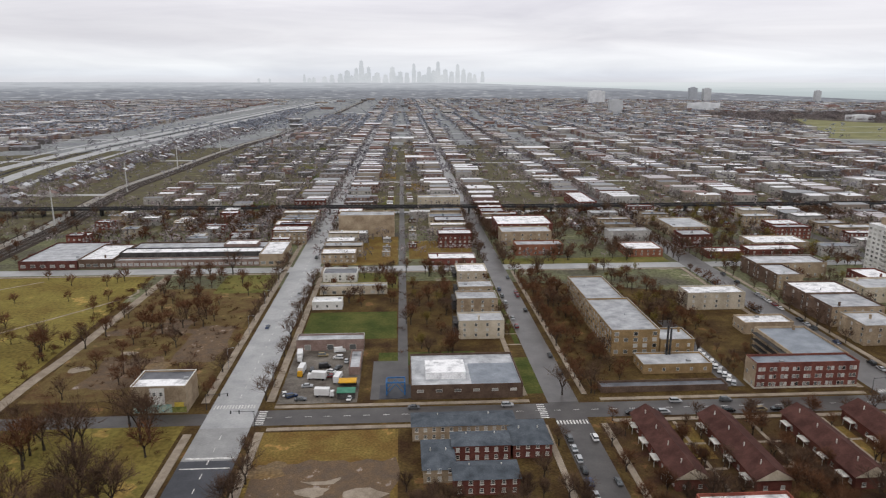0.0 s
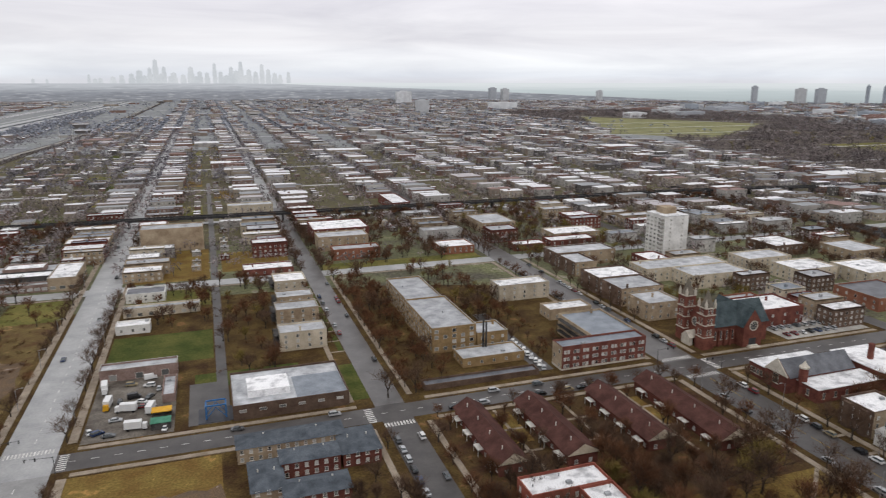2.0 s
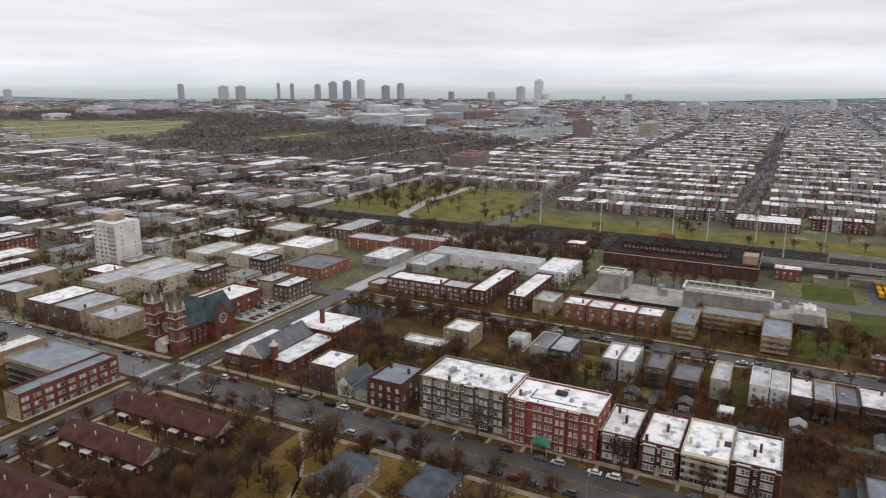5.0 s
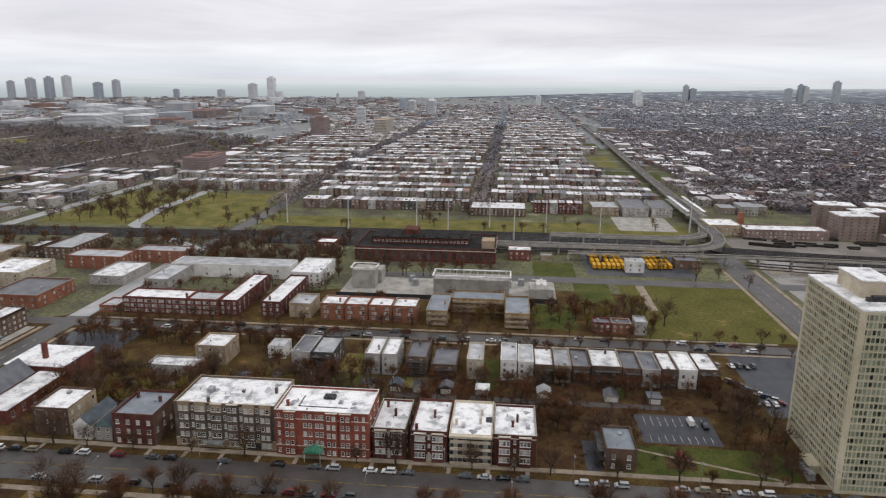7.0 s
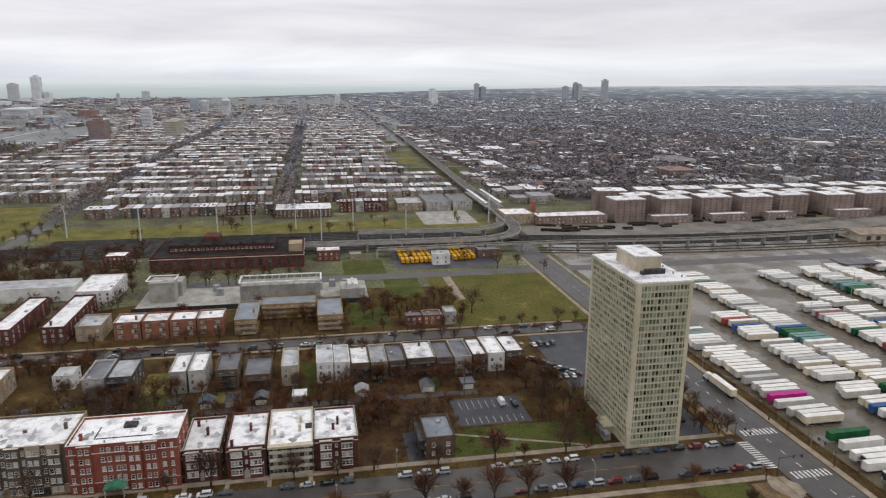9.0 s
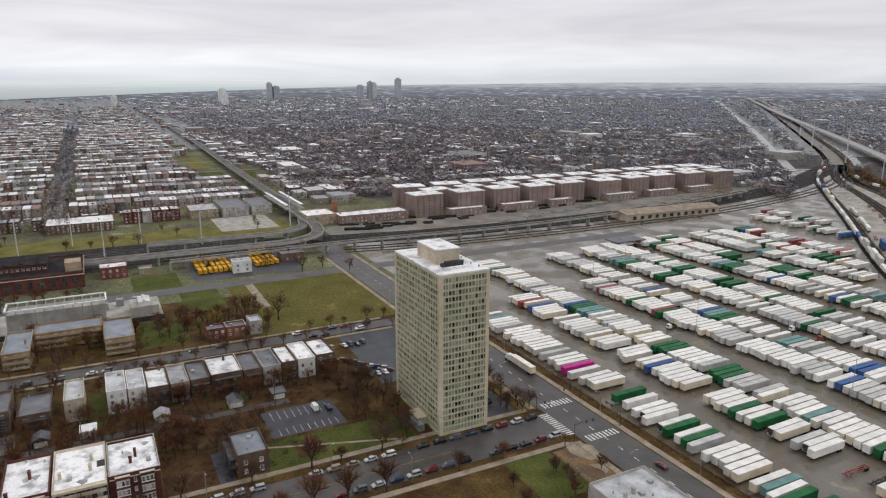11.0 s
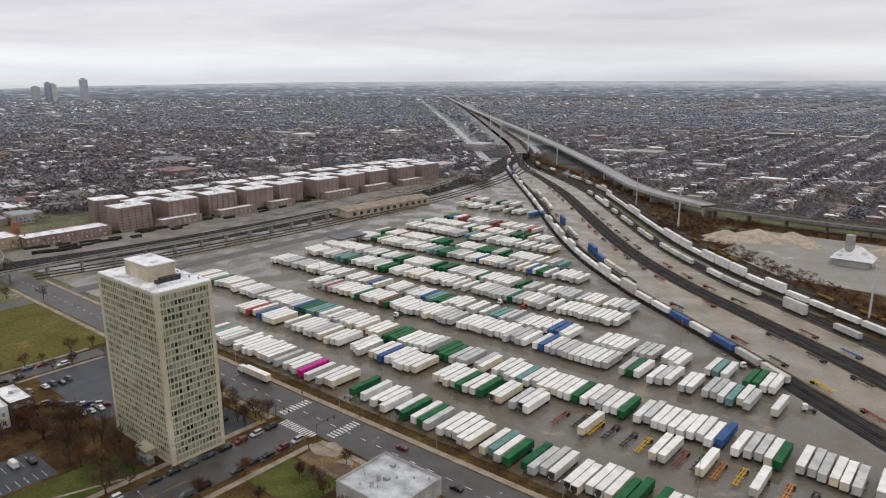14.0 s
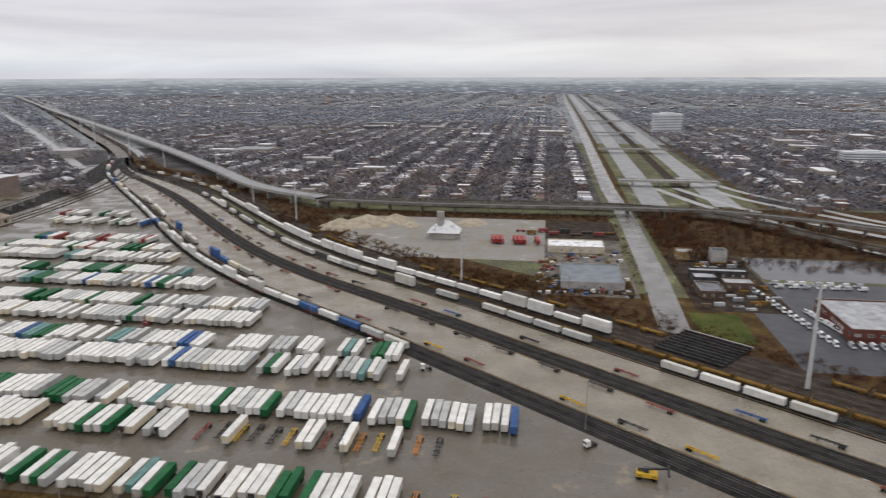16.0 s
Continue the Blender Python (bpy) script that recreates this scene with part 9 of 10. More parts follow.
def brush_zone(x0, y0, x1, y1, n, lo, hi):
    for _ in range(n):
        x, y = rb.uniform(x0, x1), rb.uniform(y0, y1)
        if is_free(x - 1, y - 1, x + 1, y + 1, 0):
            spots.append((x, y, rb.uniform(lo, hi)))


brush_zone(-158, 60, -90, 236, 260, 1.0, 3.0)
brush_zone(-158, 252, -90, 430, 230, 1.0, 3.5)
brush_zone(-172, 240, -164, 430, 60, 1.5, 3.0)
brush_zone(66, 248, 84, 430, 160, 1.0, 3.2)
brush_zone(108, 300, 150, 430, 160, 1.0, 3.0)
brush_zone(62, 56, 176, 150, 110, 0.8, 2.4)
brush_zone(66, 160, 176, 222, 90, 0.8, 1.8)
brush_zone(228, -26, 273, 180, 520, 0.8, 2.8)
brush_zone(206, -50, 250, -8, 100, 0.8, 2.0)
brush_zone(250, -96, 274, -20, 120, 0.8, 2.4)
brush_zone(340, -74, 384, 36, 160, 0.8, 2.6)
brush_zone(203, -97, 262, -94, 40, 0.6, 1.6)
brush_zone(-230, -690, -92, -470, 620, 2.0, 5.0)
brush_zone(-58, -432, 70, -398, 260, 1.5, 3.5)
brush_zone(165, -640, 240, -560, 260, 2.0, 5.0)
brush_zone(-94, -640, -88, -400, 60, 1.5, 3.5)
brush_zone(-66, -640, -60, -380, 60, 1.5, 3.5)
brush_zone(-60, -632, 200, -612, 200, 2.0, 5.0)
brush_zone(-12, 290, 18, 430, 60, 1.0, 2.5)
for o in (110, 114, 118, 124):
    for p in lane(-o)[8:108]:
        for _ in range(4):
            spots.append((p.x + rb.uniform(-9, 9), p.y + rb.uniform(-9, 9), rb.uniform(1.5, 4.0)))
for x in np.arange(-60, 300, 1.6):
    spots.append((x, -168.8 + rb.uniform(-0.8, 1.2), rb.uniform(0.5, 1.6)))
ns = 38
uu = rb.normal(size=(ns, 3))
uu[:, 2] = np.abs(uu[:, 2]) + 0.35
uu /= np.linalg.norm(uu, axis=1)[:, None]
cc = uu * rb.uniform(0.05, 0.75, (ns, 1)) * (0.75, 0.75, 0.7)
ee = np.cross(uu, rb.normal(size=(ns, 3)))
ee /= np.linalg.norm(ee, axis=1)[:, None]
tri = np.stack([cc - ee * 0.025, cc + ee * 0.025, cc + uu * 0.5], 1).reshape(-1, 3)
ss = np.array(spots)
ang = rb.uniform(0, 2 * np.pi, len(ss))
v = np.empty((len(ss), len(tri), 3))
v[..., 0] = (tri[:, 0] * np.cos(ang)[:, None] - tri[:, 1] * np.sin(ang)[:, None]) * ss[:, 2:3] + ss[:, 0:1]
v[..., 1] = (tri[:, 0] * np.sin(ang)[:, None] + tri[:, 1] * np.cos(ang)[:, None]) * ss[:, 2:3] + ss[:, 1:2]
v[..., 2] = tri[:, 2] * ss[:, 2:3]
joined("brush", v.reshape(-1, 3), np.arange(len(ss) * len(tri)).reshape(-1, 3), ("brush",), None, "brown winter brush and weeds on waste ground", "brush")
lots_zone(0, 0, 250, 455, (322, 432), 4, (16, 22), (8, 16), (7, 11), 0.2, flats, first=39, wood=0.9)
lots_zone(-73, 900, 455, 1250, (-73, 52, 190, 322, 432, 560, 690, 816), 4, (19, 31), (8, 19), (6.5, 11), 0.16, flats, first=39, wood=1.15, alley=52)
lots_zone(-73, 1250, 1250, 2500, 126, 4, (19, 32), (9, 20), (6, 11), 0.22, flats, first=39, wood=1.1)
lots_zone(-73, 1900, 2500, 4700, 140, 4, (18, 50), (14, 40), (5, 12), 0.4, flats, first=39, wood=0.9)
lots_zone(-460, -345, 480, 3000, 58, 4, (9, 15), (9, 16), (5, 8), 0.4, cottages, first=39, wood=0.8)
lots_zone(-1500, -660, 700, 3000, 110, 4, (10, 24), (9, 22), (5, 9), 0.35, flats, first=39, wood=0.9)
lots_zone(-2600, -700, 1400, 4700, 150, 4, (20, 80), (14, 50), (5, 10), 0.3, flats, first=39, wood=0.6)
lots_zone(-240, -110, 505, 2500, 62, 4, (9, 18), (8, 15), (5, 8), 0.55, flats, first=39, wood=0.7)
for k, y in enumerate(range(660, 1500, 96)):
    patch("lawn", "green vacant lots between houses", -168 + (k % 3) * 22, y, -128 + (k % 3) * 16, y + 58, 0.05, "grass" if k % 2 else "lawn")
    patch("lawn", "green vacant lots between houses", -50 + (k % 2) * 46, y + 20, -16 + (k % 2) * 46, y + 74, 0.055, "dry" if k % 3 else "grass")
lots_zone(652, 2000, -150, 470, 100, 4, (18, 22), (6.8, 8.6), (9, 10.6), 0.05, flats, first=33, wood=0.5, tight=True, alley=42)
lots_zone(1500, 4500, 600, 4500, 150, 4, (18, 60), (16, 60), (5, 11), 0.55, flats, first=33, wood=1.0)
lots_zone(2000, 3400, -200, 600, 110, 4, (16, 26), (10, 22), (7, 11), 0.15, flats, first=33, wood=0.6)
lots_zone(700, 2600, -2600, -260, 92, 4, (9, 16), (7, 12), (6, 9), 0.36, (flats, cottages), first=33, wood=1.5)
lots_zone(712, 1700, -262, -186, 66, 4, (14, 30), (9, 22), (4, 9), 0.2, flats, first=33, wood=1.0)
lots_zone(2600, 4600, -3400, -200, 130, 4, (12, 22), (12, 26), (6, 9), 0.5, cottages, first=33, wood=1.2)
lots_zone(400, 4000, -4600, -2600, 150, 4, (14, 30), (14, 36), (5, 8), 0.55, cottages, first=33, wood=1.2)
lots_zone(21, 700, -2600, -690, 81, 4, (9, 15), (6.5, 10), (6, 9), 0.12, (flats, cottages), first=33, wood=1.6)
lots_zone(-900, -212, -2600, -690, 90, 4, (10, 16), (9, 15), (5, 9), 0.25, (flats, cottages), first=33, wood=1.4)
lots_zone(-2000, 400, -4600, -2600, 150, 4, (16, 40), (16, 40), (5, 8), 0.55, cottages, first=33, wood=1.2)
# shops along the street beside the southern expressway
lots_zone(0, 0, -2400, -690, (-52,), 4, (10, 16), (8, 22), (4, 8), 0.15, flats, first=33, wood=0.2, setback=2)
for k in range(700):
    r, a = gen.uniform(900, 4600), radians(gen.uniform(-44, 205))
    x, y = r * math.sin(a), r * math.cos(a)
    w_, d_ = gen.uniform(18, 70), gen.uniform(14, 45)
    if not blocked(x, y, 10) and not blocked(x + w_, y + d_, 10) and is_free(x, y, x + w_, y + d_, 4):
        flats.append((x, y, 0, w_, d_, gen.uniform(5, 12)))
flats.sort(key=lambda q: math.hypot(q[0], q[1]))
near_flats = [q for q in flats if q[3] > 3][:150]
flats = [q for q in flats if q not in near_flats and not (q[3] < 3 and any(p[0] < q[0] < p[0] + p[3] and p[1] < q[1] < p[1] + p[4] for p in near_flats))]
for x, y, z, w_, d_, h_ in near_flats:
    r_ = random.Random(int(x * 31 + y))
    wall_, roof_ = r_.choice((("red", "dark red brick"), ("brown", "brown brick"), ("tan", "tan brick"), ("tan", "tan brick"), ("cream", "cream brick"), ("red", "red brick"), ("grey", "grey stuccoed"))), r_.choice((("roofw", "white"), ("roofw", "white"), ("roofg", "grey"), ("roofb", "blue-grey"), ("roofg", "grey")))
    s = Shape()
    for p, q in (((0, 0), (w_, 0)), ((w_, 0), (w_, d_)), ((w_, d_), (0, d_)), ((0, d_), (0, 0))):
        s.face([(*p, 0), (*q, 0), (*q, h_), (*p, h_)])
    s.ring(0, 0, w_, d_, h_ - 0.6, h_ + 0.3, 0.35)
    root = part("apartment_building", s, wall_[0], None, "%s flats with a flat %s roof" % (wall_[1], roof_[1]), at=pose(x, y, 0))
    tagged(root, "", "building", "further flats")
    t_ = Shape()
    t_.face([(0.3, 0.3, h_ - 0.3), (w_ - 0.3, 0.3, h_ - 0.3), (w_ - 0.3, d_ - 0.3, h_ - 0.3), (0.3, d_ - 0.3, h_ - 0.3)])
    t_.box(w_ * 0.4, d_ * 0.4, h_ - 0.3, w_ * 0.4 + 1.6, d_ * 0.4 + 1.2, h_ + 1.4)
    part("roof", t_, roof_[0], root)
    rows_ = Shape()
    rows_.face([(0.4, 0.4, 0.5), (0.5, 0.4, 0.5), (0.5, 0.5, 0.5)])
    for side in seen_sides(x, y, x + w_, y + d_):
        n_ = w_ if side in "NS" else d_
        windows(root, 0, 0, w_, d_, side, max(1, int(h_ / 3)), 2.9, max(2, int(n_ / 3.4)), w=1.4, h=1.5, base=1.1, joined=True, rng=r_, into=rows_)
    part("facade_glazing", rows_, ("frame", "pane_rows"), root, "", "stuff")
def far_windows(lots, reach):
    """Rows of window panes on the sides of the joined flats that face the middle of the place."""
    quads = []
    for x, y, z, w_, d_, h_ in lots:
        if w_ < 7 or math.hypot(x, y) > reach:
            continue
        step = 3.2 if math.hypot(x, y) < 900 else 4.6
        for side in seen_sides(x, y, x + w_, y + d_):
            n_ = w_ if side in "NS" else d_
            cols = max(1, int(n_ / step))
            for f in range(max(1, int(h_ / 3.1))):
                for c in range(cols):
                    if gen.random() < 0.12:
                        continue
                    u, b0 = n_ * (c + 0.5) / cols, 1.1 + f * 2.95
                    if side in "NS":
                        q = y - 0.08 if side == "S" else y + d_ + 0.08
                        quads.append(((x + u - 0.65, q, b0), (x + u + 0.65, q, b0), (x + u + 0.65, q, b0 + 1.6), (x + u - 0.65, q, b0 + 1.6)))
                    else:
                        q = x - 0.08 if side == "W" else x + w_ + 0.08
                        quads.append(((q, y + u - 0.65, b0), (q, y + u + 0.65, b0), (q, y + u + 0.65, b0 + 1.6), (q, y + u - 0.65, b0 + 1.6)))
    v_ = np.array(quads).reshape(-1, 3)
    joined("flat_windows", v_, np.arange(len(v_)).reshape(-1, 4), ("pane_rows",), None, "rows of windows in the far brick flats", "windows")


far_windows(flats, 1350)
far_houses("far_flats", "far rows of flat-roofed brick flats, many roofs white", flats, ("farwall", "farroof"))
far_houses("far_cottages", "far rows of small gabled houses among bare trees", cottages, ("farwall", "farroofdark"), GAB, GABF)

# yards and alleys north and south
for x0, x1, y0, y1, num in ((-250, 860, 455, 1300, 3000), (640, 1750, -160, 470, 500), (-60, 700, -2000, -760, 2200), (-420, -240, 500, 2400, 300), (-900, -420, 500, 2000, 900), (-600, -212, -1500, -720, 1500), (-900, -212, -2600, -1500, 1500), (700, 1700, -1600, -260, 2200)):
    for k in range(num):
        x, y = gen.uniform(x0, x1), gen.uniform(y0, y1)
        if is_free(x - 2, y - 2, x + 2, y + 2, 0) and (y < 0 or min(abs(x - q) for q in (-73, 52, 190, 322, 432)) > 9) and abs(x + 85) > 28 and not (y < -600 and diag(x, y) < 4):
            tree_spots.append((x, y, gen.uniform(6, 11)))
# parks and woods
for k in range(2600):
    x, y = gen.uniform(-60, 1000), gen.uniform(-1400, -660)
    if diag(x, y) > 4 and not in_rect(x, y, (420, -680, 740, -150)) and not (-64 > x):
        tree_spots.append((x, y, gen.uniform(8, 13)))
for k in range(900):
    t_ = gen.uniform(0, 1)
    x, y = 300 + 900 * t_ + gen.uniform(-60, 260), -640 - 1000 * t_ + gen.uniform(-160, 60)
    if diag(x, y) > 4 and not in_rect(x, y, (430, -660, 720, -150)) and y < -650:
        tree_spots.append((x, y, gen.uniform(5, 10)))
wood_spots, gold_spots = [], []
PARK_WEST = ((480, 885), (700, 880), (820, 815), (1180, 930), (1430, 1040), (2600, 1100))
for k in range(13000):
    x, y = gen.uniform(815, 2050), gen.uniform(480, 2600)
    edge = np.interp(y, [q[0] for q in PARK_WEST], [q[1] for q in PARK_WEST])
    far_edge = np.interp(y, (480, 700, 1000, 1300, 2600), (1350, 1480, 1580, 1850, 1950))
    clump = math.sin(x / 37.0) * math.cos(y / 53.0) + math.sin((x + y) / 91.0)
    if x < edge or x > far_edge or in_meadow(x, y) or in_rect(x, y, (1180, 940, 1340, 1090)) or gen.random() > 0.75 + 0.4 * clump:
        continue
    (gold_spots if gen.random() < 0.035 and y < 1300 else wood_spots).append((x, y, gen.uniform(9, 19) if not in_meadow(x + 60, y + 100) else gen.uniform(7, 11)))
for k in range(9000):
    r, a = gen.uniform(900, 4750), radians(gen.uniform(-44, 205))
    x, y = r * math.sin(a), r * math.cos(a)
    if not blocked(x, y, 0) and not (r < 1900 and in_rect(x, y, (640, -150, 2000, 470))):
        tree_spots.append((x, y, gen.uniform(8, 15)))
for k in range(700):
    tree_spots.append((gen.uniform(-455, -335), gen.uniform(500, 2400), gen.uniform(5, 9)))



def woods(name, label, spots, pieces, wide, m, size=1.05, long=0.14):
    """Many crowns of a few slim twig clumps each, on crossed trunks."""
    u = gen.normal(size=(pieces, 3))
    u /= np.linalg.norm(u, axis=1)[:, None]
    c = u * gen.uniform(0.15, 1.0, (pieces, 1)) ** 0.5 * (0.46, 0.46, 0.34) + (0, 0, 0.62)
    d = u + (0, 0, 0.2) + gen.normal(size=(pieces, 3)) * 0.8
    d /= np.linalg.norm(d, axis=1)[:, None]
    e = np.cross(d, gen.normal(size=(pieces, 3)))
    e /= np.linalg.norm(e, axis=1)[:, None]
    tri = np.stack([c - d * long * 0.8 - e * wide, c - d * long * 0.8 + e * wide, c + d * long * 1.2], 1).reshape(-1, 3)
    tri = np.concatenate([tri, [(-0.025, 0, 0), (0.025, 0, 0), (0, 0, 0.7)]])
    n = len(spots)
    ang = gen.uniform(0, 2 * np.pi, n)
    ca, sa = np.cos(ang), np.sin(ang)
    v = np.empty((n, len(tri), 3))
    v[..., 0] = (tri[:, 0] * ca[:, None] - tri[:, 1] * sa[:, None]) * spots[:, 2:3] * size + spots[:, 0:1]
    v[..., 1] = (tri[:, 0] * sa[:, None] + tri[:, 1] * ca[:, None]) * spots[:, 2:3] * size + spots[:, 1:2]
    v[..., 2] = tri[:, 2] * spots[:, 2:3]
    joined(name, v.reshape(-1, 3), np.arange(n * len(tri)).reshape(-1, 3), (m,), None, label, "trees")


south = []
for k in range(7600):
    r, a = gen.uniform(680, 2600), radians(gen.uniform(122, 206))
    x, y = r * math.sin(a), r * math.cos(a)
    row_ = 21 + 81 * round((x - 21) / 81)
    if x > -40 and gen.random() < 0.75:
        x = row_ + gen.choice((-6.5, 6.5)) + gen.uniform(-1.5, 1.5)
    if y < -665 and diag(x, y) > 4 and not (-212 < x < -40) and abs(x - row_) > 4.5:
        south.append((x, y, gen.uniform(8, 13)))
east = []
for k in range(6500):
    r, a = gen.uniform(740, 2700), radians(gen.uniform(97, 124))
    x, y = r * math.sin(a), r * math.cos(a)
    if y < -215 and x > 690 and diag(x, y) > 4:
        east.append((x, y, gen.uniform(8, 14)))
woods("far_trees", "dense purplish-grey bare trees over the eastern house rows", np.array(east), 8, 0.106, "eastwood", 1.3)
woods("far_trees", "dense trees over the southern house rows, tinted for haze", np.array(south), 8, 0.106, "southwood", 1.3)
# kerb trees that close over two long cross streets
for y0 in (33, 234):
    for x in np.arange(652, 2000, 5.5):
        for o in (-5.5, 5.5):
            tree_spots.append((x + gen.uniform(-2, 2), y0 + o + gen.uniform(-1, 1), gen.uniform(8, 13)))
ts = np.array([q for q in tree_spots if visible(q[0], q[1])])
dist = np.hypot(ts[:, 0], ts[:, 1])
# each ring further out takes a wood with more haze in its colour
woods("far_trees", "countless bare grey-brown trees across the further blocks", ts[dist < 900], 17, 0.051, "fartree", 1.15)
woods("far_trees", "countless bare trees across the far blocks, greyed for haze", ts[(dist >= 900) & (dist < 1800) & (gen.random(len(ts)) < 0.7)], 12, 0.064, "hazewood", 1.35)
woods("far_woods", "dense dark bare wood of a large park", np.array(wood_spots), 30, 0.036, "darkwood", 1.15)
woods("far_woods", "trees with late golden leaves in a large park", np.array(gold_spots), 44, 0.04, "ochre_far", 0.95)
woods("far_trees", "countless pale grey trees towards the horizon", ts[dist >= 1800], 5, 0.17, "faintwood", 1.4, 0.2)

# ---- far towers and the skyline ----
# tower walls pale and bluish: haze painted into the base colour
M["fartower"] = picked("far tower walls", [(3, 0.42, 0.44, 0.47), (3, 0.36, 0.395, 0.44), (2, 0.52, 0.53, 0.54)], size=20, island=False)
M["farwhite"] = mat("far white cladding", (0.55, 0.56, 0.57), (0.72, 0.73, 0.74), size=20)


def far_tower(x, y, w, d, h, m="fartower", label="distant grey apartment tower above the trees", bands=True):
    root = part("far_tower", Shape().box(-w / 2, -d / 2, 0, w / 2, d / 2, h).box(-w / 4, -d / 4, h, w / 4, d / 4, h + max(2, h * 0.07)), m, None, label, at=pose(x, y, 0))
    tagged(root, "", "tower", "distant towers")
    if bands and math.hypot(x, y) < 2700:
        s = Shape()
        for k in range(int(h / 3.4)):
            z = 1.4 + k * 3.4
            s.ring(-w / 2 - 0.1, -d / 2 - 0.1, w / 2 + 0.1, d / 2 + 0.1, z, z + 1.3, 0.1)
        part("window_band", s, "farpane", root, "", "stuff")


far_tower(3148, 3422, 29, 24, 96, "fartower", "distant dark apartment tower near the lake")
far_tower(3327, 3248, 65, 25, 85, "fartower", "distant grey apartment tower above the trees")
far_tower(3399, 3173, 65, 25, 85, "fartower", "distant grey apartment tower above the trees")
far_tower(3555, 2998, 16, 13, 103, "fartower", "distant grey apartment tower above the trees")
far_tower(3609, 2932, 19, 16, 100, "fartower", "distant grey apartment tower above the trees")
far_tower(3709, 2805, 32, 27, 96, "fartower", "distant grey apartment tower above the trees")
far_tower(3767, 2726, 58, 25, 111, "fartower", "distant grey apartment tower above the trees")
far_tower(3820, 2652, 58, 25, 118, "fartower", "distant grey apartment tower above the trees")
far_tower(3870, 2577, 58, 25, 125, "fartower", "distant grey apartment tower above the trees")
far_tower(3957, 2442, 65, 25, 90, "fartower", "distant grey apartment tower above the trees")
far_tower(4008, 2358, 52, 25, 104, "fartower", "distant dark apartment tower near the lake")
far_tower(3921, 1486, 47, 39, 90, "fartower", "distant dark apartment tower near the lake")
far_tower(4005, 1404, 47, 39, 126, "farwhite", "distant white slab block among trees")
far_tower(4043, 1367, 59, 25, 48, "farwhite", "distant white slab block among trees")
far_tower(4167, 2065, 32, 27, 53, "fartower", "distant grey apartment tower above the trees")
far_tower(4189, 1788, 63, 25, 53, "fartower", "distant grey apartment tower above the trees")
far_tower(1063, 3816, 88, 25, 68, "farwhite", "distant white slab block among trees")
far_tower(849, 2768, 52, 25, 49, "fartower", "distant red-brown brick block")
far_tower(1620, 452, 52, 25, 33, "farbrick", "distant red-brown brick block")
far_tower(910, 417, 42, 34, 25, "farbrick", "distant red-brown brick block")
far_tower(1289, 2951, 135, 25, 31, "farwhite", "distant cream brick block")
far_tower(1801, 4287, 45, 37, 81, "fartower", "distant grey apartment tower above the trees")
far_tower(1875, 4255, 45, 37, 77, "fartower", "distant grey apartment tower above the trees")
far_tower(2414, 3974, 32, 27, 68, "fartower", "distant grey apartment tower above the trees")
far_tower(1902, 418, 27, 22, 49, "farwhite", "distant white slab block among trees")
far_tower(1566, 292, 89, 25, 38, "cream", "distant cream brick block")
far_tower(1451, 410, 36, 29, 45, "farbrick", "distant red-brown brick block")
far_tower(884, 413, 42, 35, 24, "farbrick", "distant red-brown brick block")
far_tower(4101, 893, 41, 34, 52, "fartower", "distant grey apartment tower above the trees")
far_tower(2462, 285, 52, 25, 53, "farwhite", "distant white slab block among trees")
far_tower(2651, 382, 56, 25, 46, "farwhite", "distant white slab block among trees")
far_tower(3660, -130, 51, 25, 46, "farwhite", "distant white slab block among trees")
far_tower(3496, -607, 35, 29, 62, "farwhite", "distant white slab block among trees")
far_tower(4526, -1067, 52, 25, 97, "fartower", "distant dark apartment tower near the lake")
far_tower(4517, -1106, 45, 37, 77, "fartower", "distant dark apartment tower near the lake")
far_tower(4267, -1848, 39, 32, 124, "fartower", "distant dark apartment tower near the lake")
far_tower(4327, -1702, 32, 27, 97, "fartower", "distant dark apartment tower near the lake")
far_tower(4359, -1619, 65, 25, 83, "fartower", "distant dark apartment tower near the lake")
far_tower(3433, 868, 15, 12, 52, "fartower", "distant grey apartment tower above the trees")
far_tower(2859, 449, 52, 25, 45, "fartower", "distant grey apartment tower above the trees")
far_tower(2506, 293, 60, 25, 55, "farwhite", "distant white slab block among trees")
far_tower(3794, -648, 43, 35, 74, "farwhite", "distant white slab block among trees")
far_tower(4337, -1678, 32, 27, 105, "fartower", "distant grey apartment tower above the trees")
far_tower(-260, -1570, 60, 25, 44, "farwhite", "distant white slab block among trees")
far_tower(-457, -1069, 65, 25, 19, "farwhite", "distant white slab block among trees")

# skyline walls glow with the pale haze that lies before them
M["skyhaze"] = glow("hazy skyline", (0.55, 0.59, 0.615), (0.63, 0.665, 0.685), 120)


def skyscraper(x, y, w, h):
    root = thing("skyscraper", "pale hazy skyscraper of the distant skyline", "skyscraper", x, y, 0, math.degrees(math.atan2(y, x)) - 90, group="skyline")
    a = w / 2
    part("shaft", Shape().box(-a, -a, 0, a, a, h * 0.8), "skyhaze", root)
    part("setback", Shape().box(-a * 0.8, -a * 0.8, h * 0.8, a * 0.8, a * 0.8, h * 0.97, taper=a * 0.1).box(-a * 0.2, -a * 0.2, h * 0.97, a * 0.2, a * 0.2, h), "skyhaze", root)


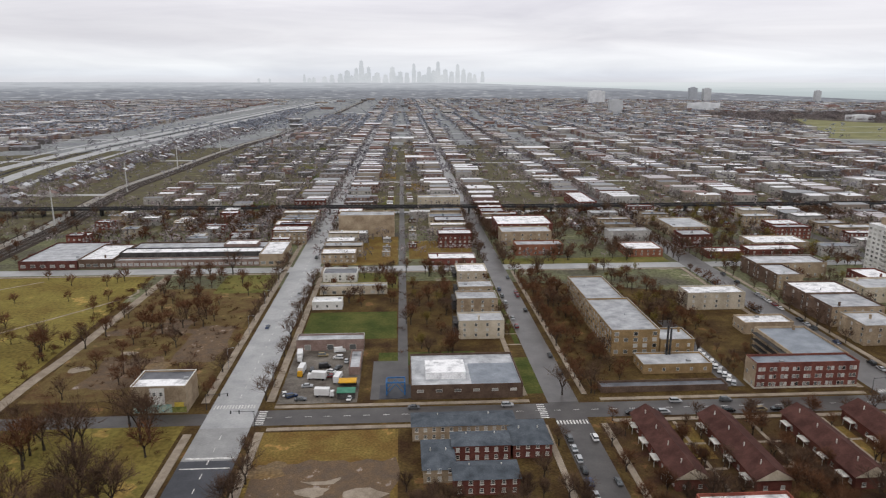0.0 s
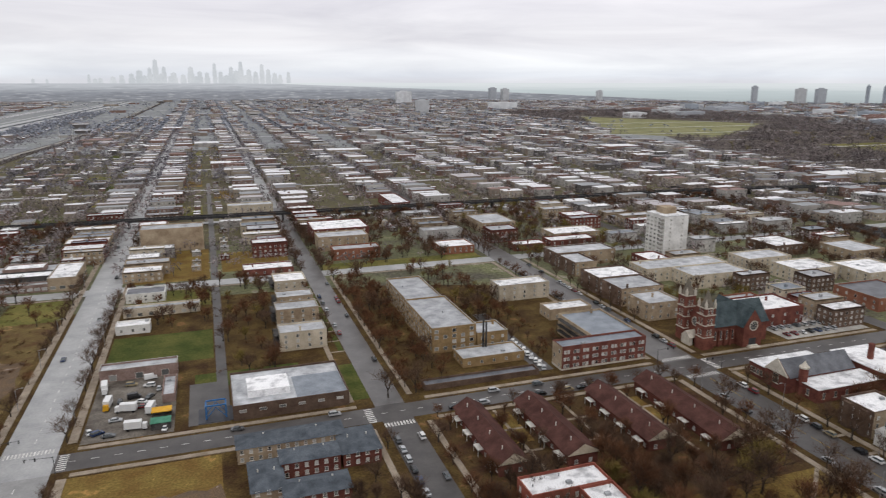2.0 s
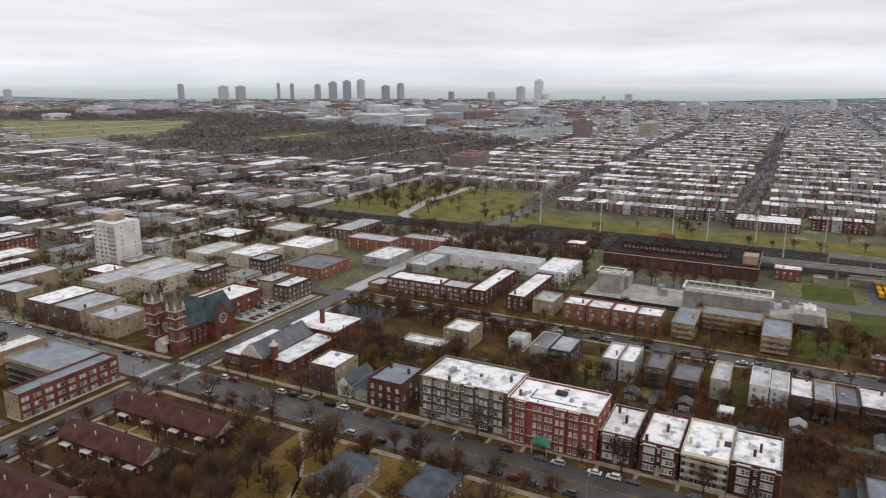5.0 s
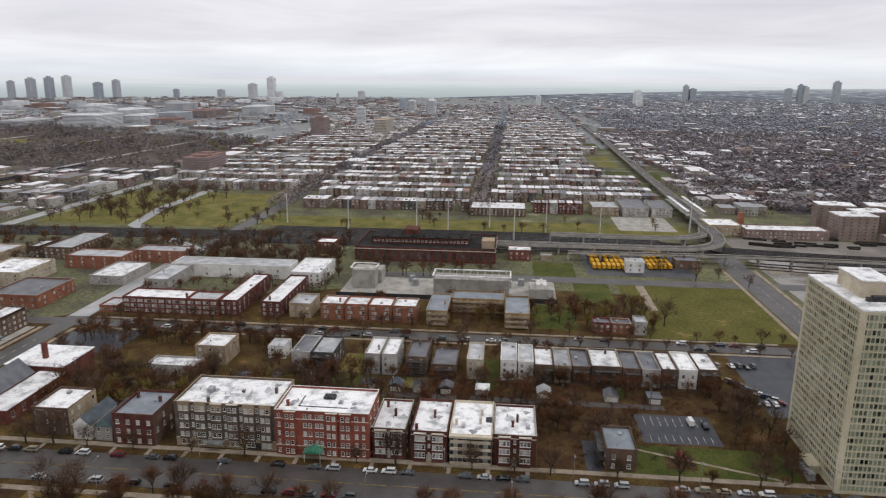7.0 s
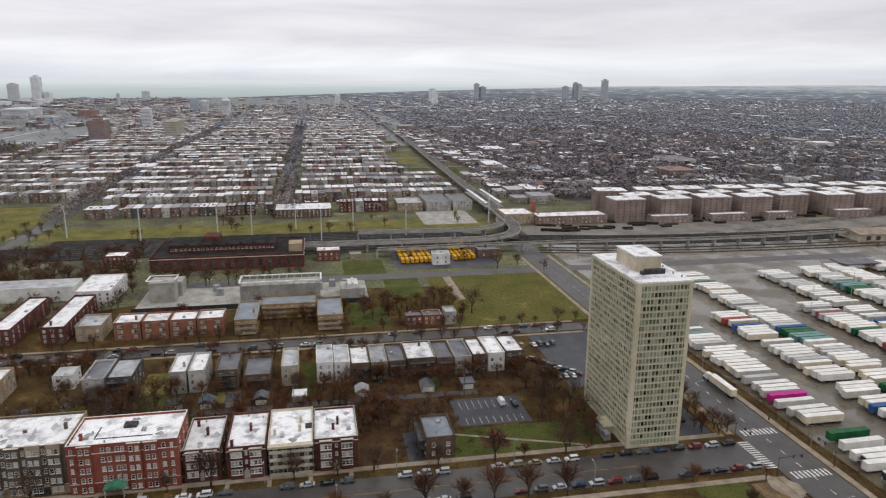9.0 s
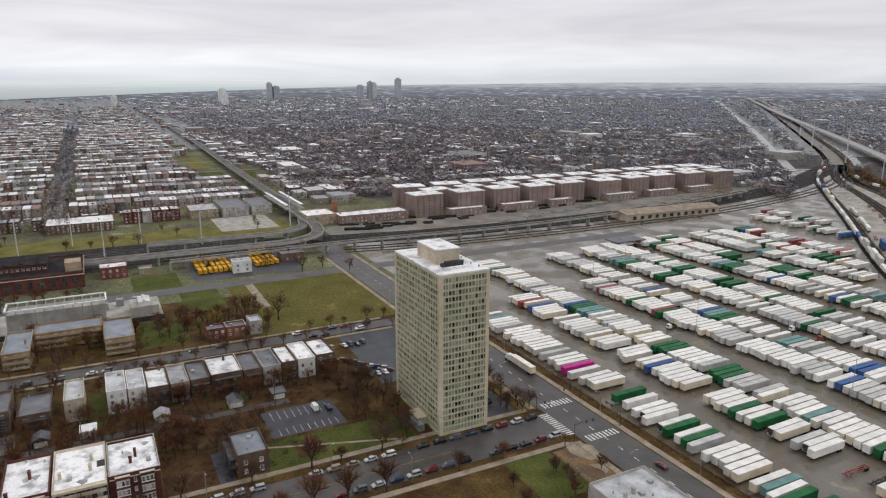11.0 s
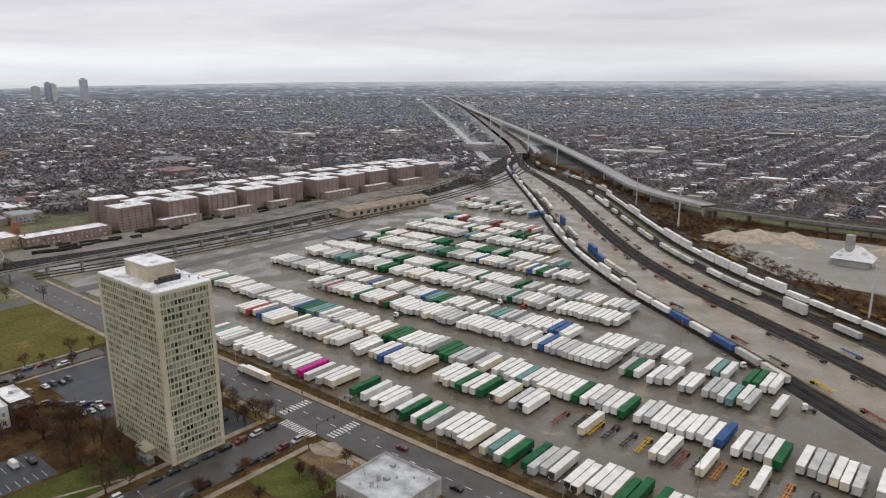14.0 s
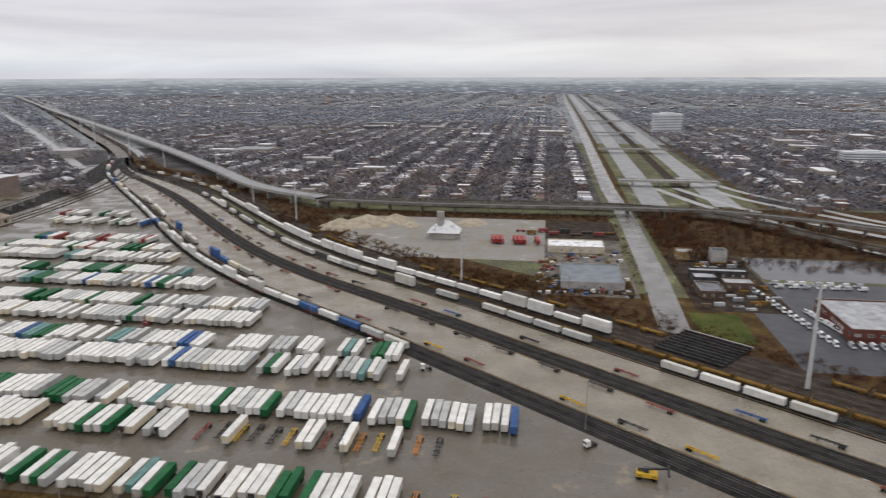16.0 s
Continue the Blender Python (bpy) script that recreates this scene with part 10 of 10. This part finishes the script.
skyscraper(-275, 4863, 35, 259)
skyscraper(-226, 4865, 31, 215)
skyscraper(-371, 4855, 46, 192)
skyscraper(-310, 4860, 31, 207)
skyscraper(-65, 4870, 42, 215)
skyscraper(-169, 4867, 46, 178)
skyscraper(-112, 4869, 39, 166)
skyscraper(-11, 4870, 39, 185)
skyscraper(34, 4870, 35, 178)
skyscraper(82, 4869, 27, 238)
skyscraper(119, 4869, 35, 186)
skyscraper(185, 4867, 35, 216)
skyscraper(247, 4864, 31, 253)
skyscraper(217, 4865, 39, 193)
skyscraper(297, 4861, 39, 201)
skyscraper(340, 4859, 39, 186)
skyscraper(381, 4855, 31, 235)
skyscraper(421, 4851, 35, 202)
skyscraper(463, 4848, 39, 179)
skyscraper(497, 4844, 31, 167)
skyscraper(551, 4839, 27, 186)
skyscraper(-417, 4852, 39, 170)
skyscraper(-474, 4847, 35, 162)
skyscraper(-523, 4842, 39, 151)
skyscraper(-594, 4834, 31, 143)
skyscraper(-656, 4825, 19, 165)
skyscraper(-624, 4830, 35, 139)
skyscraper(-951, 4776, 23, 138)
skyscraper(-880, 4790, 19, 135)
skyscraper(-246, 4864, 46, 170)
skyscraper(-35, 4870, 54, 155)
skyscraper(157, 4868, 54, 163)
skyscraper(274, 4863, 54, 163)
skyscraper(-189, 4866, 39, 155)
skyscraper(-342, 4858, 39, 158)

# hospital blocks beyond the woods
for x, y, w, d, h, m in ((1760, 1110, 130, 90, 30, "farwhite"), (1800, 1120, 90, 60, 52, "farwhite"), (1660, 1225, 120, 60, 20, "fartower"), (1900, 1050, 120, 60, 22, "farwhite"), (1990, 1000, 110, 60, 26, "fartower"), (2200, 1000, 160, 80, 24, "farbrick"), (2100, 1200, 180, 80, 28, "farwhite"), (2420, 900, 140, 70, 30, "farwhite"), (2350, 1150, 120, 60, 40, "fartower"), (1850, 950, 100, 50, 16, "farbrick")):
    far_tower(x, y, w, d, h, m, "broad pale hospital block with banded windows")
for k in range(60):
    r, a = gen.uniform(2300, 4300), radians(gen.uniform(30, 75))
    far_tower(r * math.sin(a), r * math.cos(a), gen.uniform(40, 110), gen.uniform(30, 60), gen.uniform(10, 24), str(gen.choice(["fartower", "farwhite", "fartower", "farbrick"])), "distant mid-rise block among trees", False)
